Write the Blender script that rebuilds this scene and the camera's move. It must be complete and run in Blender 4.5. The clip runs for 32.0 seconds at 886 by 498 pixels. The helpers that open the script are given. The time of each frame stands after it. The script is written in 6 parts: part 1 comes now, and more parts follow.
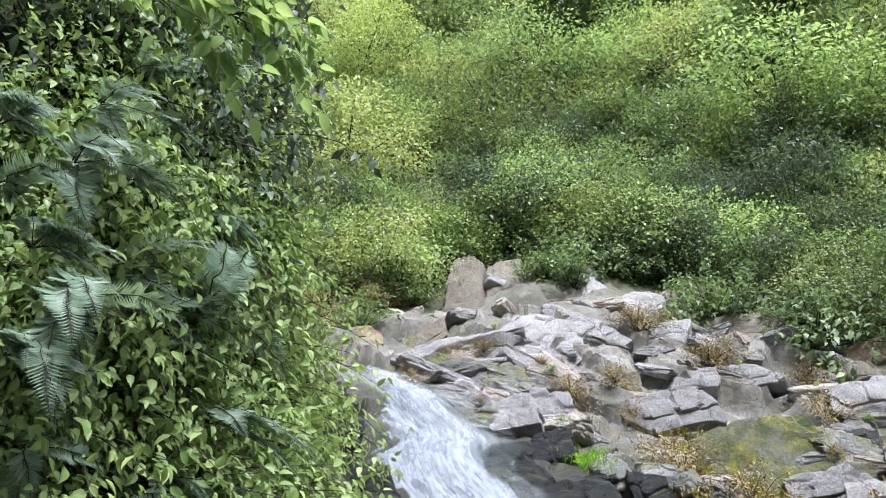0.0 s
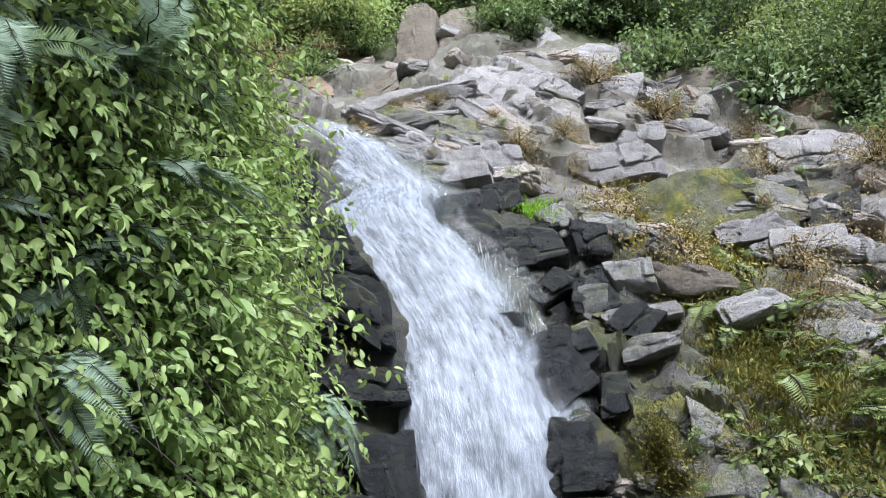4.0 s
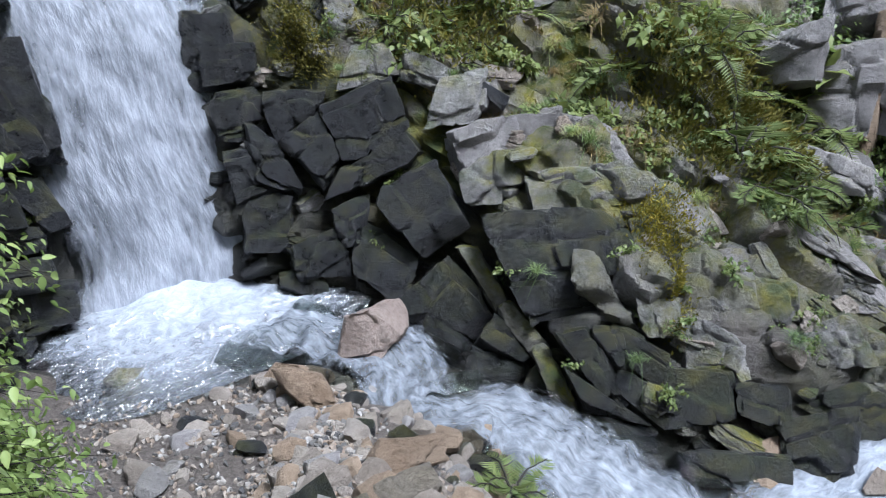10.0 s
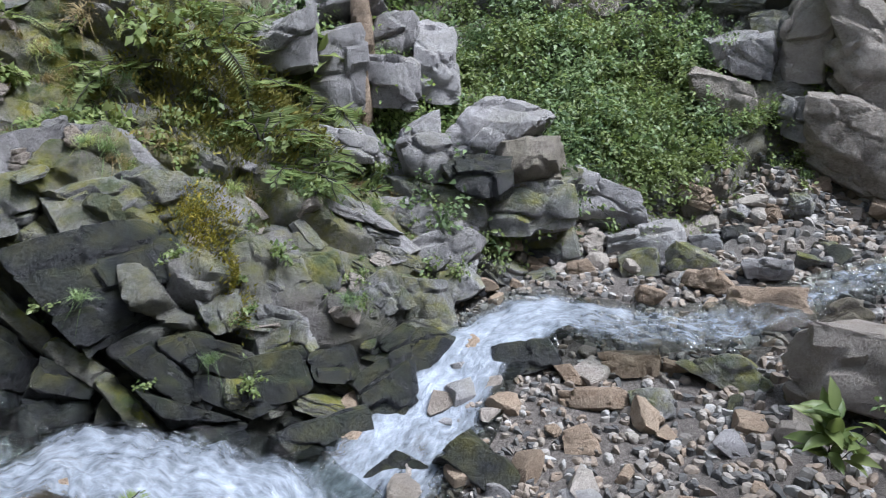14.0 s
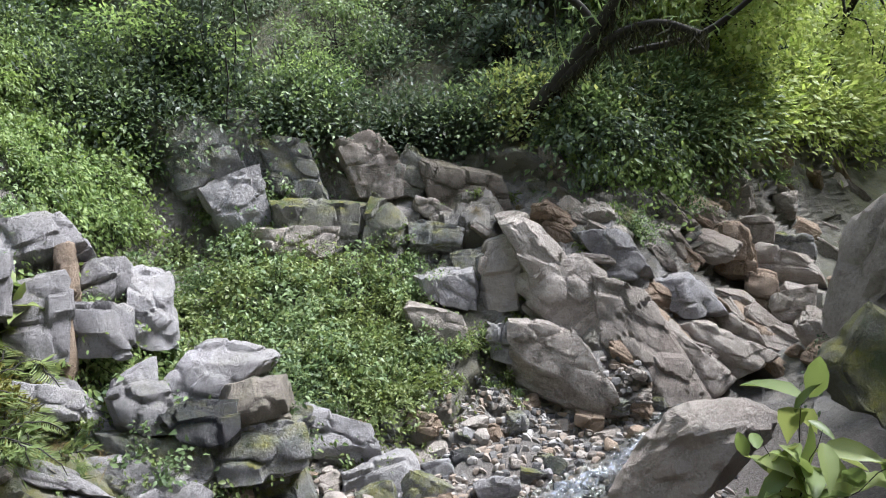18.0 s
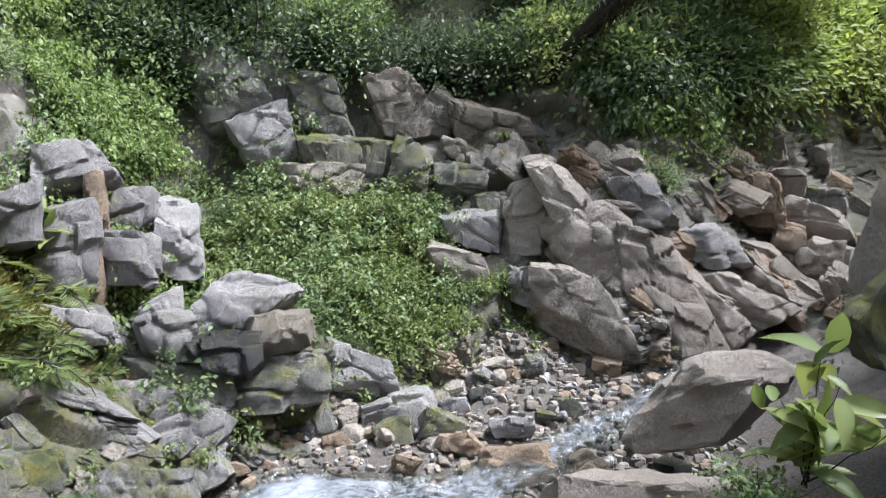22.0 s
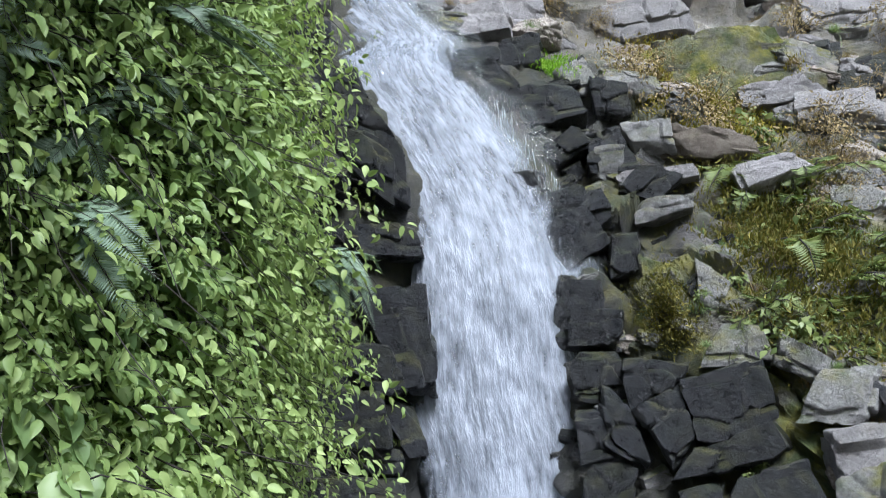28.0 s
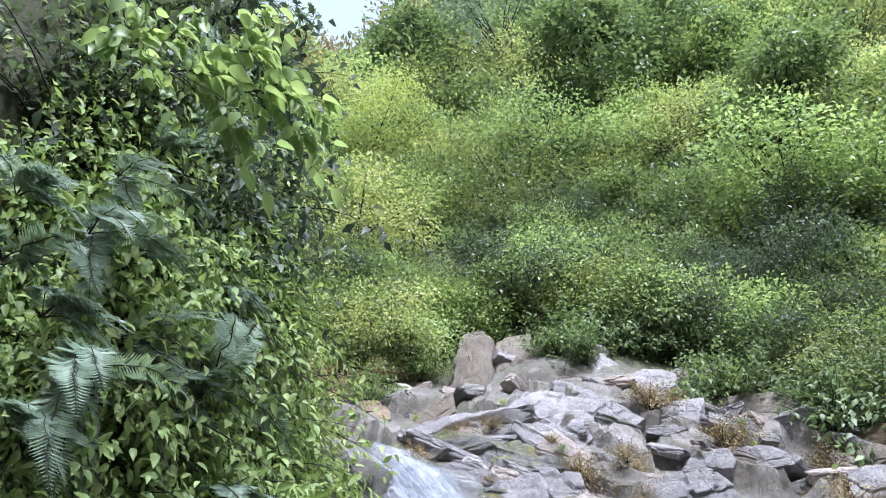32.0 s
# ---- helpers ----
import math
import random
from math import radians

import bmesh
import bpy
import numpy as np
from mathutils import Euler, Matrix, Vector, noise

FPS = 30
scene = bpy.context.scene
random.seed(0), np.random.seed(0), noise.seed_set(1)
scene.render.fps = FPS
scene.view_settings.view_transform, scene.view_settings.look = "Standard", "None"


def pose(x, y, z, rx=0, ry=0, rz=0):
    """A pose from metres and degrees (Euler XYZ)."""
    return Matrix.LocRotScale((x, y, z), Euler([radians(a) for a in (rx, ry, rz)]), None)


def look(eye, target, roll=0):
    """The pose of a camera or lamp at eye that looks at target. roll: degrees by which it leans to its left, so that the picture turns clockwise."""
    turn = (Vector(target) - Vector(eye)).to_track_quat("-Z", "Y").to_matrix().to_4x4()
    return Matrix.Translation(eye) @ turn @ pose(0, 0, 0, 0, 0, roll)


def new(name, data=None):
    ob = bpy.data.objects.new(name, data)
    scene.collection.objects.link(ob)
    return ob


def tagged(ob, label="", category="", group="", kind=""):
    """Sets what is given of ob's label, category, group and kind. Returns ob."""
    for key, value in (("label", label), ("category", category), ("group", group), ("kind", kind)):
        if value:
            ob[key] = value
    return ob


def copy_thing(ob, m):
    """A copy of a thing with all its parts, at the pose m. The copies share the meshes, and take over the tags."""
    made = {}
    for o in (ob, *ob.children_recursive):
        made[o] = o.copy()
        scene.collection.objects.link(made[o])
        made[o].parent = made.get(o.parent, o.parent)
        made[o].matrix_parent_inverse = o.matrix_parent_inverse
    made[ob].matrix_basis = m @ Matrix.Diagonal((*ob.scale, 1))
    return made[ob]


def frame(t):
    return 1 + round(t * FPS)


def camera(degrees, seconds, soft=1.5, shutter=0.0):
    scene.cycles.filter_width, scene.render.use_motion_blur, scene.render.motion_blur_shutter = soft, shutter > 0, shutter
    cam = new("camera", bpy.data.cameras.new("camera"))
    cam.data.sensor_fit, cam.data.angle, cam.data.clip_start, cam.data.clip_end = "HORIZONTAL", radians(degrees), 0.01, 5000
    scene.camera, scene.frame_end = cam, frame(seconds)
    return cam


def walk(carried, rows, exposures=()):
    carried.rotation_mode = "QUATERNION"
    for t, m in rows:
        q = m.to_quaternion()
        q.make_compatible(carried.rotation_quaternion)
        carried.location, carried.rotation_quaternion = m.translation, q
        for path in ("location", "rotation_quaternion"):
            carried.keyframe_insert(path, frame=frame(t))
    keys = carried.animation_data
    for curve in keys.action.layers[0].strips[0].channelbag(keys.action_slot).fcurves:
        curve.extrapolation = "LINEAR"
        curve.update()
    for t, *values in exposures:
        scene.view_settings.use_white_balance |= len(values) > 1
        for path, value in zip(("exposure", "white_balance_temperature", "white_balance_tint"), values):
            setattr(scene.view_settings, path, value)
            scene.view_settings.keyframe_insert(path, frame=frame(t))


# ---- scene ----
from functools import partial

EYE = (0.0, 0.0, 2.8)
cam = camera(60.0, 32.0, soft=1.0, shutter=0.2)
# seconds, turn to the left, tilt up, roll, in degrees
TURNS = (
    (0, 0.28, 26.21, -1.07), (0.5, -0.20, 24.39, -1.20), (1, -0.59, 22.46, -1.39), (1.5, -0.93, 20.34, -1.49),
    (2, -1.25, 17.95, -1.50), (2.5, -1.58, 15.55, -1.48), (3, -2.04, 13.03, -1.57), (3.5, -2.48, 10.39, -1.69),
    (5.5, -4.92, 0.10, -1.69), (6, -5.69, -2.60, -1.51), (6.5, -6.47, -5.27, -1.46), (7, -7.48, -8.36, -1.30),
    (7.5, -8.94, -11.19, -1.49), (8, -11.17, -13.82, -1.76), (8.5, -14.64, -16.34, -2.10), (9, -18.41, -18.55, -2.67),
    (9.5, -22.84, -20.87, -3.24), (10, -27.55, -23.25, -3.47), (10.5, -32.12, -25.27, -3.60), (11, -36.23, -26.62, -3.45),
    (11.5, -39.96, -27.21, -3.12), (12, -43.62, -27.19, -2.74), (12.5, -47.24, -26.91, -2.54), (13, -51.83, -26.58, -2.25),
    (13.5, -57.37, -25.99, -1.86), (14, -63.36, -25.10, -1.53), (14.5, -69.07, -23.79, -1.08), (15, -73.89, -21.96, -0.89),
    (15.5, -77.65, -19.69, -0.69), (17.5, -83.61, -10.13, 0.22), (18, -84.36, -7.74, 0.35), (18.5, -85.33, -5.20, 0.44),
    (19, -86.34, -2.69, 0.63), (19.5, -87.20, -0.63, 0.90), (20, -87.67, 0.31, 1.17), (20.5, -87.58, -0.65, 1.44),
    (21, -86.82, -4.02, 1.64), (21.5, -85.20, -7.92, 1.86), (22, -82.66, -12.17, 2.19), (22.5, -78.21, -16.30, 2.43),
    (23, -72.56, -19.45, 2.75), (23.5, -63.77, -22.27, 2.77), (24, -53.06, -24.31, 2.49), (24.5, -39.70, -25.11, 1.04),
    (25, -27.57, -24.01, 0.07), (25.5, -18.39, -21.59, -0.33), (26, -12.25, -18.45, -0.63), (26.5, -8.13, -14.71, -1.27),
    (28.5, -0.89, 1.18, -0.03), (29, -0.45, 5.08, 0.12), (29.5, -0.37, 9.16, 0.67), (30, -0.43, 14.29, 0.67),
    (30.5, -0.37, 19.88, 0.35), (31, -0.14, 24.32, 0.16), (31.5, 0.28, 28.87, -0.21), (32, 1.02, 31.75, -0.10),
)
walk(cam, [(t, pose(*EYE, 90 + tilt, 0, turn) @ pose(0, 0, 0, 0, 0, roll)) for t, turn, tilt, roll in TURNS],
     ((0.0, 1.37, 5550, 10), (3.0, 1.3, 5550, 10), (6.0, 1.05, 5550, 8), (9.0, 0.9, 5350, 10), (13.0, 0.9, 5350, 10),
      (15.0, 1.15, 5500, 10), (18.5, 1.6, 5650, 12), (20.0, 1.75, 5250, 22), (21.5, 1.6, 5650, 12), (23.0, 1.2, 5600, 10), (25.0, 0.95, 5400, 10), (28.5, 1.1, 5450, 8), (31.0, 1.4, 5600, 10), (32.0, 1.38, 5300, 16)))

# ---- light ----
SUN_EL, SUN_AZ = radians(62), radians(154)      # azimuth clockwise from +y
world = bpy.data.worlds.new("sky")
scene.world = world
world.use_nodes = True
wn = world.node_tree.nodes
sky = wn.new("ShaderNodeTexSky")
sky.sky_type, sky.sun_disc = "NISHITA", False
sky.sun_elevation, sky.sun_rotation = SUN_EL, SUN_AZ
sky.air_density, sky.dust_density, sky.ozone_density = 1.0, 6.0, 0.5
wn["Background"].inputs["Strength"].default_value = 0.115
haze = wn.new("ShaderNodeMix")                  # thin high cloud
haze.data_type = "RGBA"
haze.inputs[0].default_value, haze.inputs[7].default_value = 0.35, (6.5, 6.7, 7.0, 1)
world.node_tree.links.new(sky.outputs[0], haze.inputs[6])
world.node_tree.links.new(haze.outputs[2], wn["Background"].inputs["Color"])
sun = new("sun", bpy.data.lights.new("sun", "SUN"))
sun.data.energy, sun.data.angle, sun.data.color = 3.9, radians(20), (1.0, 0.95, 0.87)
sun_from = Vector((math.sin(SUN_AZ) * math.cos(SUN_EL), math.cos(SUN_AZ) * math.cos(SUN_EL), math.sin(SUN_EL)))
sun.matrix_world = look(sun_from * 60, (0, 0, 0))

# ---- materials ----
def shader(name):
    m = bpy.data.materials.new(name)
    m.use_nodes = True
    nt = m.node_tree
    return m, nt, nt.nodes["Principled BSDF"]


def node(nt, kind, **inputs):
    n = nt.nodes.new(kind)
    for k, v in inputs.items():
        n.inputs[k.replace("_", " ")].default_value = v
    return n


def tex(nt, scale, detail=6.0, rough=0.6, stretch=(1, 1, 1), kind="ShaderNodeTexNoise"):
    co = nt.nodes.new("ShaderNodeNewGeometry")
    mp = nt.nodes.new("ShaderNodeMapping")
    mp.inputs["Scale"].default_value = stretch
    nt.links.new(co.outputs["Position"], mp.inputs[0])
    n = nt.nodes.new(kind)
    n.inputs["Scale"].default_value = scale
    if kind == "ShaderNodeTexNoise":
        n.inputs["Detail"].default_value, n.inputs["Roughness"].default_value = detail, rough
    nt.links.new(mp.outputs[0], n.inputs["Vector"])
    return n


def ramp(nt, src, *stops):
    r = nt.nodes.new("ShaderNodeValToRGB")
    while len(r.color_ramp.elements) < len(stops):
        r.color_ramp.elements.new(0.5)
    for e, (p, c) in zip(r.color_ramp.elements, stops):
        e.position, e.color = p, ((c, c, c, 1) if isinstance(c, float) else (*c, 1))
    nt.links.new(src, r.inputs[0])
    return r.outputs[0]


def mix(nt, fac, a, b, kind="MIX"):
    n = nt.nodes.new("ShaderNodeMix")
    n.data_type, n.blend_type = "RGBA", kind
    for sock, v in ((n.inputs[0], fac), (n.inputs[6], a), (n.inputs[7], b)):
        if isinstance(v, bpy.types.NodeSocket):
            nt.links.new(v, sock)
        else:
            sock.default_value = v if isinstance(v, float) else (*v, 1)
    return n.outputs[2]


def mathn(nt, op, a, b=0.0):
    n = nt.nodes.new("ShaderNodeMath")
    n.operation, n.use_clamp = op, op in ("ADD", "MULTIPLY")
    for sock, v in zip(n.inputs, (a, b)):
        if isinstance(v, bpy.types.NodeSocket):
            nt.links.new(v, sock)
        else:
            sock.default_value = v
    return n.outputs[0]


def bump(nt, bsdf, height, strength, dist):
    b = node(nt, "ShaderNodeBump", Strength=strength, Distance=dist)
    nt.links.new(height, b.inputs["Height"])
    nt.links.new(b.outputs[0], bsdf.inputs["Normal"])


def attr(nt, name):
    a = nt.nodes.new("ShaderNodeAttribute")
    a.attribute_name = name
    return a.outputs["Fac"]


MOSS_A, MOSS_B = (0.2, 0.185, 0.024), (0.055, 0.075, 0.018)


def rock_material(name, dark, mid, light, rough=0.7, moss=0.0, tint=None, masks=False, creep=0.15):
    m, nt, b = shader(name)
    big = tex(nt, 0.9, 5.0, 0.65).outputs[0]
    grain = tex(nt, 11.0, 8.0, 0.7).outputs[0]
    fine = tex(nt, 38.0, 6.0, 0.8).outputs[0]
    speck = tex(nt, 130.0, 2.0, 0.6).outputs[0]
    streak = tex(nt, 3.0, 6.0, 0.6, (1.0, 1.0, 4.0)).outputs[0]
    base = ramp(nt, big, (0.3, dark), (0.5, mid), (0.72, light))
    base = mix(nt, ramp(nt, grain, (0.42, 0.0), (0.64, 0.75)), base, light)
    base = mix(nt, ramp(nt, streak, (0.55, 0.0), (0.75, 0.5)), base, dark)
    base = mix(nt, ramp(nt, fine, (0.38, 0.5), (0.5, 0.0)), base, tuple(c * 0.35 for c in mid))
    base = mix(nt, ramp(nt, fine, (0.52, 0.0), (0.66, 0.5)), base, light)
    base = mix(nt, ramp(nt, speck, (0.58, 0.0), (0.7, 0.2)), base, light)
    cellw = nt.nodes.new("ShaderNodeVectorMath")
    cellw.operation = "MULTIPLY_ADD"
    cn = tex(nt, 4.0, 8.0, 0.7)
    nt.links.new(cn.outputs["Color"], cellw.inputs[0])
    cellw.inputs[1].default_value = (0.4, 0.4, 0.4)
    pos = nt.nodes.new("ShaderNodeNewGeometry")
    nt.links.new(pos.outputs["Position"], cellw.inputs[2])
    facet = node(nt, "ShaderNodeTexVoronoi", Scale=4.5)
    nt.links.new(cellw.outputs[0], facet.inputs["Vector"])
    tone = nt.nodes.new("ShaderNodeSeparateColor")
    nt.links.new(facet.outputs["Color"], tone.inputs[0])
    base = mix(nt, ramp(nt, tone.outputs[0], (0.3, 0.3), (0.7, 0.0)), base, dark)
    base = mix(nt, ramp(nt, tone.outputs[1], (0.5, 0.0), (0.95, 0.3)), base, light)
    warp = nt.nodes.new("ShaderNodeVectorMath")
    warp.operation = "MULTIPLY_ADD"
    nz = tex(nt, 2.5, 4.0)
    nt.links.new(nz.outputs["Color"], warp.inputs[0])
    warp.inputs[1].default_value = (0.5, 0.5, 0.5)
    nt.links.new(pos.outputs["Position"], warp.inputs[2])
    vor = node(nt, "ShaderNodeTexVoronoi", Scale=3.2)
    vor.feature = "DISTANCE_TO_EDGE"
    nt.links.new(warp.outputs[0], vor.inputs["Vector"])
    crack = ramp(nt, vor.outputs["Distance"], (0.0, 0.0), (0.02, 1.0))
    base = mix(nt, ramp(nt, vor.outputs["Distance"], (0.0, 0.14), (0.015, 0.0)), base, tuple(c * 0.5 for c in dark))
    if not masks:
        base = mix(nt, ramp(nt, pos.outputs["Pointiness"], (0.5, 0.0), (0.6, 0.55)), base, light)
    if tint:
        base = mix(nt, ramp(nt, tex(nt, 0.6, 3.0).outputs[0], (0.5, 0.0), (0.68, 0.6)), base, tint)
    if not masks:
        info = nt.nodes.new("ShaderNodeObjectInfo")
        base = mix(nt, ramp(nt, info.outputs["Random"], (0.0, 0.45), (0.5, 0.0)), base, dark)
        base = mix(nt, ramp(nt, info.outputs["Random"], (0.55, 0.0), (1.0, 0.35)), base, light)
    geo = nt.nodes.new("ShaderNodeNewGeometry")
    sep = nt.nodes.new("ShaderNodeSeparateXYZ")
    nt.links.new(geo.outputs["Normal"], sep.inputs[0])
    roughness = ramp(nt, grain, (0.3, max(rough - 0.15, 0.05)), (0.7, min(rough + 0.15, 1.0)))
    if masks:
        drycol = ramp(nt, big, (0.3, (0.08, 0.072, 0.067)), (0.5, (0.2, 0.186, 0.18)), (0.72, (0.38, 0.362, 0.355)))
        drycol = mix(nt, ramp(nt, fine, (0.34, 0.6), (0.5, 0.0)), drycol, (0.09, 0.08, 0.072))
        drycol = mix(nt, ramp(nt, tone.outputs[0], (0.3, 0.35), (0.7, 0.0)), drycol, (0.13, 0.11, 0.095))
        drycol = mix(nt, ramp(nt, tone.outputs[1], (0.5, 0.0), (0.95, 0.4)), drycol, (0.42, 0.38, 0.35))
        base = mix(nt, attr(nt, "dry"), base, drycol)
        # Darkens wet rock, and paints shade into gaps between the blocks.
        wet = attr(nt, "wet")
        base = mix(nt, wet, base, mix(nt, 0.86, base, (0.012, 0.012, 0.0145)))
        roughness = mix(nt, wet, roughness, ramp(nt, grain, (0.3, 0.25), (0.7, 0.6)))
        soil = attr(nt, "soil")
        soilc = ramp(nt, grain, (0.3, (0.025, 0.03, 0.012)), (0.55, (0.065, 0.075, 0.026)), (0.75, (0.13, 0.13, 0.055)))
        base = mix(nt, soil, base, soilc)
        sandc = ramp(nt, fine, (0.3, (0.06, 0.052, 0.047)), (0.5, (0.15, 0.13, 0.117)), (0.7, (0.28, 0.25, 0.228)))
        base = mix(nt, attr(nt, "sand"), base, sandc)
        mossy = attr(nt, "moss")
    else:
        up = ramp(nt, sep.outputs[2], (max(creep, 0.0), 0.0), (creep + 0.55, 1.0))
        mossy = mathn(nt, "MULTIPLY", up, moss)
    patch = ramp(nt, tex(nt, 2.2, 6.0, 0.7).outputs[0], (0.38, 0.0), (0.6, 1.0))
    mfac = mathn(nt, "MULTIPLY", mossy, patch)
    mcol = mix(nt, ramp(nt, tex(nt, 5.0, 5.0).outputs[0], (0.4, 0.0), (0.65, 1.0)), MOSS_B, MOSS_A)
    base = mix(nt, mfac, base, mcol)
    roughness = mix(nt, mfac, roughness, (0.95, 0.95, 0.95))
    nt.links.new(base, b.inputs["Base Color"])
    nt.links.new(roughness, b.inputs["Roughness"])
    b.inputs["Specular IOR Level"].default_value = 0.45
    h = mix(nt, 0.04, mix(nt, 0.4, mix(nt, 0.4, grain, big), fine), crack)
    h = mix(nt, 0.08, h, facet.outputs["Distance"])
    bump(nt, b, h, 1.0, 0.12)
    return m


def leaf_material(name, a, b_, c, rough=0.42, through_light=0.4):
    a, b_, c = [(1.08 * q[0], 1.02 * q[1], 1.1 * q[2]) for q in (a, b_, c)]
    m, nt, b = shader(name)
    geo = nt.nodes.new("ShaderNodeNewGeometry")
    col = ramp(nt, geo.outputs["Random Per Island"], (0.0, a), (0.5, b_), (1.0, c))
    shade = tex(nt, 0.7, 3.0).outputs[0]
    col = mix(nt, ramp(nt, shade, (0.35, 0.0), (0.65, 0.5)), col, c)
    stand = tex(nt, 0.16, 3.0).outputs[0]
    col = mix(nt, ramp(nt, stand, (0.44, 0.35), (0.56, 0.0)), col, tuple(0.75 * q for q in a))
    nt.links.new(col, b.inputs["Base Color"])
    b.inputs["Roughness"].default_value = rough
    b.inputs["Specular IOR Level"].default_value = 0.3
    tr = nt.nodes.new("ShaderNodeBsdfTranslucent")
    nt.links.new(mix(nt, 1.0, col, (1.0, 1.0, 0.7), "MULTIPLY"), tr.inputs[0])
    ms = node(nt, "ShaderNodeMixShader", Fac=through_light)
    nt.links.new(b.outputs[0], ms.inputs[1])
    nt.links.new(tr.outputs[0], ms.inputs[2])
    nt.links.new(ms.outputs[0], nt.nodes["Material Output"].inputs[0])
    return m


GROUND = rock_material("gorge_ground", (0.05, 0.049, 0.049), (0.14, 0.136, 0.137), (0.36, 0.35, 0.35), 0.75, masks=True, tint=(0.26, 0.2, 0.15))
ROCK_GREY = rock_material("grey_rock", (0.045, 0.045, 0.046), (0.145, 0.142, 0.144), (0.42, 0.41, 0.415), 0.7, moss=0.85, creep=-0.05)
ROCK_PALE = rock_material("pale_rock", (0.13, 0.122, 0.127), (0.285, 0.27, 0.278), (0.44, 0.42, 0.432), 0.65, moss=0.2)
# Black of wet rock, also used to paint shaded faces and feet.
ROCK_DARK = rock_material("dark_wet_and_shaded_rock", (0.004, 0.0045, 0.0055), (0.011, 0.012, 0.0145), (0.036, 0.038, 0.045), 0.34, moss=0.3)
ROCK_WARM = rock_material("tan_rock", (0.13, 0.088, 0.056), (0.28, 0.195, 0.13), (0.43, 0.335, 0.25), 0.75, moss=0.0)
ROCK_PINK = rock_material("pink_rock", (0.17, 0.12, 0.1), (0.33, 0.25, 0.215), (0.46, 0.385, 0.35), 0.8, moss=0.0)
CLIFF_ROCK = rock_material("brown_grey_rock", (0.15, 0.122, 0.105), (0.31, 0.268, 0.238), (0.5, 0.448, 0.405), 0.75, moss=0.12, tint=(0.24, 0.18, 0.14))
ROCK_BROWN = rock_material("brown_rock", (0.09, 0.07, 0.055), (0.17, 0.14, 0.115), (0.28, 0.25, 0.21), 0.8, moss=0.2)
ROCK_GREEN = rock_material("green_mossy_rock", (0.05, 0.05, 0.04), (0.1, 0.1, 0.075), (0.2, 0.19, 0.15), 0.85, moss=1.0, creep=-0.4)
ROCK_MOSSY = rock_material("mossy_rock", (0.07, 0.07, 0.06), (0.16, 0.15, 0.13), (0.3, 0.29, 0.26), 0.8, moss=1.0)
LEAF_MID = leaf_material("leaf_green", (0.065, 0.112, 0.05), (0.142, 0.215, 0.09), (0.25, 0.345, 0.14))
LEAF_BANK = leaf_material("leaf_bank_green", (0.13, 0.225, 0.08), (0.25, 0.385, 0.135), (0.4, 0.52, 0.22), 0.38, 0.52)
# Brighter leaf copy with the sunlight put into its colour.
LEAF_SUN = leaf_material("leaf_painted_sun", (0.21, 0.31, 0.065), (0.34, 0.45, 0.12), (0.48, 0.56, 0.22), 0.5, 0.5)
LEAF_CREEPER = leaf_material("leaf_creeper", (0.115, 0.195, 0.056), (0.23, 0.345, 0.1), (0.37, 0.48, 0.175), 0.45, 0.45)
LEAF_YELLOW = leaf_material("leaf_yellow", (0.45, 0.33, 0.03), (0.55, 0.42, 0.05), (0.6, 0.5, 0.1))
# Dark leaf copy; shade of forest and hollows is put into its colour.
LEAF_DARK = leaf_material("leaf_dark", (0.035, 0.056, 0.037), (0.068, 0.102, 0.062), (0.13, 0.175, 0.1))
# Light leaf colour; on hillside scrub it also paints in the sun.
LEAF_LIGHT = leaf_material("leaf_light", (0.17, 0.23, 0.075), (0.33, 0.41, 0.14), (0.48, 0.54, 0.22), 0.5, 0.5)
LEAF_DRY = leaf_material("leaf_dry", (0.13, 0.1, 0.045), (0.22, 0.18, 0.08), (0.33, 0.28, 0.14), 0.8, 0.3)
LEAF_FERN = leaf_material("fern_blue_green", (0.12, 0.19, 0.12), (0.2, 0.29, 0.19), (0.31, 0.42, 0.3))
LEAF_FRESH = leaf_material("leaf_fresh", (0.09, 0.145, 0.045), (0.155, 0.22, 0.07), (0.25, 0.3, 0.11))


def plain(name, col, rough=0.7):
    m, nt, b = shader(name)
    g = tex(nt, 14.0, 5.0).outputs[0]
    nt.links.new(mix(nt, ramp(nt, g, (0.35, 0.0), (0.7, 0.8)), tuple(c * 0.55 for c in col), col), b.inputs["Base Color"])
    b.inputs["Roughness"].default_value = rough
    bump(nt, b, g, 0.6, 0.01)
    return m


MOSS_DARK = leaf_material("hanging_moss_dark", (0.02, 0.022, 0.012), (0.04, 0.042, 0.02), (0.07, 0.07, 0.03), 0.9, 0.2)
MOSS_YELLOW = leaf_material("moss_yellow", (0.12, 0.13, 0.018), (0.23, 0.22, 0.03), (0.36, 0.31, 0.05), 0.9, 0.2)
MOSS_OLIVE = leaf_material("moss_olive", (0.06, 0.075, 0.015), (0.13, 0.14, 0.03), (0.25, 0.23, 0.06), 0.9, 0.25)
LEAF_LIME = leaf_material("moss_lime", (0.16, 0.34, 0.02), (0.22, 0.44, 0.03), (0.3, 0.5, 0.05))
# Distance haze is painted into this hill's blue colour.
FAR_HILL = plain("far_hill_haze_blue", (0.16, 0.22, 0.3), 1.0)
SPRAY = plain("spray_white", (0.7, 0.74, 0.8), 0.5)
BARK = plain("dark_bark", (0.028, 0.024, 0.019), 0.9)


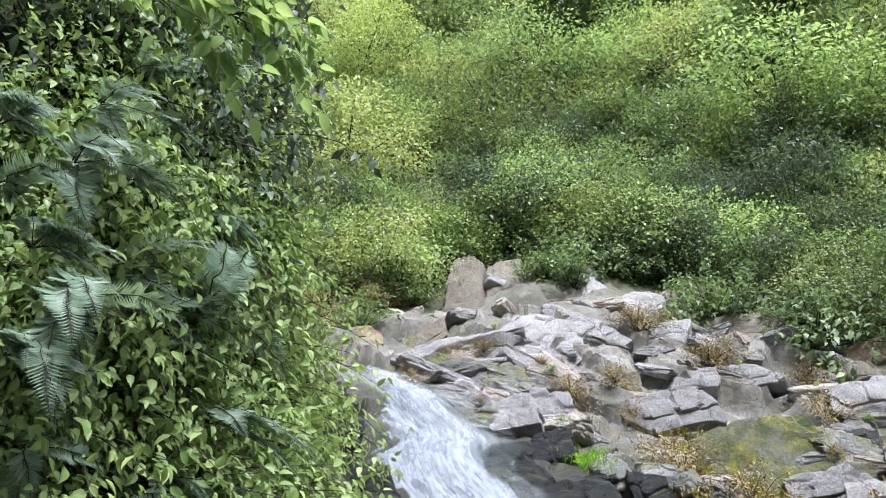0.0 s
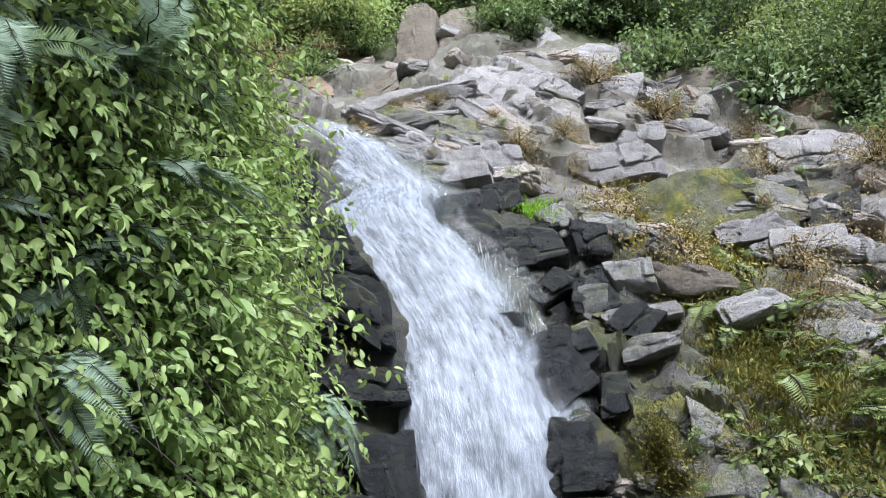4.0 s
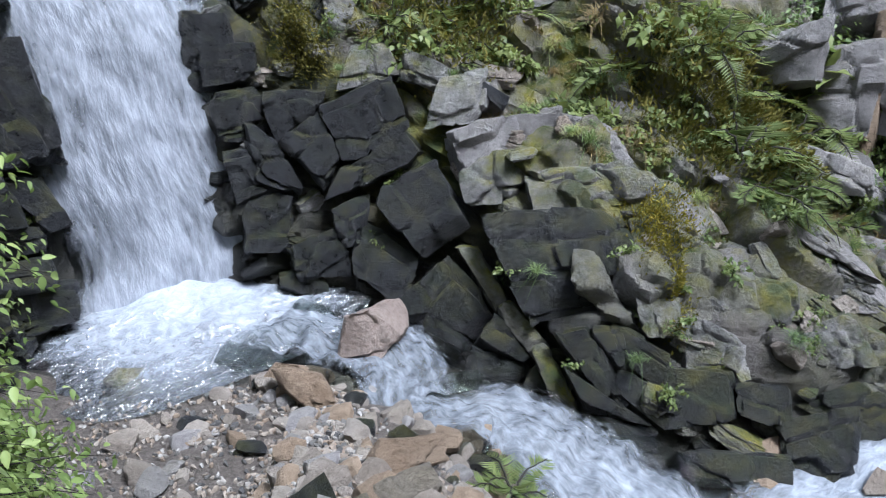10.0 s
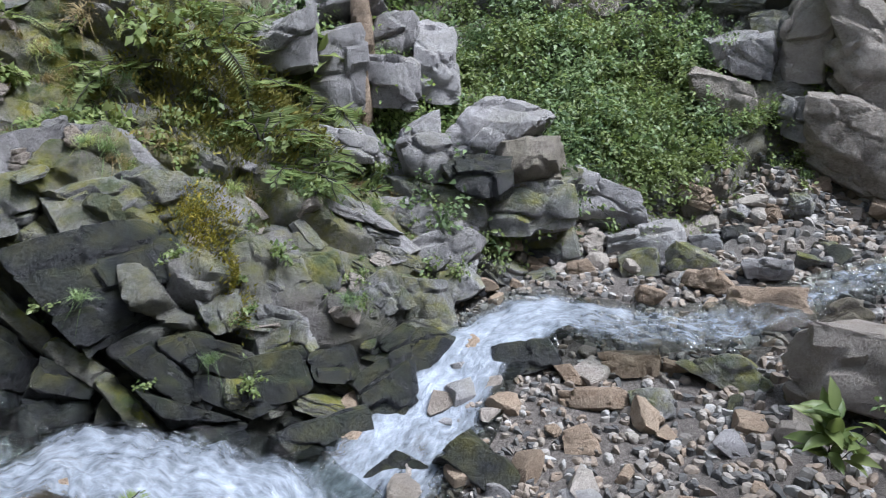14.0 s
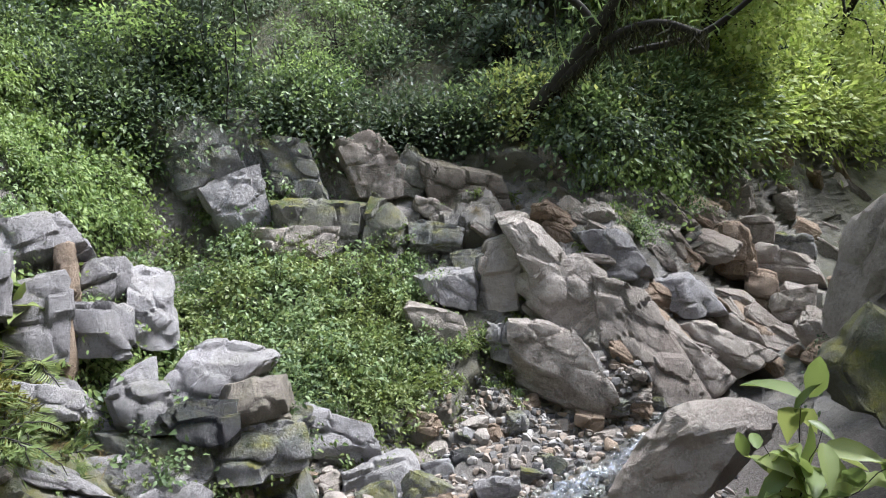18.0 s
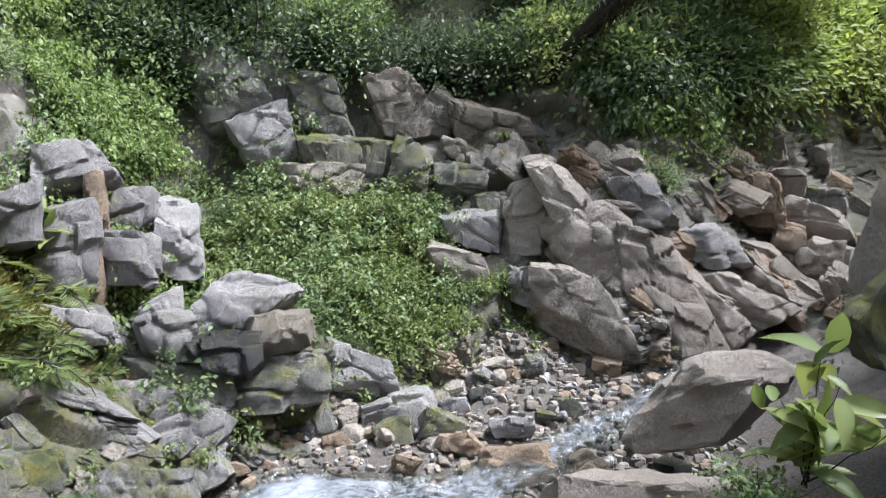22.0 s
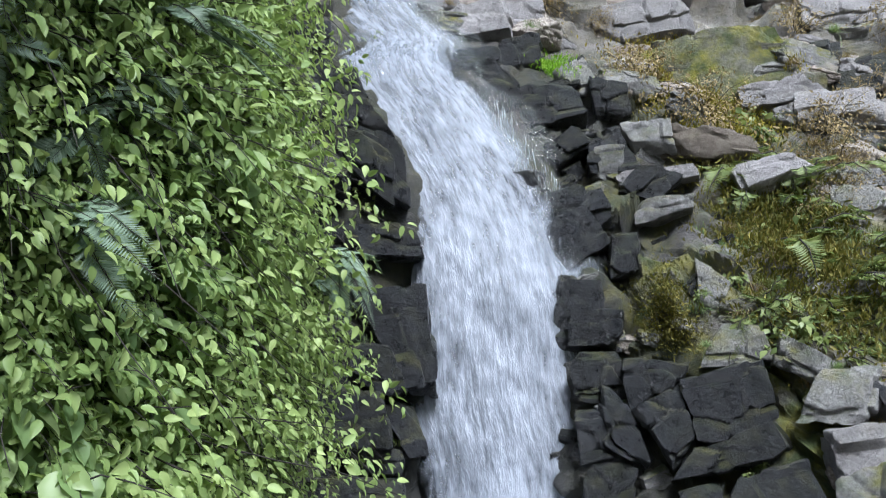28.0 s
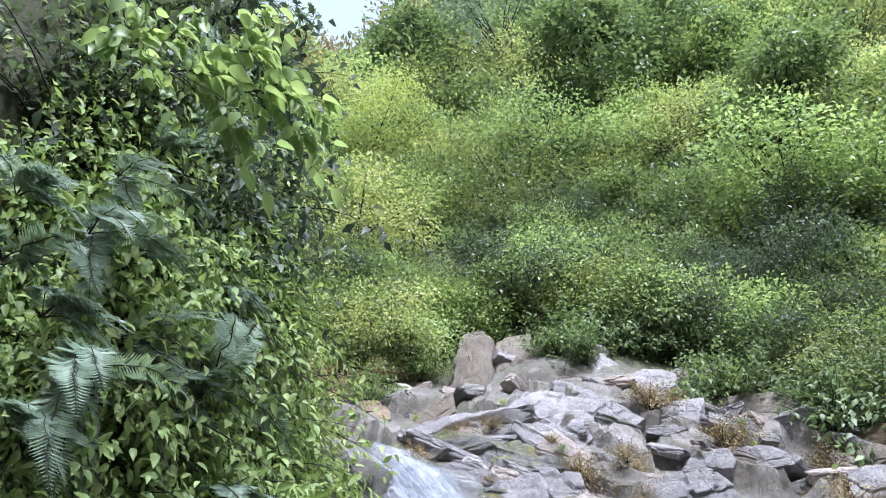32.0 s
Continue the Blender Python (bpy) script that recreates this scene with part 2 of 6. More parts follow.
def stone_mix():
    m, nt, b = shader("mixed_stones")
    geo = nt.nodes.new("ShaderNodeNewGeometry")
    col = ramp(nt, geo.outputs["Random Per Island"], (0.0, (0.035, 0.036, 0.04)), (0.25, (0.1, 0.096, 0.092)), (0.5, (0.22, 0.165, 0.12)), (0.75, (0.26, 0.225, 0.19)), (1.0, (0.35, 0.34, 0.33)))
    g = tex(nt, 30.0, 5.0).outputs[0]
    nt.links.new(mix(nt, ramp(nt, g, (0.35, 0.5), (0.65, 0.0)), col, (0.08, 0.075, 0.07)), b.inputs["Base Color"])
    b.inputs["Roughness"].default_value = 0.8
    bump(nt, b, g, 0.5, 0.01)
    return m


STONE_MIX = stone_mix()


def foam_material(name, thresholds, stretch, scale, tint=(0.8, 0.84, 0.9), film_tint=(0.9, 0.92, 0.92, 1), swirl=0.5):
    """Broken white water over a clear dark film; streaks run along v."""
    m, nt, b = shader(name)
    uv = nt.nodes.new("ShaderNodeUVMap")
    mp = nt.nodes.new("ShaderNodeMapping")
    mp.inputs["Scale"].default_value = stretch
    nt.links.new(uv.outputs[0], mp.inputs[0])
    n1 = node(nt, "ShaderNodeTexNoise", Scale=scale, Detail=9.0, Roughness=0.62, Distortion=swirl)
    nt.links.new(mp.outputs[0], n1.inputs["Vector"])
    n2 = node(nt, "ShaderNodeTexNoise", Scale=1.7, Detail=4.0)
    mp2 = nt.nodes.new("ShaderNodeMapping")
    mp2.inputs["Scale"].default_value = (stretch[0] ** 0.5, 0.7, 1.0)
    nt.links.new(uv.outputs[0], mp2.inputs[0])
    nt.links.new(mp2.outputs[0], n2.inputs["Vector"])
    f = mathn(nt, "ADD", mix(nt, 0.42, n1.outputs[0], n2.outputs[0]), mathn(nt, "SUBTRACT", attr(nt, "white"), 0.5))
    fac = ramp(nt, f, (thresholds[0], 0.0), (thresholds[1], 1.0))
    b.inputs["Base Color"].default_value = (*tint, 1)
    b.inputs["Roughness"].default_value = 0.55
    b.inputs["Subsurface Weight"].default_value = 0.0
    clear = nt.nodes.new("ShaderNodeBsdfTransparent")
    clear.inputs[0].default_value = film_tint
    gloss = node(nt, "ShaderNodeBsdfGlossy", Roughness=0.12)
    fres = node(nt, "ShaderNodeFresnel", IOR=1.33)
    film = nt.nodes.new("ShaderNodeMixShader")
    nt.links.new(fres.outputs[0], film.inputs[0])
    nt.links.new(clear.outputs[0], film.inputs[1])
    nt.links.new(gloss.outputs[0], film.inputs[2])
    bp = node(nt, "ShaderNodeBump", Strength=0.8, Distance=0.05)
    nt.links.new(n1.outputs[0], bp.inputs["Height"])
    nt.links.new(bp.outputs[0], gloss.inputs["Normal"])
    nt.links.new(bp.outputs[0], b.inputs["Normal"])
    ms = nt.nodes.new("ShaderNodeMixShader")
    nt.links.new(fac, ms.inputs[0])
    nt.links.new(film.outputs[0], ms.inputs[1])
    nt.links.new(b.outputs[0], ms.inputs[2])
    nt.links.new(ms.outputs[0], nt.nodes["Material Output"].inputs[0])
    return m


FALL = foam_material("falling_water", (0.38, 0.8), (4.0, 1.0, 1.0), 4.5, (0.3, 0.325, 0.385), swirl=0.15)
RAPID = foam_material("white_water", (0.42, 0.8), (1.9, 1.0, 1.0), 10.0, (0.31, 0.342, 0.4), (0.52, 0.55, 0.53, 1), 0.3)

# ---- tools ----
rng = np.random.default_rng(7)


def mesh_object(name, verts, faces, material, smooth=True, uvs=None, attrs=None):
    """One mesh object from arrays: verts (n, 3), faces (m, 3 or 4)."""
    verts, faces = np.asarray(verts, np.float32), np.asarray(faces, np.int32)
    me = bpy.data.meshes.new(name)
    me.vertices.add(len(verts))
    me.vertices.foreach_set("co", verts.ravel())
    k = faces.shape[1]
    me.loops.add(faces.size)
    me.loops.foreach_set("vertex_index", faces.ravel())
    me.polygons.add(len(faces))
    me.polygons.foreach_set("loop_start", np.arange(0, faces.size, k, dtype=np.int32))
    me.update(calc_edges=True)
    me.polygons.foreach_set("use_smooth", np.full(len(faces), smooth))
    if uvs is not None:
        layer = me.uv_layers.new(name="UVMap")
        layer.data.foreach_set("uv", np.asarray(uvs, np.float32)[faces.ravel()].ravel())
    for key, values in (attrs or {}).items():
        me.attributes.new(key, "FLOAT", "POINT").data.foreach_set("value", np.asarray(values, np.float32))
    me.materials.append(material)
    me.validate()
    return new(name, me)


def grid_faces(rows, cols):
    i = np.arange((rows - 1) * cols).reshape(rows - 1, cols)[:, :-1].ravel()
    return np.stack([i, i + 1, i + cols + 1, i + cols], 1)


def hashed(ix, iy, iz, k):
    h = (ix * 374761393 + iy * 668265263 + iz * 1274126177 + k * 974634541) & 0x7FFFFFFF
    h = ((h ^ (h >> 13)) * 1103515245) & 0x7FFFFFFF
    return ((h ^ (h >> 16)) & 0xFFFF) / 65535.0


def value_noise(p, k=0):
    """Smooth noise in 0..1 at points p (n, 3)."""
    f = np.floor(p).astype(np.int64)
    t = p - f
    t = t * t * (3 - 2 * t)
    out = np.zeros(len(p))
    for dx in (0, 1):
        for dy in (0, 1):
            for dz in (0, 1):
                w = (t[:, 0] if dx else 1 - t[:, 0]) * (t[:, 1] if dy else 1 - t[:, 1]) * (t[:, 2] if dz else 1 - t[:, 2])
                out += w * hashed(f[:, 0] + dx, f[:, 1] + dy, f[:, 2] + dz, k)
    return out


def fbm(p, octaves=4, k=0):
    out, amp, tot = np.zeros(len(p)), 1.0, 0.0
    for o in range(octaves):
        out += amp * value_noise(p * 2.0**o, k + o)
        tot += amp
        amp *= 0.5
    return out / tot


def blocks(p, size, k=0, jitter=0.8):
    """Jointed rock: for points p, each block's own level (-1..1) and the distance to the joint."""
    q = p / size
    f = np.floor(q).astype(np.int64)
    best, second = np.full(len(p), 9.0), np.full(len(p), 9.0)
    level = np.zeros(len(p))
    for dx in (-1, 0, 1):
        for dy in (-1, 0, 1):
            for dz in (-1, 0, 1):
                c = f + (dx, dy, dz)
                h = [hashed(c[:, 0], c[:, 1], c[:, 2], k + n) for n in range(4)]
                off = np.stack([c[:, n] + 0.5 + jitter * (h[n] - 0.5) for n in range(3)], 1) - q
                d = np.abs(off).max(1) * 0.6 + np.sqrt((off**2).sum(1)) * 0.4
                tilt = (off * (np.stack(h[:3], 1) - 0.5)).sum(1)
                near = d < best
                second = np.where(near, best, np.minimum(second, d))
                level = np.where(near, h[3] * 2 - 1 + 1.2 * tilt, level)
                best = np.minimum(best, d)
    return level, second - best


def joint_frame(az, slope, lean):
    """Axes of the rock's joints as seen looking along azimuth az: along the beds, into the hill, across the beds."""
    a, b = radians(az), radians(slope)
    right, ahead, up = np.array((math.cos(a), -math.sin(a), 0)), np.array((math.sin(a), math.cos(a), 0)), np.array((0, 0, 1.0))
    e1 = right * math.cos(b) + up * math.sin(b)
    e3 = unit(up * math.cos(b) - right * math.sin(b) - lean * ahead)
    return np.stack([e1, np.cross(e3, e1), e3], 1)


def rock_relief(p, axes, size, k, big=0.2, small=0.075):
    """How far jointed rock stands proud of its mean face, in metres."""
    q = p @ axes + 0.3 * (np.stack([fbm(p * 1.1, 3, 50), fbm(p * 1.1, 3, 60), fbm(p * 1.1, 3, 70)], 1) - 0.5)
    a, ea = blocks(q, np.array(size), k)
    b, eb = blocks(q, np.array(size) * 0.34, k + 10)
    ra, rb = np.clip(ea / 0.13, 0, 1), np.clip(eb / 0.16, 0, 1)
    ra, rb = ra * ra * (3 - 2 * ra), rb * rb * (3 - 2 * rb)
    return big * a * ra - 0.1 * (1 - ra) + small * b * rb - 0.03 * (1 - rb) + 0.08 * (fbm(p * 5, 4, 90) - 0.5)


def unit(a):
    return a / (np.linalg.norm(a, axis=-1, keepdims=True) + 1e-9)


# ---- the gorge: cross-sections fanning out from the bank, each a run of (distance, height) ----
FAN = []


def section(azimuth, *profile):
    FAN.append((azimuth, ((0.0, 1.2),) + profile))


section(-75, (1.2, 1.2), (1.6, 1.3), (2.0, 1.6), (2.4, 3), (2.8, 5), (3.5, 7.5), (6, 10), (12, 15), (35, 38), (80, 80))
section(-30, (1.5, 1.2), (2.2, 1.3), (2.7, 1.7), (3.0, 3), (3.3, 4.8), (4.0, 7.5), (7, 10), (13, 15), (40, 43), (85, 88))
section(-20, (1.5, 1.15), (2.4, 1.1), (3.2, 1.3), (3.5, 2.8), (3.8, 4.4), (4.5, 6), (8, 8), (14, 11), (42, 42), (90, 93))
section(-13, (1.5, 1.1), (2.8, 0.5), (4.2, 0.6), (4.6, 2.2), (4.9, 3.4), (5.8, 4.4), (9, 6), (14, 8.3), (45, 40), (95, 89))
section(-8, (1.5, 1.1), (3, 0.3), (5.5, 0.1), (6.1, 1.6), (6.6, 3.2), (8.6, 5.2), (10, 5.9), (15, 9), (45, 41), (95, 93))
section(-3, (1.5, 1.1), (3.2, 0.2), (6.1, -0.1), (6.5, 1.4), (7.1, 3.3), (9.3, 5.3), (10.5, 6), (16, 9.6), (45, 43), (95, 107))
section(2, (1.5, 1.1), (3.3, 0.15), (6.4, -0.2), (6.7, 1.3), (7.4, 3), (9.4, 5.2), (11, 6.3), (17, 10.6), (45, 44), (95, 120))
section(8, (1.5, 1.1), (3.3, 0.15), (6.4, -0.2), (6.8, 1.3), (7.5, 3), (9.2, 4.6), (12, 6.9), (17, 11), (45, 45), (95, 125))
section(15, (1.5, 1.1), (3.9, 0.08), (5.9, -0.35), (6.5, 1.3), (7.4, 2.7), (9, 4.2), (12.5, 6.7), (16.5, 10), (45, 45), (95, 125))
section(24, (1.5, 1.1), (3.8, -0.03), (5.5, -0.45), (6.2, 1.0), (6.8, 1.9), (8.4, 3.4), (12, 5.6), (15.8, 8.6), (45, 44), (95, 120))
section(32, (1.5, 1.1), (3.3, -0.25), (5.0, -0.58), (5.6, 0.55), (6.4, 1.5), (7.6, 2.5), (11, 4.8), (15, 7), (45, 42), (95, 110))
section(40, (1.5, 1.1), (3.1, -0.45), (4.4, -0.58), (5.0, 0.35), (6.1, 1.15), (7.3, 2.2), (9.5, 3.8), (15, 7), (45, 38), (95, 100))
section(48, (1.5, 1.1), (2.7, -0.62), (4.3, -0.68), (5.0, 0.1), (6.0, 0.85), (7.0, 1.7), (8.5, 2.9), (15, 7), (45, 36), (95, 90))
section(57, (1.5, 1.0), (2.5, -0.62), (4.3, -0.6), (5.2, 0), (6.4, 0.3), (7.4, 0.45), (8.6, 1.2), (12, 3.5), (45, 33), (95, 80))
section(66, (1.5, 1.0), (2.5, -0.55), (5.9, -0.45), (6.5, -0.05), (7.2, 0.08), (8.2, 0.4), (10.5, 1.4), (11.5, 3), (40, 28), (90, 70))
section(73, (1.5, 1.0), (2.5, -0.45), (6.6, -0.42), (7.2, 0.1), (8.3, 0.4), (10, 1.35), (11, 2.1), (11.6, 3.2), (40, 27), (90, 65))
section(82, (1.5, 1.0), (2.5, -0.45), (7.2, -0.36), (7.8, 0), (8.8, 0.5), (10, 1.3), (11, 2.0), (11.8, 2.9), (40, 25), (90, 60))
section(92, (1.4, 1.0), (2.5, -0.35), (8.0, -0.28), (8.4, 0.2), (9.2, 1.0), (10.2, 1.7), (11.2, 2.4), (12.2, 3.4), (40, 20), (90, 40))
section(100, (1.3, 1.0), (2.4, -0.2), (8.2, -0.22), (8.7, 0.3), (9.6, 1.0), (11, 1.8), (12.5, 2.6), (14, 3.8), (40, 12), (90, 22))
section(108, (1.3, 1.0), (2.3, 0), (9, -0.1), (11, 0.2), (13, 0.8), (15, 1.6), (17, 2.8), (19, 4.0), (45, 8), (90, 14))
section(116, (1.3, 1.0), (2.3, 0.5), (7, 0.4), (9, 0.6), (14, 0.9), (20, 1.4), (26, 3), (32, 4), (60, 6), (90, 9))
section(126, (1.3, 1.1), (2.3, 1), (5, 1.2), (6, 2), (7, 3.4), (9, 6), (13, 9), (20, 13), (50, 35), (90, 60))
# Unseen hill behind the bank, raised to block sky light from there.
section(150, (1.3, 1.15), (2.3, 1.2), (4, 1.4), (5, 2.5), (6.5, 5), (9, 8), (13, 12), (20, 19), (50, 48), (90, 80))
section(240, (1.3, 1.15), (2.3, 1.2), (4, 1.4), (5, 2.5), (6.5, 5), (9, 8), (13, 12), (20, 19), (50, 48), (90, 80))
section(285, *FAN[0][1][1:])

SEGS = (4, 16, 46, 50, 50, 56, 56, 40, 30, 26)
AZ_NODES = np.array([a for a, _ in FAN], float)
PROF = np.array([p for _, p in FAN], float)            # azimuth, knot, (distance, height)
V_SAMPLES = np.concatenate([np.linspace(n, n + 1, s, endpoint=False) for n, s in enumerate(SEGS)] + [[len(SEGS)]])


def smooth_interp(x, xs, ys):
    """Monotone-ish cubic through (xs, ys) along axis 0."""
    i = np.clip(np.searchsorted(xs, x, side="right") - 1, 0, len(xs) - 2)
    h = (xs[i + 1] - xs[i])
    t = ((x - xs[i]) / h).reshape(-1, *[1] * (ys.ndim - 1))
    s = np.gradient(ys, xs, axis=0)
    h = h.reshape(t.shape)
    return ((2 * t**3 - 3 * t**2 + 1) * ys[i] + (t**3 - 2 * t**2 + t) * h * s[i] + (3 * t**2 - 2 * t**3) * ys[i + 1] + (t**3 - t**2) * h * s[i + 1])


def mean_surface(az, v):
    """Mean ground at azimuths az and knot parameters v, both (n,): points (n, 3)."""
    prof = smooth_interp(az, AZ_NODES, PROF)
    i = np.clip(v.astype(int), 0, PROF.shape[1] - 2)
    n = np.arange(len(az))
    t = (v - i)[:, None]
    rz = prof[n, i] * (1 - t) + prof[n, i + 1] * t
    a = np.radians(az)
    return np.stack([rz[:, 0] * np.sin(a), rz[:, 0] * np.cos(a), rz[:, 1]], 1)


AZ_S = np.concatenate([np.arange(-75, -32, 2.0), np.arange(-32, 124, 0.34), np.arange(124, 284, 4.0), [285.0]])
AG, VG = np.meshgrid(AZ_S, V_SAMPLES, indexing="ij")
AF, VF = AG.ravel(), VG.ravel()
BASE = mean_surface(AF, VF)
G3 = BASE.reshape(*AG.shape, 3)
NRM = np.cross(np.gradient(G3, axis=0), np.gradient(G3, axis=1)).reshape(-1, 3)
NRM /= np.linalg.norm(NRM, axis=1, keepdims=True) + 1e-9
NRM[NRM[:, 2] < 0] *= -1


def band(x, a, b, soft):
    return 1 / (1 + np.exp(-(x - a) / soft)) * 1 / (1 + np.exp((x - b) / soft))


WOB = fbm(BASE * 0.7, 3, 31) - 0.5
ROCKY = band(AF + 6 * WOB, -12, 112, 1.2) * band(VF + 1.0 * WOB, 3.0, 7.6, 0.12)
ROCKY = np.maximum(ROCKY, 0.7 * band(AF, 66, 104, 3) * band(VF, 5, 8.0, 0.2))
bare = ROCKY * (1 - band(AF, 60, 84, 3) * band(VF + WOB, 3.9, 5.6, 0.15))
far = np.clip(VF - 7.5, 0, 3)
lump = (fbm(BASE * 0.35, 4, 5) - 0.5) * (0.25 + 1.3 * far)
beds = [(joint_frame(12, 28, 0.3), (1.0, 1.0, 0.55), -90, 19, 1), (joint_frame(42, -30, 0.35), (1.5, 0.9, 0.45), 19, 62, 3), (joint_frame(86, -36, 0.5), (1.7, 1.2, 0.75), 62, 300, 5)]
ridge = band(VF, 6.0, 8, 0.15)
relief = sum(rock_relief(BASE, axes, size, k) * band(AF + 4 * WOB, a0, a1, 1.0) for axes, size, a0, a1, k in beds)
relief += ridge * band(AF, -90, 40, 2) * (rock_relief(BASE, joint_frame(14, -18, 0.4), (1.7, 1.3, 0.5), 8, 0.22, 0.08) - relief)
relief *= (1 - 0.2 * band(AF, 93, 140, 1.5)) * bare * (1 - 0.75 * band(AF, -5, 9.3, 0.6) * band(VF, 2.6, 6.0, 0.1))
grit = (fbm(BASE * 3.0, 4, 9) - 0.5) * 0.12 * np.clip(VF - 0.8, 0, 1) * (1 - bare)
GROUND_P = BASE + NRM * (relief + grit + lump * np.clip(VF - 4, 0, 1))[:, None]
# Wet rock; the last band also blackens block gaps as painted shade.
WET_AND_GAPS = np.clip(band(AF + 10 * WOB, -14, 22, 1.5) * band(VF + 1.2 * WOB, 2.4, 6.2, 0.15)
              + band(AF + 8 * WOB, 14, 66, 3) * band(VF + 0.9 * WOB, 2.2, 3.75, 0.12) + band(AF + 5 * WOB, 9, 34, 2) * band(VF + 0.9 * WOB, 2.2, 4.5, 0.12), 0, 1)
MOSS = np.clip(band(AF + 20 * WOB, 20, 62, 4) * band(VF + 2 * WOB, 4.0, 6.4, 0.2) * 0.9 + 0.2, 0, 1) * np.clip(VF - 3, 0, 1)
SOIL = np.clip(1 - ROCKY, 0, 1) * np.clip((VF - 3.2) * 3, 0, 1)
SOIL = np.maximum(SOIL, band(AF, -90, -11, 2) * np.clip((VF - 2.0) * 2, 0, 1))
SOIL = np.maximum(SOIL, (1 - bare) * ROCKY)
DRYROCK = np.clip(band(AF, 58, 130, 3) * band(VF, 3.0, 9, 0.2) + band(VF + WOB, 5.9, 9, 0.15) + 0.6 * band(AF + 5 * WOB, 16, 62, 2) * band(VF + WOB, 3.9, 9, 0.15), 0, 1)
SAND = np.clip((3.05 - VF + 0.3 * WOB) * 4, 0, 1)
ground = mesh_object("ground", GROUND_P, grid_faces(*AG.shape), GROUND, attrs={"wet": WET_AND_GAPS, "moss": MOSS, "soil": SOIL, "sand": SAND, "dry": DRYROCK})
ground.data.set_sharp_from_angle(angle=radians(32))
tagged(ground, "steep gorge of jointed grey rock and earth", "ground", kind="structure")
GP = GROUND_P.reshape(*AG.shape, 3)


def surface(az, v):
    """The built ground near azimuth az (degrees) and knot parameter v, arrays."""
    i = np.clip(np.searchsorted(AZ_S, az) - 1, 0, len(AZ_S) - 2)
    j = np.clip(np.searchsorted(V_SAMPLES, v) - 1, 0, len(V_SAMPLES) - 2)
    ta = ((az - AZ_S[i]) / (AZ_S[i + 1] - AZ_S[i]))[:, None]
    tv = ((v - V_SAMPLES[j]) / (V_SAMPLES[j + 1] - V_SAMPLES[j]))[:, None]
    return (GP[i, j] * (1 - ta) + GP[i + 1, j] * ta) * (1 - tv) + (GP[i, j + 1] * (1 - ta) + GP[i + 1, j + 1] * ta) * tv


# ---- water ----
def ribbon(name, path, widths, material, rows, cols, bulge=0.05, rough=0.05, white=None, label="", seed=3):
    """A sheet of water along a path of points, each with its left-right width and whiteness."""
    path, widths = np.array(path, float), np.array(widths, float)
    s = np.r_[0, np.cumsum(np.linalg.norm(np.diff(path, axis=0), axis=1))]
    u = np.linspace(0, s[-1], rows)
    c = smooth_interp(u, s, path)
    w = np.interp(u, s, widths)
    wh = np.interp(u, s, white if white is not None else np.full(len(path), 0.7))
    d = np.gradient(c, axis=0)
    side = np.cross(d, (0, 0, 1.0))
    side /= np.linalg.norm(side, axis=1, keepdims=True) + 1e-9
    if name == "waterfall":
        side = np.tile((-0.99, 0.09, 0.0), (rows, 1))
    up = np.cross(side, d)
    up /= np.linalg.norm(up, axis=1, keepdims=True) + 1e-9
    x = np.linspace(-0.5, 0.5, cols)
    edge = 1 + 0.35 * (value_noise(np.stack([u * 3, u * 0, u * 0 + seed], 1), seed) - 0.5)
    P = c[:, None] + side[:, None] * (x[None, :, None] * (w * edge)[:, None, None])
    hgt = bulge * (1 - 4 * x[None, :] ** 2) + rough * 2 * (fbm((P * (5, 5, 2.5)).reshape(-1, 3), 3, seed).reshape(rows, cols) - 0.5)
    P = P + up[:, None] * hgt[:, :, None]
    rim = np.clip((0.5 - np.abs(x)) / 0.26, 0, 1)[None, :] ** 0.8
    wht = (wh[:, None] - 0.55 * (1 - rim)).ravel()
    uv = np.stack(np.broadcast_arrays(x[None, :] * (w * edge)[:, None], u[:, None]), -1).reshape(-1, 2)
    ob = mesh_object(name, P.reshape(-1, 3), grid_faces(rows, cols), material, uvs=uv, attrs={"white": wht})
    return tagged(ob, label, "water", kind="structure")


FALL_PATH = [(-1.13, 9.63, 5.69), (-0.73, 9.32, 5.24), (-0.31, 8.89, 4.60), (-0.30, 8.49, 4.36), (0.10, 7.95, 3.63), (0.46, 7.49, 2.86), (0.60, 7.12, 2.17), (0.65, 6.82, 1.17), (0.76, 6.64, 0.44), (0.73, 6.46, -0.20)]
FALL_W = [1.1, 1.8, 2.1, 2.05, 2.1, 2.25, 2.45, 2.55, 2.55, 2.5]
for n, (dz, k) in enumerate(((0.0, 3), (0.10, 17))):
    ribbon("waterfall", [(x + 0.05, y - dz - 0.14, z) for x, y, z in FALL_PATH], np.array(FALL_W) * (1 - 0.12 * n), FALL, 260, 44, 0.12, 0.06,
           [0.45, 0.56, 0.58, 0.56, 0.6, 0.64, 0.68, 0.68, 0.7, 0.76], "white water plunging down a dark rock face", k)

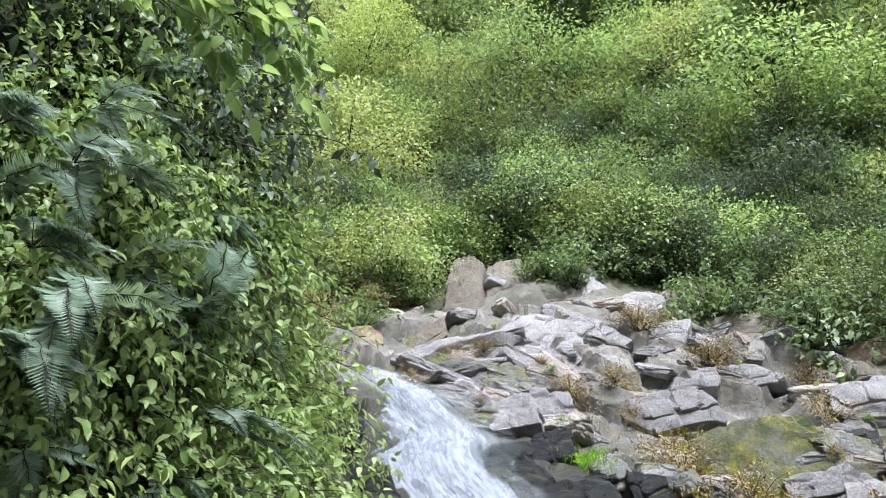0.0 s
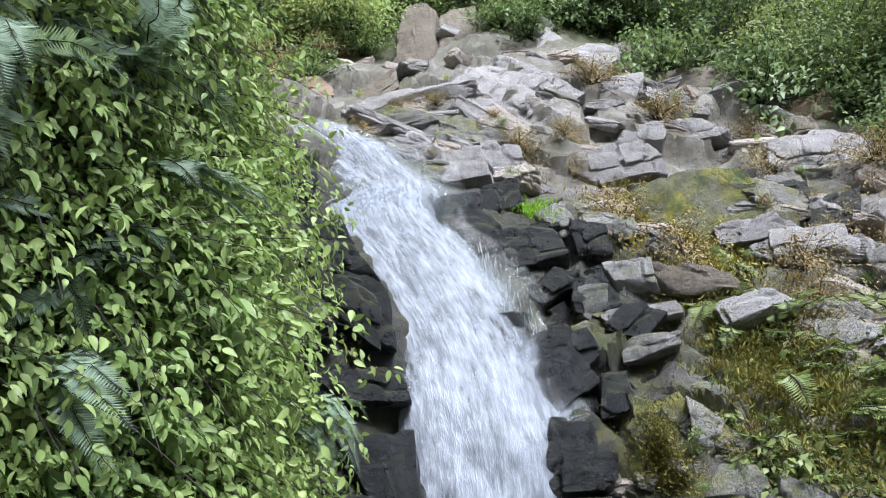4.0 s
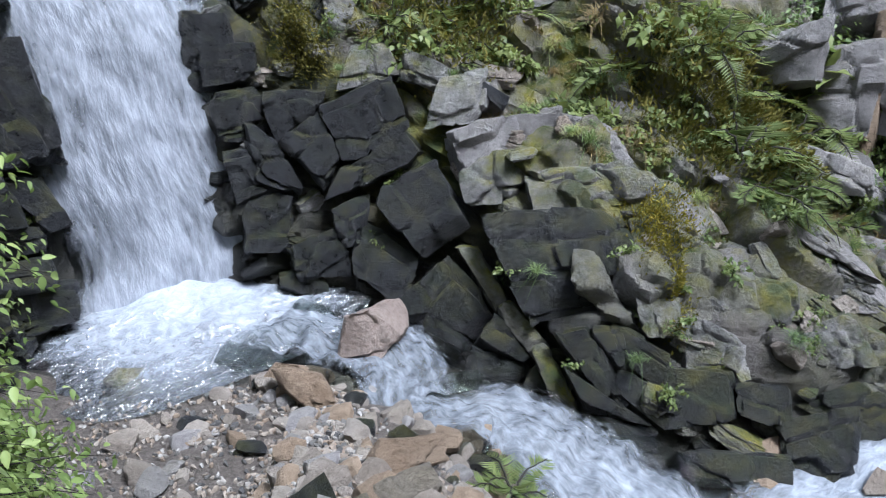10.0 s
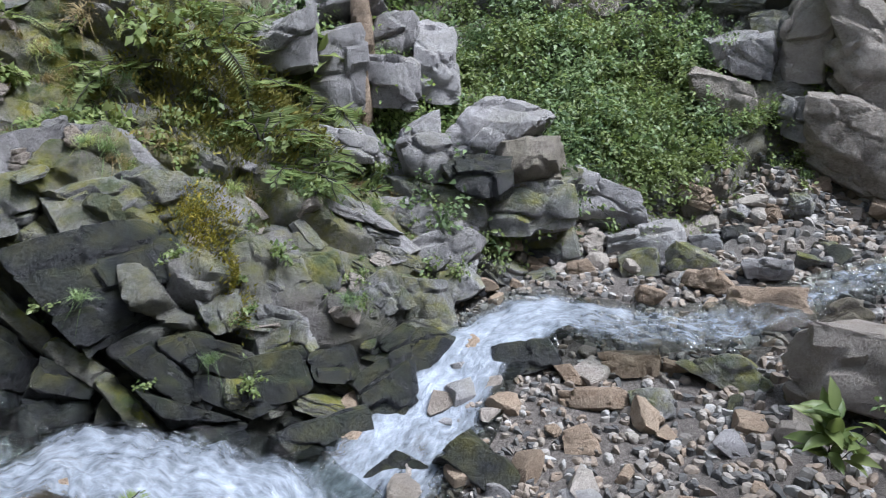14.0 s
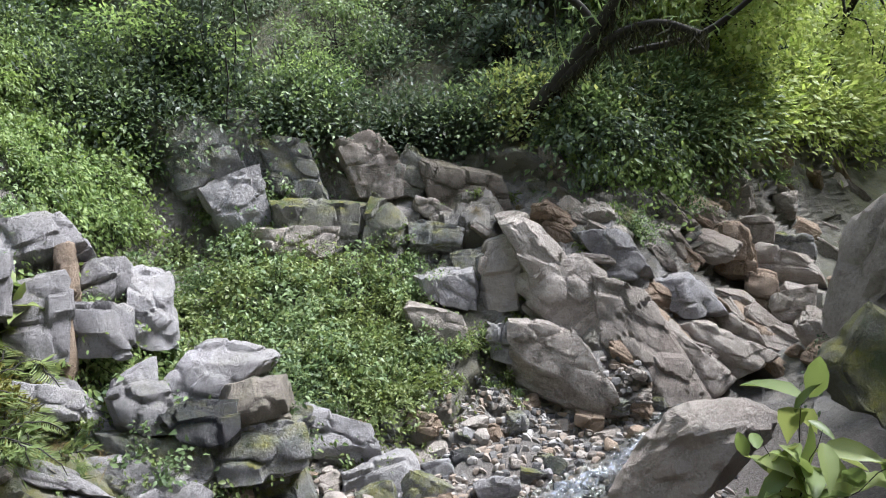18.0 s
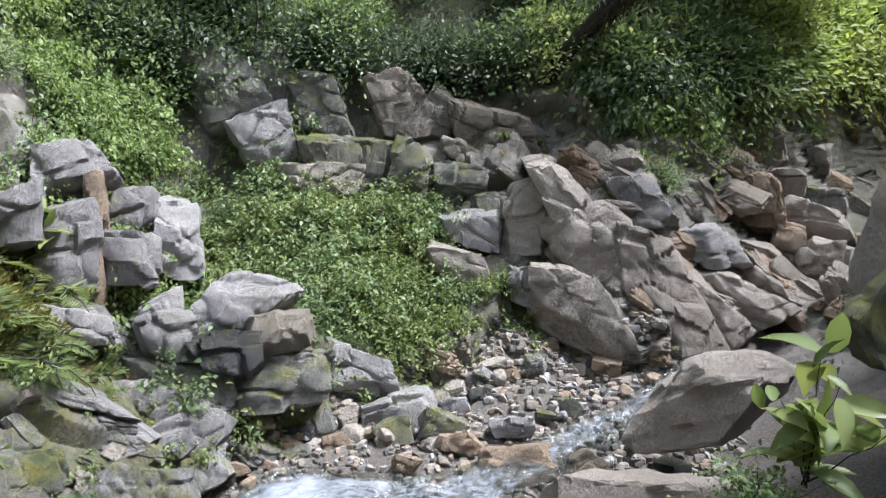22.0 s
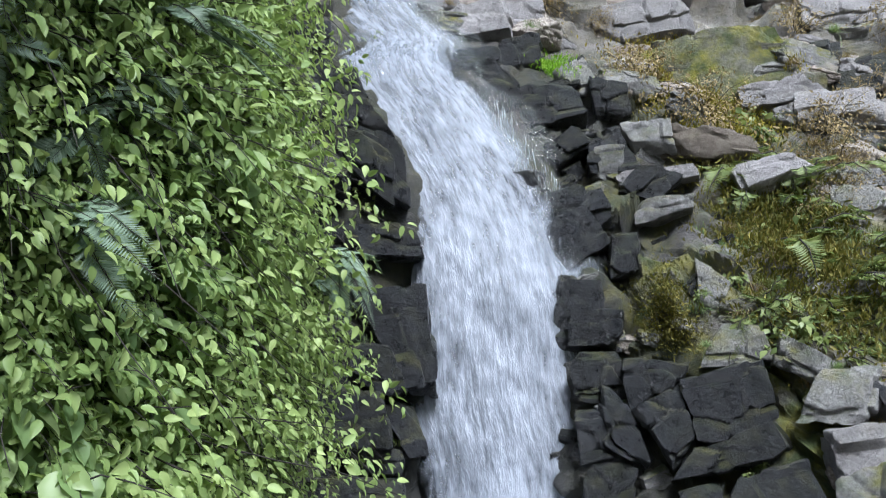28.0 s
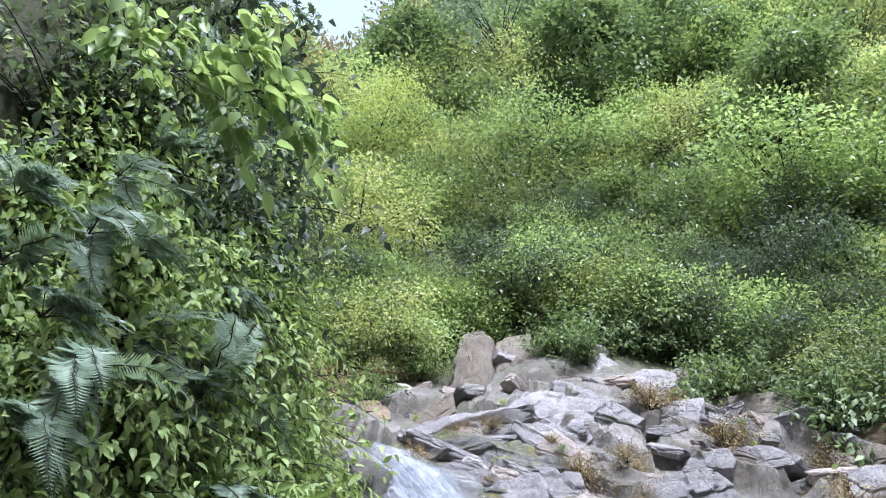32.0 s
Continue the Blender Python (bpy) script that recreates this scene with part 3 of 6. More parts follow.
# pool under the falls
def pool(name, centre, radii, z, source, material, label, top=0.9):
    n, m = 46, 120
    rr, aa = np.meshgrid(np.linspace(0, 1, n), np.linspace(0, 2 * np.pi, m), indexing="ij")
    rim = 1 + 0.12 * np.sin(3 * aa + 1) + 0.08 * np.sin(5 * aa)
    x, y = centre[0] + radii[0] * rr * rim * np.cos(aa), centre[1] + radii[1] * rr * rim * np.sin(aa)
    d = np.hypot(x - source[0], (y - source[1]))
    p = np.stack([x, y, 0 * x], -1).reshape(-1, 3)
    lift = 0.10 * np.exp(-(d / 0.55) ** 2).ravel() + 0.05 * (fbm(p * 4, 4, 41) - 0.5) * (1 + 1.5 * np.exp(-(d / 0.9) ** 2).ravel())
    p[:, 2] = z + lift
    white = (np.clip(top - 0.27 * d, 0.42, 1.0) - 0.5 * np.clip(rr - 0.6, 0, 1)).ravel()
    ob = mesh_object(name, p, grid_faces(n, m), material, uvs=p[:, :2] * (1, 1), attrs={"white": white})
    return tagged(ob, label, "water", kind="structure")


POOL = foam_material("pool_water", (0.42, 0.86), (1.0, 1.0, 1.0), 10.0, (0.38, 0.42, 0.49), (0.42, 0.47, 0.48, 1))
pool("pool_water", (0.85, 5.65), (1.5, 1.05), 0.02, (0.9, 6.3), POOL, "foaming pool at the foot of the waterfall")
ribbon("stream_water", [(1.1, 5.2, 0.03), (1.79, 4.16, -0.02), (1.70, 3.81, -0.10), (2.19, 3.55, -0.20), (2.39, 3.06, -0.33), (2.49, 2.61, -0.45), (2.27, 2.27, -0.52), (1.93, 2.16, -0.60)],
       [1.2, 1.15, 1.0, 0.95, 1.05, 1.35, 1.8, 1.9], RAPID, 260, 60, 0.04, 0.13, [0.6, 0.58, 0.6, 0.62, 0.64, 0.66, 0.62, 0.58], "white water tumbling out of the pool", 5)
ribbon("creek_water", [(8.51, -1.96, 0.00), (7.85, -1.58, -0.06), (6.89, -0.97, -0.08), (5.98, -0.24, -0.12), (5.26, 0.38, -0.16), (5.05, 0.95, -0.20), (5.07, 1.59, -0.25), (4.67, 1.97, -0.33), (4.05, 2.03, -0.42), (3.63, 2.05, -0.48), (3.11, 2.08, -0.50), (2.54, 2.17, -0.56)],
       [0.35, 0.35, 0.4, 0.5, 0.6, 0.75, 0.85, 0.8, 0.85, 0.95, 1.3, 1.6], RAPID, 220, 40, 0.0, 0.06, [0.52, 0.5, 0.5, 0.48, 0.5, 0.56, 0.64, 0.68, 0.7, 0.7, 0.66, 0.58], "shallow creek running over stones", 6)


def spray(name, n, seed, label):
    """Thin flying strands of water beside the falls."""
    r = np.random.default_rng(seed)
    path, w = np.array(FALL_PATH), np.array(FALL_W)
    t = r.uniform(3.5, len(path) - 1.02, n)
    i = t.astype(int)
    f = (t - i)[:, None]
    c = path[i] * (1 - f) + path[i + 1] * f
    side = r.choice((-1, 1), n) * (0.33 + 0.13 * r.random(n) ** 1.5) * np.interp(t, range(len(w)), w)
    base = c + np.stack([side, -0.1 - 0.15 * r.random(n), 0 * side], 1)
    axis = np.stack([0.25 * np.sign(side) * r.random(n), -0.2 * r.random(n), -np.ones(n)], 1)
    vf = leaves(base, axis, np.tile((0.0, -1.0, 0.1), (n, 1)), r.uniform(0.03, 0.14, n), 0.06, CHIP)
    return tagged(mesh_object(name, *vf, SPRAY), label, "water", kind="stuff")


# ---- rocks ----
def rock_mesh(name, seed, cuts=20, cells=13, box=0.7, wobble=0.03):
    """An angular block: a box rounded a little, planed off by many joints and weathered."""
    bm = bmesh.new()
    bmesh.ops.create_cube(bm, size=2.0)
    bmesh.ops.subdivide_edges(bm, edges=bm.edges[:], cuts=cells, use_grid_fill=True)
    p = np.array([v.co for v in bm.verts])
    r = np.random.default_rng(seed)
    ball = p / np.linalg.norm(p, axis=1, keepdims=True)
    p = box * p + (1 - box) * ball * 1.15
    n = r.normal(size=(cuts, 3))
    n /= np.linalg.norm(n, axis=1, keepdims=True)
    for k in range(cuts):
        cut = np.abs(n[k]).sum() * box * r.uniform(0.62, 0.9) + 0.1
        p -= 0.94 * np.maximum(p @ n[k] - cut, 0)[:, None] * n[k]
    lv, ed = blocks(p + seed * 1.7, np.array([1.1, 1.1, 0.75]), seed, 0.9)
    step = np.clip(ed / 0.12, 0, 1)
    p += ball * wobble * (1.2 * lv * step - 1.6 * (1 - step))[:, None]
    if cells > 10:
        lv, ed = blocks(p @ np.array(Euler((0.4, 0.5, seed)).to_matrix()) + seed * 2.3, np.array([0.55, 0.5, 0.3]), seed + 5, 0.9)
        step = np.clip(ed / 0.15, 0, 1)
        p += ball * wobble * (0.45 * lv * step - 0.5 * (1 - step))[:, None]
    p += ball * wobble * 2 * (fbm(p * 2.5 + seed * 3.1, 4, seed)[:, None] - 0.5)
    p /= np.abs(p).max(0)
    for v, c in zip(bm.verts, p / 2):
        v.co = c
    me = bpy.data.meshes.new(name)
    bm.to_mesh(me)
    bm.free()
    me.polygons.foreach_set("use_smooth", np.full(len(me.polygons), True))
    me.set_sharp_from_angle(angle=radians(17))
    return me


ROCK_SHAPES = [rock_mesh("rock_block", 100 + k, 11, 24, 0.77, 0.045) for k in range(14)]
ROUND_SHAPES = [rock_mesh("boulder", 200 + k, 14, 12, 0.42, 0.045) for k in range(6)]
STONE_SHAPES = [rock_mesh("stone", 300 + k, 9, 2, 0.5, 0.03) for k in range(12)]
WITH_MATERIAL = {}


def rock(name, at, size, turn, material, seed, label="", group="", shapes=None, category="rock"):
    shapes = shapes or ROCK_SHAPES
    me = shapes[seed % len(shapes)]
    key = (me.name, material.name)
    if key not in WITH_MATERIAL:
        WITH_MATERIAL[key] = me.copy()
        WITH_MATERIAL[key].materials.append(material)
    ob = new(name, WITH_MATERIAL[key])
    if name == "stone":
        at = Vector(at) + Vector((0, 0, 0.45 * size[2]))
    ob.matrix_world = pose(*at, *turn) @ Matrix.Diagonal((*size, 1))
    return tagged(ob, label, category, group)


CUBES = {}


def cube_grid(n):
    """A cube from -1 to 1 with n cuts along each edge: vertices and quads."""
    if n not in CUBES:
        bm = bmesh.new()
        bmesh.ops.create_cube(bm, size=2.0)
        bmesh.ops.subdivide_edges(bm, edges=bm.edges[:], cuts=n, use_grid_fill=True)
        bm.verts.index_update()
        CUBES[n] = np.array([v.co for v in bm.verts]), [[v.index for v in f.verts] for f in bm.faces]
        bm.free()
    return CUBES[n]


CRAGS = []


def crag(name, material, label, group, at, size, turn, skew=0.0, taper=0.0, wedge=0.0):
    """One joint-bounded block of rock: width, depth and height; turn: lean, slope of its bed, heading; skewed, tapered and wedge-shaped as it broke."""
    seed = 400 + len(CRAGS)
    r = np.random.default_rng(seed)
    w, d, h = size
    p, quads = cube_grid(13 if w * h < 0.12 else 20 if w * h < 0.5 else 28)
    p = p.copy()
    ball = unit(p)
    box = 0.87 if material is ROCK_DARK else 0.8
    p = box * p + (1 - box) * ball * 1.2
    n = unit(r.normal(size=(9, 3)))
    for k in range(9):
        cut = (np.abs(n[k]).sum() * box + (1 - box)) * r.uniform(0.74, 0.93)
        p -= 0.92 * np.maximum(p @ n[k] - cut, 0)[:, None] * n[k]
    p /= 2 * np.abs(p).max(0)
    x, y, z = p.T
    q = np.stack([w * x + skew * h * z + w * taper * x * z, d * y, h * z + h * wedge * x * z], 1)
    small = min(1.0, (abs(w * h)) ** 0.5 / 0.5)
    lv, ed = blocks(q + seed * 1.7, np.array([0.42, 0.42, 0.3]) * max(small, 0.6), seed, 0.8)
    step = np.clip(ed / 0.1, 0, 1)
    q += ball * (0.028 * small * lv * step - 0.03 * small * (1 - step))[:, None]
    q += ball * (small * ((0.07 if box > 0.8 else 0.13) * (fbm(q * 2.2 + seed, 3, seed) - 0.5) + 0.03 * (fbm(q * 9 + seed, 3, seed + 3) - 0.5)))[:, None]
    ob = mesh_object(name, q, quads, material)
    ob.data.set_sharp_from_angle(angle=radians(28))
    ob.matrix_world = pose(*at, turn[0], 0, turn[2]) @ pose(0, 0, 0, 0, turn[1], 0)
    CRAGS.append(ob)
    return tagged(ob, label, "rock", group)


J, C, S_, T_ = "jointed blocks beside the falls", "rocks of the right slope", "stones in the creek", "rocks of the upper ridge"
rock_block_dark = partial(crag, "rock_block", ROCK_DARK, "dark wet jointed rock block beside the falls", J)
rock_block_dark((1.94, 6.26, 1.4), (0.52, 0.51, 0.31), (-12, -13, -17), 0.19, 0.26, -0.96)
rock_block_dark((2.46, 5.98, 1.28), (0.66, 0.71, 0.52), (-13, -20, -22), 0.05, 0.06, -0.13)
rock_block_dark((2, 6.03, 1.05), (0.36, 0.55, 0.53), (-15, -38, -18), 0.19, 0.46, -0.12)
rock_block_dark((2.4, 5.76, 0.93), (0.79, 0.56, 0.25), (-17, -21, -23), 0.37, -0.4, 0.63)
rock_block_dark((2.11, 5.67, 0.5), (0.28, 0.43, 0.36), (-21, -18, -20), 0.46, 0.68, 0.08)
rock_block_dark((2.66, 5.34, 0.6), (0.6, 0.77, 0.68), (-20, -27, -26), -0.11, 0.07, -0.1)
rock_block_dark((2.28, 5.43, 0.17), (0.56, 0.63, 0.46), (-24, 41, -23), -0.2, 0.2, 0.29)
rock_block_dark((2.61, 4.89, -0.09), (0.66, 0.71, 0.52), (-28, 43, -28), -0.01, -0.16, -0.39)
rock_block_dark((2.77, 4.35, -0.24), (0.43, 0.42, 0.22), (-31, 33, -32), 0.07, -0.01, -0.86)
rock_block_dark((2.68, 4.36, -0.43), (0.46, 0.44, 0.24), (-32, 14, -32), 0.05, 0.02, -0.11)
rock_block_dark((2.8, 3.94, -0.37), (0.24, 0.3, 0.16), (-33, 33, -35), -0.23, -0.09, -0.92)
rock_block_dark((1.64, 6.18, 1.05), (0.43, 0.51, 0.36), (-15, 36, -15), -1.05, -0.41, -0.49)
rock_block_dark((1.51, 6.12, 0.51), (0.42, 0.59, 0.53), (-20, 13, -14), -0.03, 0.07, -0.11)
rock_block_dark((1.85, 5.76, 0.23), (0.47, 0.55, 0.4), (-23, -5, -18), -0.02, -0.02, 0.39)
rock_block_dark((1.66, 5.76, 0.05), (0.39, 0.39, 0.2), (-25, 10, -16), -0.26, -0.06, 0.36)
rock_block_dark((1.53, 6.68, 1.75), (0.46, 0.52, 0.36), (-12, 3, -13), 0.04, 0.02, -0.04)
rock_block_dark((3.02, 3.63, -0.12), (0.22, 0.45, 0.5), (-32, -16, -40), -0.4, 0.31, 0.05)
rock_block_dark((3.15, 3.58, 0), (0.17, 0.34, 0.31), (-30, -4, -41), -0.35, 0.86, -0)
rock_block_dark((3.31, 3.43, -0.07), (0.38, 0.4, 0.22), (-31, 30, -44), -0.66, 0.16, 0.03)
rock_block_dark((3.23, 3.27, -0.32), (0.56, 0.43, 0.18), (-34, 36, -45), 0.09, 0.44, 0.03)
rock_block_dark((2.96, 3.44, -0.29), (0.44, 0.37, 0.15), (-34, 21, -41), -2.09, 0.07, -1.5)
rock_block_dark((3.01, 3.27, -0.51), (0.45, 0.41, 0.2), (-37, 2, -43), -0.34, 0.16, -0.21)
rock_block_dark((3.46, 2.67, -0.6), (0.66, 0.53, 0.26), (-38, -5, -52), -0.34, 0.23, 0.14)
rock_block_dark((3.52, 3.09, -0.28), (0.42, 0.5, 0.35), (-33, -3, -49), -0.18, 0.18, -0.01)
rock_block_dark((3.81, 2.8, -0.28), (0.37, 0.42, 0.25), (-33, 2, -54), -0.16, 0.14, 0.28)
rock_block_dark((3.95, 2.46, -0.5), (0.48, 0.56, 0.41), (-35, -31, -58), 0.35, 0.28, -0.21)
rock_block_dark((4.41, 2.51, -0.43), (0.43, 0.54, 0.42), (-32, -41, -60), -0.58, -0.02, -0.25)
rock_block_dark((0.78, 8.65, 4.09), (0.48, 0.67, 0.64), (-12, -21, -5), -0.57, 0.04, -0.15)
rock_block_dark((1.5, 8.56, 3.89), (0.62, 0.7, 0.55), (-12, -8, -10), -0.11, -0.03, -0.12)
rock_block_dark((2.15, 8.58, 3.96), (0.41, 0.54, 0.44), (-12, 3, -14), -0.21, -0.01, -0.33)
rock_block_dark((1.57, 8, 3.43), (0.48, 0.51, 0.32), (-12, -34, -11), -0.33, -0.28, 0.08)
rock_block_dark((1.96, 7.87, 3.3), (0.47, 0.54, 0.38), (-12, -14, -14), -0.12, -0.5, 0.26)
rock_block_dark((1.04, 7.44, 2.94), (0.34, 0.49, 0.43), (-12, -19, -8), -0.09, -0.14, -0.39)
rock_block_dark((1.39, 7.35, 2.84), (0.44, 0.44, 0.25), (-12, -16, -11), 0.25, -0.12, 0.07)
rock_block_dark((1.46, 7.2, 2.51), (0.52, 0.63, 0.49), (-12, -34, -11), 0.2, -0.38, -0.09)
rock_block_dark((1.88, 6.98, 2.39), (0.3, 0.45, 0.39), (-12, -16, -15), 0.16, -0.1, -0.14)
rock_block_dark((1.46, 6.87, 1.88), (0.51, 0.72, 0.7), (-12, -5, -12), -0.07, -0.19, 0.12)
rock_block_dark((1.53, 6.49, 1.37), (0.45, 0.57, 0.46), (-12, -3, -13), -0.22, -0.1, 0.12)
rock_block_dark((1.55, 6.26, 0.87), (0.54, 0.66, 0.53), (-17, 2, -14), -0.17, -0.08, -0.11)
rock_block_dark((0.71, 8.75, 4.17), (0.66, 0.72, 0.55), (-12, -13, -5), -0.38, -0.38, -0.12)
rock_block_dark((0.7, 8.97, 4.49), (0.58, 0.52, 0.28), (-12, 6, -4), 0.01, 0.39, 0.22)
rock_block_dark((1.22, 9.2, 4.55), (0.48, 0.6, 0.47), (-12, -4, -8), -0.07, 0.04, 0.17)
rock_block_dark((2.11, 8.59, 3.99), (0.38, 0.48, 0.35), (-12, 18, -14), -0.29, 0.42, -0.12)
rock_block_dark((1.02, 7.44, 2.97), (0.33, 0.4, 0.25), (-12, 20, -8), -0.12, 0.35, 0.14)
rock_block_dark((1.53, 7.27, 2.72), (0.55, 0.56, 0.35), (-12, -16, -12), 0.01, -0.18, 0.05)
rock_block_dark((2.28, 7.53, 3.02), (0.39, 0.5, 0.38), (-12, -47, -17), -0.46, 0.07, -0.05)
rock_block_dark((1.35, 8.44, 3.85), (0.44, 0.51, 0.36), (-12, -7, -9), 0.08, 0.23, 0.36)
rock_rib_mossy = partial(crag, "rock_rib", ROCK_MOSSY, "brown mossy rib of rock running into the stream", C)
rock_rib_mossy((2.82, 4.72, 0.18), (0.16, 0.42, 0.58), (-26, -19, -31), -0.19, -0.02, -0.21)
rock_rib_mossy((2.87, 4.29, -0.1), (0.16, 0.39, 0.49), (-29, -37, -34), -0.04, 0.1, 0.04)
rock_rib_mossy((2.87, 3.78, -0.42), (0.13, 0.43, 0.74), (-34, -13, -37), -0.27, 0.03, 0.12)
rock_slab_grey = partial(crag, "rock_slab", ROCK_GREY, "weathered grey rock with lichen and moss", C)
rock_slab_grey((2.62, 6.22, 1.68), (0.48, 0.53, 0.35), (-12, -9, -23), 0.23, -0.65, -0.14)
rock_slab_grey((3, 5.88, 1.6), (0.44, 0.46, 0.27), (-12, 28, -27), -0.13, 0.28, -0.01)
rock_slab_grey((3.17, 5.61, 1.4), (0.46, 0.56, 0.43), (-12, -4, -29), 0.35, -0.29, 0.12)
rock_slab_grey((3.14, 5.06, 0.83), (0.49, 0.57, 0.42), (-18, -4, -32), 0.13, 0.37, 0.01)
rock_slab_grey((3.51, 4.58, 0.79), (0.62, 0.59, 0.36), (-19, -8, -37), -0.38, -0.26, -0.07)
rock_slab_grey((3.9, 4.33, 0.78), (0.54, 0.64, 0.49), (-19, -6, -42), -0.66, -0.37, 0.08)
rock_slab_grey((3.75, 3.22, -0.08), (0.38, 0.47, 0.34), (-30, 12, -49), 0.08, -0.16, -0.42)
rock_slab_grey((4.32, 3.24, 0.12), (0.38, 0.48, 0.36), (-26, 0, -53), -0.22, 0.02, -0.17)
rock_slab_grey((4.51, 2.83, -0.07), (0.39, 0.49, 0.36), (-28, -23, -58), -0.17, -0.09, 0.32)
rock_slab_grey((4.9, 2.66, -0.31), (0.5, 0.6, 0.46), (-29, 0, -62), -0.31, 0.17, -0.37)
rock_slab_grey((3.55, 3.55, 0.14), (0.31, 0.44, 0.35), (-28, 7, -45), -0.28, 0.36, -0.2)
rock_slab_grey((4.77, 2.48, -0.5), (0.43, 0.51, 0.36), (-32, -21, -63), -0.13, 0.27, -0.53)
rock_slab_grey((5.39, 2.55, -0.33), (0.35, 0.46, 0.33), (-28, -25, -65), -0.12, -0.17, -0.15)
rock_slab_grey((4.14, 7.3, 3.05), (0.64, 0.46, 0.19), (-12, 0, -30), -0.61, 0.1, -0.28)
rock_slab_grey((2.35, 7.31, 2.78), (0.57, 0.46, 0.21), (-12, -9, -18), 0.13, -0.04, -0.34)
rock_slab_grey((4.13, 6.99, 2.81), (0.58, 0.55, 0.32), (-12, -4, -31), 0.03, -0.02, -0.18)
rock_slab_grey((5.36, 7.72, 3.53), (0.88, 0.71, 0.39), (-12, 0, -35), -0.24, 0.17, -0.18)
rock_slab_grey((4.32, 5.91, 2.17), (0.37, 0.46, 0.32), (-12, -11, -36), 0.15, -0.03, -0.06)
rock_slab_grey((2.47, 8.13, 3.52), (0.55, 0.57, 0.38), (-12, -3, -17), -0.1, 0.31, 0.15)
# Wet black face; the shade below the slabs is in this colour too.
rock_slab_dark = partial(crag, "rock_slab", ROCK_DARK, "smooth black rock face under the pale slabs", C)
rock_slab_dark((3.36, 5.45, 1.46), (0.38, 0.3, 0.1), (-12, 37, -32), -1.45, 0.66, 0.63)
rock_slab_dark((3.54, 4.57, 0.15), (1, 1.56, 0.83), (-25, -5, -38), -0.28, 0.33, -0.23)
rock_slab_pale = partial(crag, "rock_slab", ROCK_PALE, "pale weathered rock slab catching the light", C)
rock_slab_pale((3.22, 5.25, 1.03), (0.64, 0.65, 0.43), (-16, -17, -32), -0.04, 0.14, -0.06)
rock_slab_pale((3.68, 5.03, 1.17), (0.74, 0.63, 0.35), (-15, -13, -36), -0.4, -0.55, -0.18)
rock_slab_pale((3.84, 4.65, 1.04), (0.53, 0.49, 0.26), (-16, -2, -40), -0.21, -0.28, 0.04)
rock_slab_pale((4.84, 3.7, 0.54), (0.63, 0.52, 0.26), (-20, 21, -53), -5, -0.05, -0.13)
rock_slab_pale((5.12, 3.49, 0.23), (0.61, 0.83, 0.82), (-23, 1, -56), -1.04, 0.37, -0.41)
rock_slab_pale((5.77, 3.1, 0.07), (0.6, 0.7, 0.56), (-23, -9, -62), -1.24, 0.15, -0.6)
rock_slab_pale((6.11, 4.05, 0.5), (0.81, 0.84, 0.62), (-17, 14, -56), -1.32, 0.27, -0.29)
rock_slab_pale((5.6, 2.74, -0.12), (0.6, 0.63, 0.44), (-25, -35, -64), -0.33, 0.06, -0.5)
rock_slab_pale((2.4, 7.65, 3.09), (0.82, 0.52, 0.19), (-12, -8, -17), -0.27, 0.03, 0.16)
rock_slab_pale((3.57, 7.46, 3.13), (0.38, 0.53, 0.46), (-12, -37, -26), -0.85, 0.87, -0.27)
rock_slab_pale((4.17, 8.81, 4), (0.68, 0.67, 0.45), (-12, -15, -25), -0.9, -0.24, -0.23)
rock_slab_pale((4.9, 8.31, 3.77), (0.94, 0.71, 0.36), (-12, 4, -31), -1.23, -0.35, -0.54)
rock_slab_pale((3.56, 6.25, 2.15), (0.54, 0.42, 0.18), (-12, -10, -30), 0.44, -0.19, 0.62)
rock_slab_pale((5.52, 8.56, 4.09), (0.43, 0.62, 0.57), (-12, -7, -33), -0.14, 0.15, -0.38)
rock_slab_pale((5.88, 8.25, 4.05), (0.58, 0.66, 0.5), (-12, -7, -35), -0.08, 0.27, 0.04)
rock_slab_mossy = partial(crag, "rock_slab", ROCK_MOSSY, "moss-covered rock of the slope", C)
rock_slab_mossy((3.94, 3.89, 0.5), (0.46, 0.55, 0.4), (-23, -12, -45), -0.41, 0.03, -0.09)
rock_slab_mossy((4.14, 3.37, 0.19), (0.25, 0.44, 0.42), (-26, 0, -51), -0.37, 0.25, -0.32)
rock_slab_mossy((3.93, 3.56, 0.24), (0.35, 0.54, 0.49), (-26, -2, -48), -0.06, -0.15, -0.01)
creek_rock_tan = partial(crag, "creek_rock", ROCK_WARM, "tan orange-stained stone in the creek bed", S_)
creek_rock_tan((1.11, 4.12, 0.08), (0.3, 0.27, 0.23), (-33, 20, -15), -0.95, 0.32, 0.1)
creek_rock_tan((1.96, 3.56, -0.25), (0.34, 0.25, 0.17), (-37, 6, -29), -0, 0.03, 0.07)
creek_rock_tan((5.86, 0.04, -0.27), (0.64, 0.5, 0.36), (-28, -19, -90), 0.07, 0.04, -0.41)
creek_rock_tan((4.84, 0.91, -0.4), (0.41, 0.31, 0.22), (-33, -11, -79), -0.23, 0.22, -0.1)
creek_rock_tan((4.36, 1.04, -0.43), (0.48, 0.28, 0.15), (-36, -8, -77), -0.19, 0.13, 0.03)
creek_rock_tan((4.54, 1.27, -0.4), (0.19, 0.2, 0.19), (-34, -2, -74), -0.75, -0.31, 0.24)
creek_rock_tan((3.89, 1.02, -0.42), (0.19, 0.2, 0.19), (-39, -18, -75), -0.08, -0.49, 0.43)
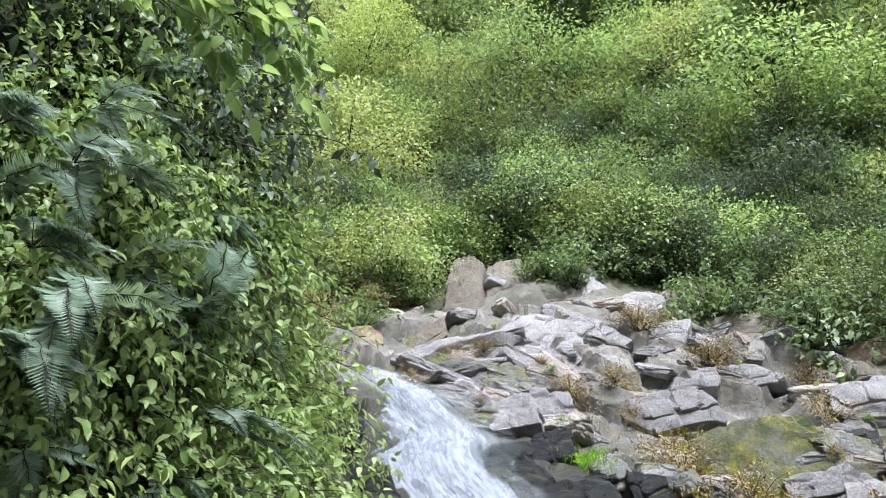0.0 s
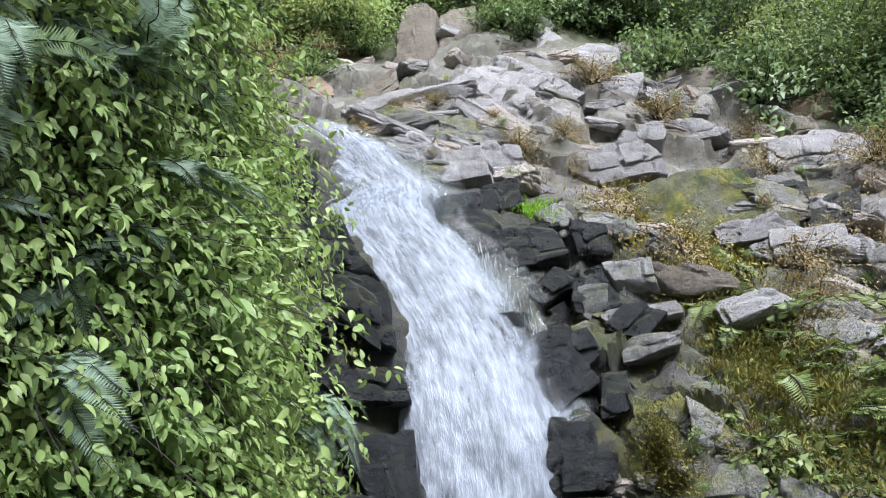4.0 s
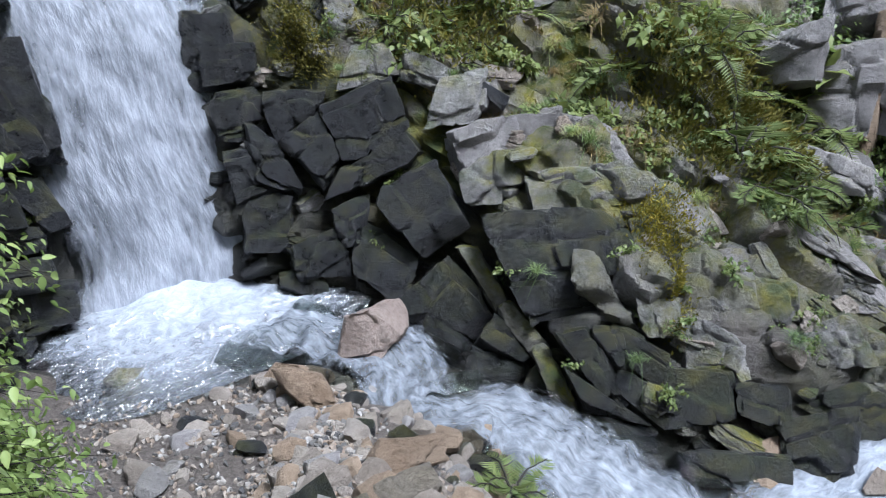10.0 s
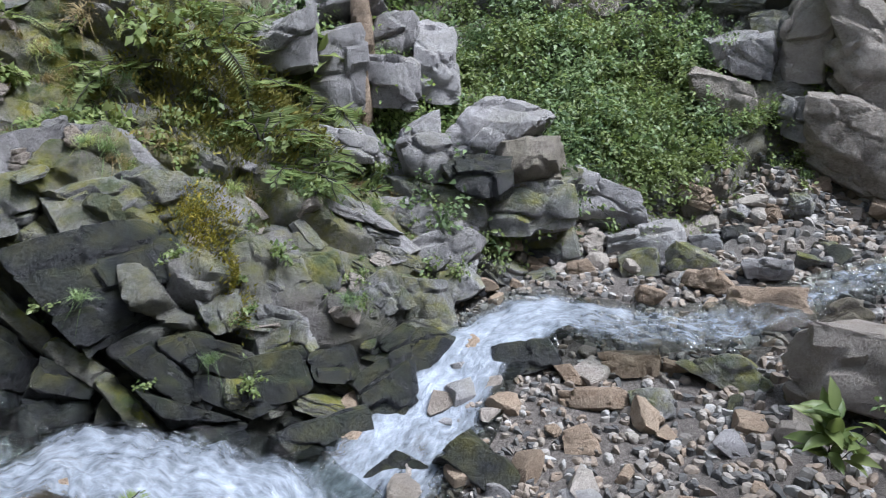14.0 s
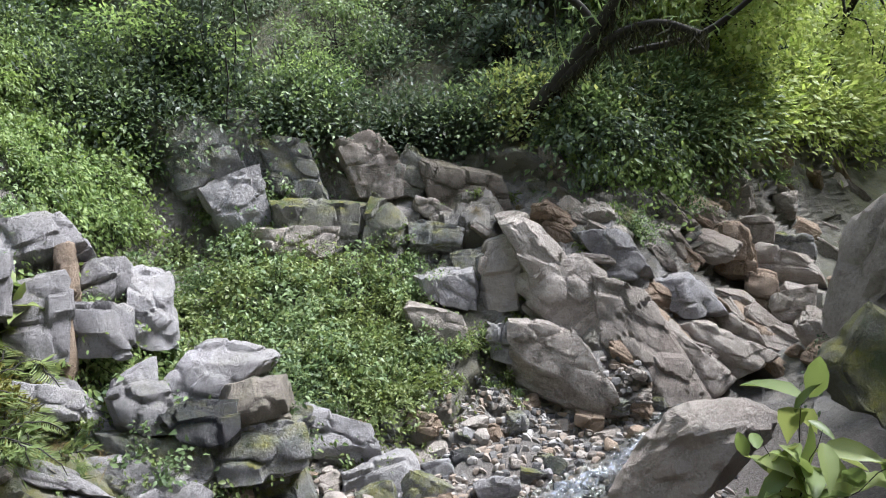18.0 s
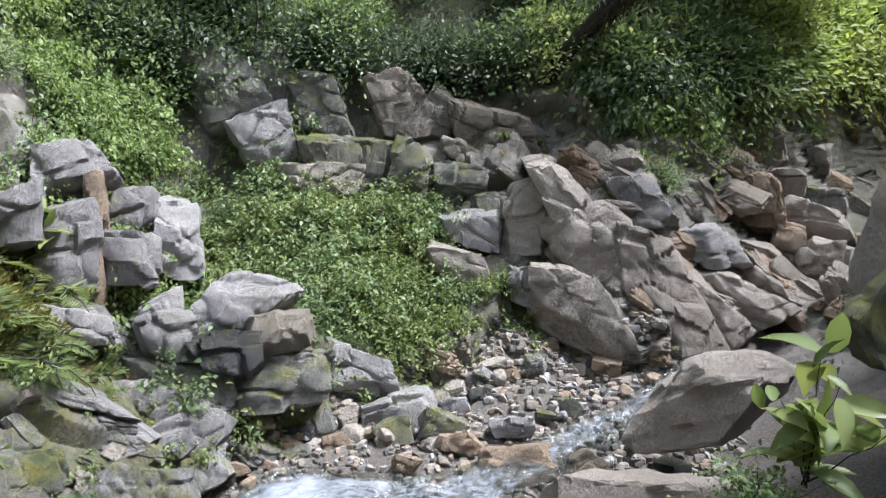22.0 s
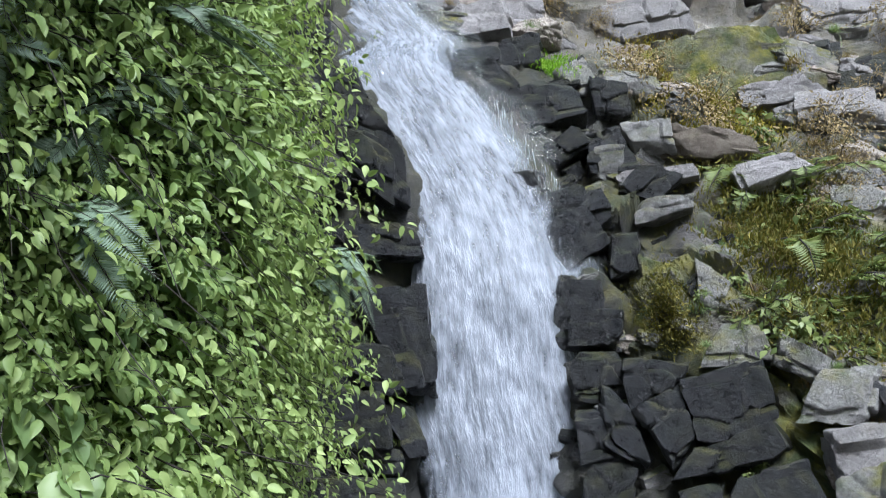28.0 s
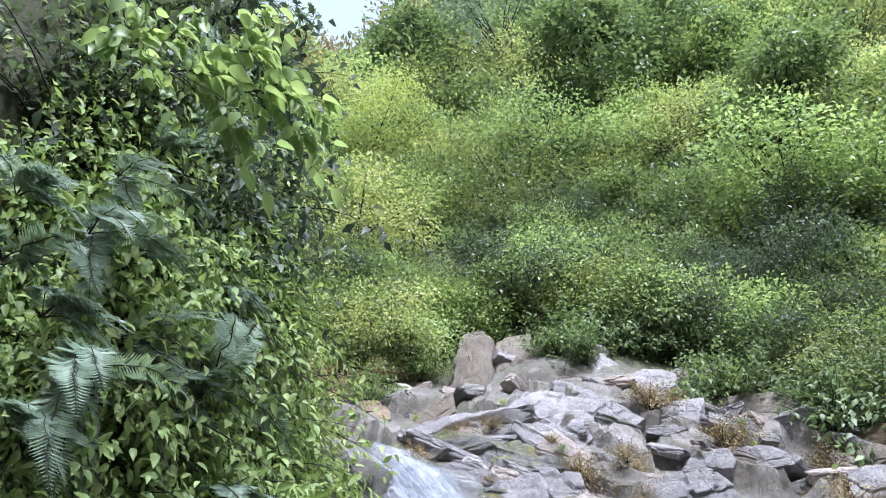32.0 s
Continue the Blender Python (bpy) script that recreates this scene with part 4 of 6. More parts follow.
creek_rock_tan((6.21, 1.71, -0.38), (0.25, 0.22, 0.17), (-26, -10, -75), -0.29, -0.31, 0.04)
creek_rock_dark = partial(crag, "creek_rock", ROCK_DARK, "dark wet stone in the creek bed", S_)
creek_rock_dark((1.3, 4.99, -0.12), (0.25, 0.24, 0.2), (-30, 11, -15), -0.35, -0.63, -0.02)
creek_rock_dark((0.61, 2.38, 0.73), (0.17, 0.17, 0.15), (-40, -29, -14), -0.01, 0.38, -0.13)
creek_rock_dark((4.63, 1.67, -0.43), (0.5, 0.41, 0.31), (-33, -15, -70), -0.11, -0.21, -0.21)
creek_rock_dark((3.3, 2.01, -0.59), (0.26, 0.28, 0.28), (-41, -38, -59), -0.58, 0.4, -0.2)
creek_rock_dark((3.48, 1.51, -0.49), (0.28, 0.38, 0.49), (-41, -56, -67), -0.02, 0.48, -0.29)
creek_rock_dark((7.2, 0.47, -0.28), (0.24, 0.24, 0.23), (-23, -11, -86), -0.25, 0.13, 0.11)
creek_rock_brown = partial(crag, "creek_rock", ROCK_BROWN, "brown angular stone beside the water", S_)
creek_rock_brown((0.96, 2.33, 0.66), (0.33, 0.23, 0.15), (-40, -15, -22), 0.19, -0.27, -0.12)
creek_rock_brown((1.6, 2.79, -0.17), (0.22, 0.29, 0.36), (-43, -47, -30), -0.43, 0.42, -0.23)
creek_rock_brown((0.66, 2.15, 0.8), (0.21, 0.16, 0.11), (-42, 4, -17), -0.26, -0.34, 0.92)
creek_rock_brown((2.6, 3.17, -0.51), (0.28, 0.25, 0.21), (-39, 13, -39), -0.37, -0.04, 0.17)
creek_rock_brown((5.89, -0.44, -0.26), (0.41, 0.32, 0.23), (-27, -42, -94), -0.13, -0.51, 0.08)
creek_rock_brown((7.58, 0.96, -0.14), (0.24, 0.27, 0.27), (-21, -13, -83), -0.05, 0.12, -0.02)
rock_block_green = partial(crag, "rock_block", ROCK_GREEN, "dark overhanging rock green with moss", J)
rock_block_green((2.24, 7.03, 1.94), (0.85, 0.98, 0.84), (-12, -6, -18), 0.03, 0, -0.22)
rock_block_grey = partial(crag, "rock_block", ROCK_GREY, "grey worn rock above the dark blocks", J)
rock_block_grey((2.52, 6.53, 2.1), (0.29, 0.41, 0.3), (-12, 31, -21), -0.51, 0.85, -0.21)
rock_block_grey((1.77, 8.92, 4.22), (0.51, 0.59, 0.43), (-12, -14, -11), -0.09, -0.2, 0.32)
rock_block_grey((1.95, 7.83, 3.23), (0.42, 0.52, 0.39), (-12, -5, -14), -0.03, 0, -0.14)
rock_slab_brown = partial(crag, "rock_slab", ROCK_BROWN, "brown bare rock of the slope", C)
rock_slab_brown((3.01, 8, 3.42), (1.05, 0.71, 0.33), (-12, 9, -21), -0.62, 0.03, -0.27)
rock_ledge_dark = partial(crag, "rock_ledge", ROCK_DARK, "black wet rock ledge at the edge of the falls", "ledges beside the falls")
rock_ledge_dark((-0.67, 7.11, 3.45), (0.53, 0.5, 0.28), (-12, 8, 5), -1.04, -0.66, -0.04)
rock_ledge_dark((-0.5, 7.03, 3.2), (0.58, 0.66, 0.5), (-12, 24, 4), -0.63, 0.08, 0.41)
rock_ledge_dark((-0.28, 6.93, 2.51), (0.6, 0.54, 0.3), (-12, 2, 2), -0.17, -0.18, -0.06)
rock_ledge_dark((-0.71, 6.56, 2.61), (0.4, 0.44, 0.27), (-12, 8, 6), -0.11, 0.03, -0.02)
rock_ledge_dark((-0.17, 6.77, 1.69), (0.52, 0.82, 0.92), (-12, -10, 1), -0.15, 0.84, -0.21)
rock_ledge_dark((-0.38, 6.5, 1.46), (0.43, 0.54, 0.41), (-12, 11, 3), -0.4, -0.45, -0.05)
rock_ledge_dark((-0.6, 6.2, 1.14), (0.66, 0.66, 0.45), (-15, 8, 6), -0.17, -0.19, -0.02)
rock_ledge_dark((-0.13, 6.48, 0.94), (0.3, 0.48, 0.44), (-16, 12, 1), -0.72, 0.52, 0.04)
rock_ledge_dark((-0.41, 6.24, 0.75), (0.53, 0.47, 0.24), (-18, 7, 4), -0.18, 0.11, -0.23)
rock_ledge_dark((-0.51, 6.07, 0.55), (0.74, 0.57, 0.28), (-20, 5, 5), -0.07, 0.01, -0.01)
rock_ledge_dark((-0.68, 5.74, 0.4), (0.4, 0.46, 0.31), (-23, 7, 7), -0.1, 0.02, -0.07)
rock_ledge_dark((-0.29, 6.21, 0.19), (0.51, 0.53, 0.33), (-23, 1, 3), 0.02, 0.01, -0.14)
rock_ledge_dark((-0.73, 7.69, 3.99), (0.44, 0.5, 0.33), (-12, 18, 5), -0.9, -0.29, 0.42)
rock_ledge_dark((-0.03, 6.66, 1.44), (0.32, 0.51, 0.49), (-12, 8, 0), -0.42, 0.68, -0.07)
rock_ledge_dark((-1.09, 7.96, 4.5), (0.39, 0.49, 0.35), (-12, -3, 8), -0.03, 0.12, -0.3)
rock_ledge_dark((-1.01, 7.55, 4.1), (0.33, 0.44, 0.32), (-12, 0, 8), -0.18, -0.03, -0.09)
rock_ledge_dark((-0.68, 7.41, 3.7), (0.68, 0.57, 0.3), (-12, 13, 5), -1.07, -0.36, 0.41)
rock_ledge_dark((-0.41, 7.13, 3.2), (0.63, 0.71, 0.54), (-12, 21, 3), -0.67, 0.37, -0.09)
ridge_rock_pale = partial(crag, "ridge_rock", ROCK_PALE, "pale lilac-grey rock of the ridge above the falls", T_)
ridge_rock_pale((1.61, 12.38, 6.64), (1.49, 1.6, 1.49), (-22, -47, -7), -0.41, 0.13, -0.27)
ridge_rock_pale((2.3, 12.93, 7.1), (0.86, 1.3, 1.56), (-22, -13, -10), -0.45, -0.4, -0.57)
ridge_rock_pale((2.73, 14.88, 8.67), (1.43, 1.35, 1.01), (-22, 19, -10), -0.37, 0.02, -0.69)
ridge_rock_pale((3.61, 14.13, 7.9), (1.35, 1.35, 1.07), (-22, -12, -14), 0.04, 0.31, -0.47)
ridge_rock_pale((4.47, 14.34, 8.15), (1.02, 1.09, 0.88), (-22, 3, -17), 0.26, 0.19, -0.31)
ridge_rock_pale((3.75, 12.79, 6.93), (1.03, 1.03, 0.78), (-22, -15, -16), 0.16, 0.66, 0.18)
ridge_rock_pale((5.29, 14.59, 8.37), (0.8, 0.99, 0.91), (-22, 9, -20), -0.1, -0.33, 0.22)
ridge_rock_pale((-0.31, 11.76, 6.35), (3.36, 1.29, 0.39), (-22, -21, 1), -0.46, 0.05, -0.02)
ridge_rock_pale((0.77, 9.61, 4.99), (0.79, 0.8, 0.57), (-22, -9, -5), -0.27, 0.22, 0.43)
ridge_rock_pale((1.35, 9.96, 5.17), (0.52, 0.64, 0.51), (-22, 7, -8), -0.15, 0.2, -0.4)
ridge_rock_pale((3.03, 10.5, 5.15), (1.33, 1.09, 0.68), (-22, -10, -16), -0.1, -0.13, -0.08)
ridge_rock_pale((4.62, 11.67, 6.02), (0.91, 0.78, 0.46), (-22, -2, -22), -0.83, -0.37, -0.03)
ridge_rock_pale((3.7, 11.44, 5.92), (0.96, 0.72, 0.37), (-22, 3, -18), -0, -0.2, 0.22)
ridge_rock_pale((5.87, 10.64, 5.31), (1.01, 0.97, 0.7), (-22, -5, -29), -0.03, -0.07, -0.07)
ridge_rock_pale((6.38, 10.56, 5.33), (0.77, 0.91, 0.79), (-22, 5, -31), -0.1, 0.28, 0.08)
ridge_rock_pale((4.11, 8.78, 4.01), (0.87, 0.7, 0.38), (-22, -6, -25), -0.45, -0.32, 0.2)
ridge_rock_pale((4.61, 8.4, 3.83), (0.81, 0.67, 0.38), (-22, -6, -29), -0.01, 0.01, -0.24)
ridge_rock_pale((3.37, 7.33, 3.07), (0.66, 0.58, 0.33), (-22, -20, -25), -0.34, -0.34, -0.16)
ridge_rock_brown = partial(crag, "ridge_rock", ROCK_BROWN, "brown weathered rock on the ridge", T_)
ridge_rock_brown((5.4, 13.5, 7.16), (1.66, 1.43, 0.99), (-22, -10, -22), -0.12, -0.31, -0.66)
ridge_rock_brown((0.43, 14.99, 8.47), (0.97, 1.6, 2.52), (-22, -5, -2), 0.15, -0.17, -0.09)
ridge_rock_brown((1.24, 15.23, 8.77), (1.03, 1.59, 1.99), (-22, -12, -5), 0.21, -0.18, 0.04)
ridge_rock_brown((-0.35, 12.44, 7.04), (0.89, 0.75, 0.45), (-22, -40, 2), 0.51, 0.14, 0.01)
ridge_rock_brown((6.26, 11.43, 6.04), (0.58, 0.58, 0.37), (-22, 2, -29), -0.14, 0.12, -0.01)
ridge_rock_brown((6.1, 12.66, 7.01), (0.41, 0.44, 0.26), (-22, 2, -26), -0.29, -0.13, 0.16)
ridge_rock_grey = partial(crag, "ridge_rock", ROCK_GREY, "grey bedded rock on the ridge", T_)
ridge_rock_grey((-0.35, 10.83, 5.84), (1.75, 1.08, 0.51), (-22, -14, 2), -0.44, -0.06, 0.57)
ridge_rock_grey((0.81, 10.96, 5.79), (1.56, 1.17, 0.68), (-22, 1, -4), -1.27, -0.31, -0.56)
# These ridge rocks have their shade painted in with the black rock.
ridge_rock_dark = partial(crag, "ridge_rock", ROCK_DARK, "rock on the ridge coloured dark for shade", T_)
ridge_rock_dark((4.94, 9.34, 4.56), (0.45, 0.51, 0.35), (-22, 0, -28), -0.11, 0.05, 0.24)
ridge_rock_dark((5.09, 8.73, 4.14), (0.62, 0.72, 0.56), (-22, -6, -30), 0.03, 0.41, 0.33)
ridge_rock_tan = partial(crag, "ridge_rock", ROCK_WARM, "tan rock lying on the ridge", T_)
ridge_rock_tan((6.92, 12.27, 6.53), (0.77, 0.81, 0.61), (-22, -6, -29), -0.01, 0.06, 0.14)
ridge_rock_tan((7.78, 12.54, 6.68), (0.64, 0.72, 0.56), (-22, 9, -32), -0.07, 0.02, 0.03)
ridge_rock_tan((-1.39, 12.24, 7.14), (0.59, 0.52, 0.28), (-22, -6, 6), -0.14, 0.01, 0.07)
ridge_rock_tan((-1.23, 11.56, 6.73), (0.42, 0.44, 0.26), (-22, -7, 6), -0.07, 0.07, 0.06)
ridge_rock_green = partial(crag, "ridge_rock", ROCK_GREEN, "rock hump under thick yellow moss", T_)
ridge_rock_green((3.77, 9.63, 4.07), (1.93, 1.6, 1.65), (-22, -6, -21), -0.26, -0.03, -0.36)
cliff_rock_grey = partial(crag, "cliff_rock", ROCK_GREY, "tall grey face of the far cliff", "slabs of the far bank")
cliff_rock_grey((10.51, 4.54, 2.53), (1.07, 1.29, 1.22), (-12, -14, -67), -0.16, 0.01, -0.06)
cliff_rock_grey((10.73, 3.94, 2.67), (0.61, 0.98, 1.17), (-12, -2, -70), -0.06, 0.12, 0.01)
cliff_rock_grey((10.81, 3.22, 2.31), (0.92, 1.09, 0.98), (-12, 10, -73), -0.55, -0.11, 0.11)
cliff_rock_grey((10.25, 1.11, 1.53), (0.78, 0.74, 0.48), (-12, 3, -84), 0.03, 0.16, -0.15)
cliff_rock_grey((9.67, 0.58, 1.23), (0.44, 0.61, 0.55), (-12, -9, -87), -0.08, 0.41, 0.12)
cliff_rock_grey((13.34, -4.53, 1.12), (0.82, 0.75, 0.47), (-12, 3, -109), -0.23, 0.02, -0.16)
cliff_rock_pale = partial(crag, "cliff_rock", ROCK_PALE, "pale bare face of the far cliff", "slabs of the far bank")
cliff_rock_pale((10.25, 3.84, 1.86), (0.8, 1.02, 0.97), (-12, -18, -69), 0.02, 0.44, 0.2)
cliff_rock_pale((9.44, 0.9, 1.01), (0.79, 0.72, 0.45), (-12, 2, -85), -0.21, -0.04, 0.7)
cliff_rock_pale((8.64, 0.1, 0.54), (0.45, 0.58, 0.48), (-15, 2, -89), -0.06, 0.04, 0.17)
cliff_rock_pale((10.04, -1.28, 1.36), (0.65, 0.8, 0.71), (-12, -4, -97), -0.59, 0.16, -0.29)
cliff_rock_pale((10.12, -2.18, 0.85), (0.65, 0.76, 0.62), (-12, -11, -102), -0.71, -0.08, 0.19)
cliff_rock_drab = partial(crag, "cliff_rock", CLIFF_ROCK, "grey-brown slab of the far creek bank", "slabs of the far bank")
cliff_rock_drab((11.28, 2.22, 2.4), (0.92, 1.15, 1.1), (-12, -9, -79), -0.36, -0.23, 0.04)
cliff_rock_drab((9.74, 2.91, 1.39), (1.02, 0.92, 0.61), (-12, 1, -73), 0.07, 0.31, 0.05)
cliff_rock_drab((10.65, 1.2, 1.86), (0.63, 0.55, 0.3), (-12, 25, -84), -0.27, 0, -0)
cliff_rock_drab((9.65, 0.19, 1.18), (0.58, 0.87, 0.94), (-12, -10, -89), 0.24, 0.14, 0.18)
cliff_rock_drab((9.55, -0.56, 1.1), (1.14, 1.23, 1.03), (-12, 24, -93), -1.75, -0.82, 0.31)
cliff_rock_drab((9.41, -0.88, 0.79), (0.92, 1.36, 1.61), (-12, -42, -95), -0.12, -0.02, -0.46)
cliff_rock_drab((9.11, -1.47, 0.46), (0.94, 1.33, 1.49), (-14, 2, -99), -0.58, -0.26, -0.21)
cliff_rock_drab((8.66, -0.47, 0.29), (1.19, 1.14, 0.85), (-16, 13, -93), -0.68, -0.61, 0.18)
cliff_rock_drab((9.25, -2, 0.28), (0.58, 0.98, 1.23), (-15, -23, -102), -0.3, -0.37, -0.54)
cliff_rock_drab((9.81, -2.54, 0.29), (0.62, 0.85, 0.85), (-14, -25, -105), -0.74, -0.44, -0.33)
cliff_rock_drab((13.66, -3.72, 1.9), (0.64, 0.85, 0.81), (-12, -37, -105), 0.49, -0.17, -0.27)
cliff_rock_drab((14.65, -4.88, 1.69), (0.4, 0.57, 0.52), (-12, -11, -108), 0.07, 0.26, 0.1)
cliff_rock_drab((13.06, -3.79, 1.41), (0.8, 0.71, 0.44), (-12, -7, -106), -0.09, 0.19, 0.1)
cliff_rock_drab((12.65, -4.3, 0.86), (1.05, 0.9, 0.57), (-12, 8, -109), -0.62, 0.07, -0.45)
cliff_rock_drab((11.16, -3.91, 0.52), (0.57, 0.71, 0.6), (-12, -2, -109), 0.06, 0.21, 0.52)
cliff_rock_drab((10.23, -2.97, 0.32), (0.6, 0.66, 0.49), (-13, 7, -106), -0.79, 0.41, -0.53)
cliff_rock_drab((8.9, 0.93, 0.66), (0.76, 0.71, 0.45), (-13, 10, -84), -0.48, 0.14, -0.16)
cliff_rock_mossy = partial(crag, "cliff_rock", ROCK_MOSSY, "shaded mossy rock of the far bank", "slabs of the far bank")
cliff_rock_mossy((11.24, 1.6, 2.32), (0.56, 0.78, 0.76), (-12, 23, -82), -0.04, -0.37, -0.44)
cliff_rock_mossy((10.16, 2.7, 1.55), (1.1, 1.14, 0.91), (-12, 5, -75), -0.2, 0.37, 0.08)
cliff_rock_mossy((10.25, 1.81, 1.51), (0.63, 0.91, 0.96), (-12, 24, -80), -0.28, 0.09, -0.32)
cliff_rock_mossy((10.3, 2.29, 1.65), (0.75, 0.86, 0.71), (-12, 0, -77), 0.07, 0.14, -0.28)
cliff_rock_brown = partial(crag, "cliff_rock", ROCK_BROWN, "brown earthy rock of the far bank", "slabs of the far bank")
cliff_rock_brown((11.19, 0.76, 2.1), (1.28, 1.11, 0.74), (-12, 9, -86), -0.55, 0.13, -0.24)
cliff_rock_tan = partial(crag, "cliff_rock", ROCK_WARM, "orange-stained rock of the far bank", "slabs of the far bank")
cliff_rock_tan((12, -3.12, 1.2), (0.85, 0.98, 0.84), (-12, -5, -105), -0.29, 0.17, 0.27)
cliff_rock_tan((11.53, -3.61, 0.61), (0.44, 0.7, 0.75), (-12, 3, -107), -0.25, 0.05, 0.06)
rock_outcrop_pale = partial(crag, "rock_outcrop", ROCK_PALE, "pale blocky outcrop standing over the creek", "blocks of the outcrop")
rock_outcrop_pale((7.28, 4.8, 1.72), (0.72, 1.59, 0.62), (-12, -16, -57), -0.01, -0.5, -0.31)
rock_outcrop_pale((7.48, 4.28, 1.31), (0.56, 1.45, 0.51), (-12, -6, -60), 0.17, 0.11, 0.35)
rock_outcrop_pale((6.88, 3.98, 0.96), (0.49, 1.45, 0.58), (-13, 6, -60), -0.03, -0.01, -0.02)
rock_outcrop_pale((7.63, 3.86, 1.04), (0.5, 1.58, 0.86), (-12, 5, -63), -0.1, -0.14, -0.02)
rock_outcrop_pale((6.48, 3.46, 0.56), (0.42, 1.31, 0.37), (-17, -24, -62), 0.34, 0.26, 0.04)
rock_outcrop_pale((7.09, 2.91, 0.52), (0.75, 1.66, 0.71), (-17, -48, -68), -0.56, 0.11, 0)
rock_outcrop_pale((7.2, 1.81, -0.08), (0.95, 0.79, 0.47), (-21, 16, -76), -0.52, 0.01, -0.36)
rock_outcrop_pale((5.76, 3.84, 0.68), (0.54, 1.29, 0.26), (-17, 15, -56), -0.38, -0.03, -0.24)
rock_outcrop_pale((6.17, 4.17, 0.49), (1.01, 0.95, 0.67), (-17, 14, -56), -0.86, -0.23, -0.03)
rock_outcrop_pale((6.92, 1.28, -0.4), (0.79, 0.7, 0.42), (-24, -12, -80), -0.02, -0.07, 0.66)
rock_outcrop_pale((6.3, 3.31, 0.46), (0.49, 1.41, 0.5), (-18, -2, -62), -0.24, 0.1, 0.4)
rock_outcrop_pale((6.5, 4.36, 1.2), (0.52, 1.6, 0.87), (-12, -4, -56), 0.15, 0.01, 0.15)
rock_outcrop_pale((5.88, 4.48, 1.51), (0.63, 1.47, 0.48), (-12, -15, -53), 0.26, 0.26, 0.27)
rock_outcrop_tan = partial(crag, "rock_outcrop", ROCK_WARM, "brown stained pillar of the outcrop", "blocks of the outcrop")
rock_outcrop_tan((6.75, 4.26, 1.14), (0.24, 1.51, 1.41), (-12, 6, -58), -0.04, 0.02, 0.02)
# Shade at the outcrop's foot is put into the dark rock colour.
rock_outcrop_dark = partial(crag, "rock_outcrop", ROCK_DARK, "dark foot of the outcrop, shade in its colour", "blocks of the outcrop")
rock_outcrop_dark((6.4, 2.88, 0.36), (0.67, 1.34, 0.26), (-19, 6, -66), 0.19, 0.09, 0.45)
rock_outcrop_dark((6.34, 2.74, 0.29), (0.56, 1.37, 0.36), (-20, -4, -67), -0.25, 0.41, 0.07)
rock_outcrop_grey = partial(crag, "rock_outcrop", ROCK_GREY, "grey broken rock below the outcrop", "blocks of the outcrop")
rock_outcrop_grey((7.18, 1.84, -0.18), (0.67, 0.66, 0.44), (-22, 10, -76), 0.2, 0.16, 0.24)
rock_outcrop_grey((6.51, 2.17, -0.43), (0.7, 0.69, 0.47), (-25, -11, -72), -0.14, 0.04, 0.13)
rock_outcrop_grey((6.98, 2.22, -0), (0.52, 0.64, 0.53), (-21, 2, -72), 0.25, -0.13, -0.15)
rock_outcrop_grey((5.93, 3.01, 0.18), (0.84, 0.71, 0.41), (-22, 8, -63), -0.58, -0.01, 0.15)
rock_outcrop_grey((6.39, 2.4, 0.05), (1.1, 0.89, 0.52), (-22, -4, -69), -0.2, 0.12, -0.03)
creek_rock_pale = partial(crag, "creek_rock", ROCK_PALE, "pale grey stone in the creek bed", S_)
creek_rock_pale((6.6, 0.15, -0.28), (0.44, 0.32, 0.22), (-25, -8, -89), -0.06, 0, 0.02)
creek_rock_grey = partial(crag, "creek_rock", ROCK_GREY, "blue-grey stone in the creek bed", S_)
creek_rock_grey((4.89, 0.24, -0.35), (0.38, 0.4, 0.4), (-33, -32, -87), -0.58, 0.63, -0.42)
creek_rock_grey((4.41, 0.66, -0.39), (0.27, 0.25, 0.22), (-36, -14, -81), -0.17, 0.15, -0.08)
creek_rock_grey((6.4, 1.22, -0.34), (0.36, 0.31, 0.24), (-26, -10, -79), -0.13, 0.02, 0.21)
creek_rock_grey((7.02, 0.72, -0.31), (0.27, 0.22, 0.17), (-24, -13, -84), -0.2, 0, -0.01)
rock_outcrop_brown = partial(crag, "rock_outcrop", ROCK_BROWN, "brown stained foot of the outcrop", "blocks of the outcrop")
rock_outcrop_brown((6.76, 2.39, 0.33), (0.63, 1.49, 0.52), (-19, -7, -71), -0.06, 0.15, -0.01)

rock("boulder", (5.36, -2.68, 2.04), (1.37, 1.80, 1.75), (-7, 14, -118), CLIFF_ROCK, 3, "huge leaning grey boulder beside the creek", shapes=ROUND_SHAPES)
rock("boulder", (4.36, -2.10, 1.55), (1.05, 1.10, 0.80), (-15, -12, -113), ROCK_GREEN, 1, "mossy green boulder beside the creek", shapes=ROUND_SHAPES)
rock("boulder", (5.62, -1.38, 0.64), (1.59, 0.90, 0.79), (-22, -21, -96), CLIFF_ROCK, 2, "long grey boulder lying over the creek", shapes=ROUND_SHAPES)
rock("boulder", (4.74, -0.70, 0.05), (1.56, 1.00, 0.74), (-31, -12, -91), CLIFF_ROCK, 4, "broad brown flat-topped boulder", shapes=ROUND_SHAPES)
rock("boulder", (6.34, -0.98, -0.29), (0.67, 0.50, 0.31), (-26, -7, -95), ROCK_MOSSY, 0, "low boulder green with moss", shapes=ROUND_SHAPES)
rock("boulder", (1.68, 4.51, 0.12), (0.65, 0.60, 0.58), (-29, 4, -23), ROCK_PINK, 0, "pinkish rounded boulder in the pool", shapes=ROUND_SHAPES)
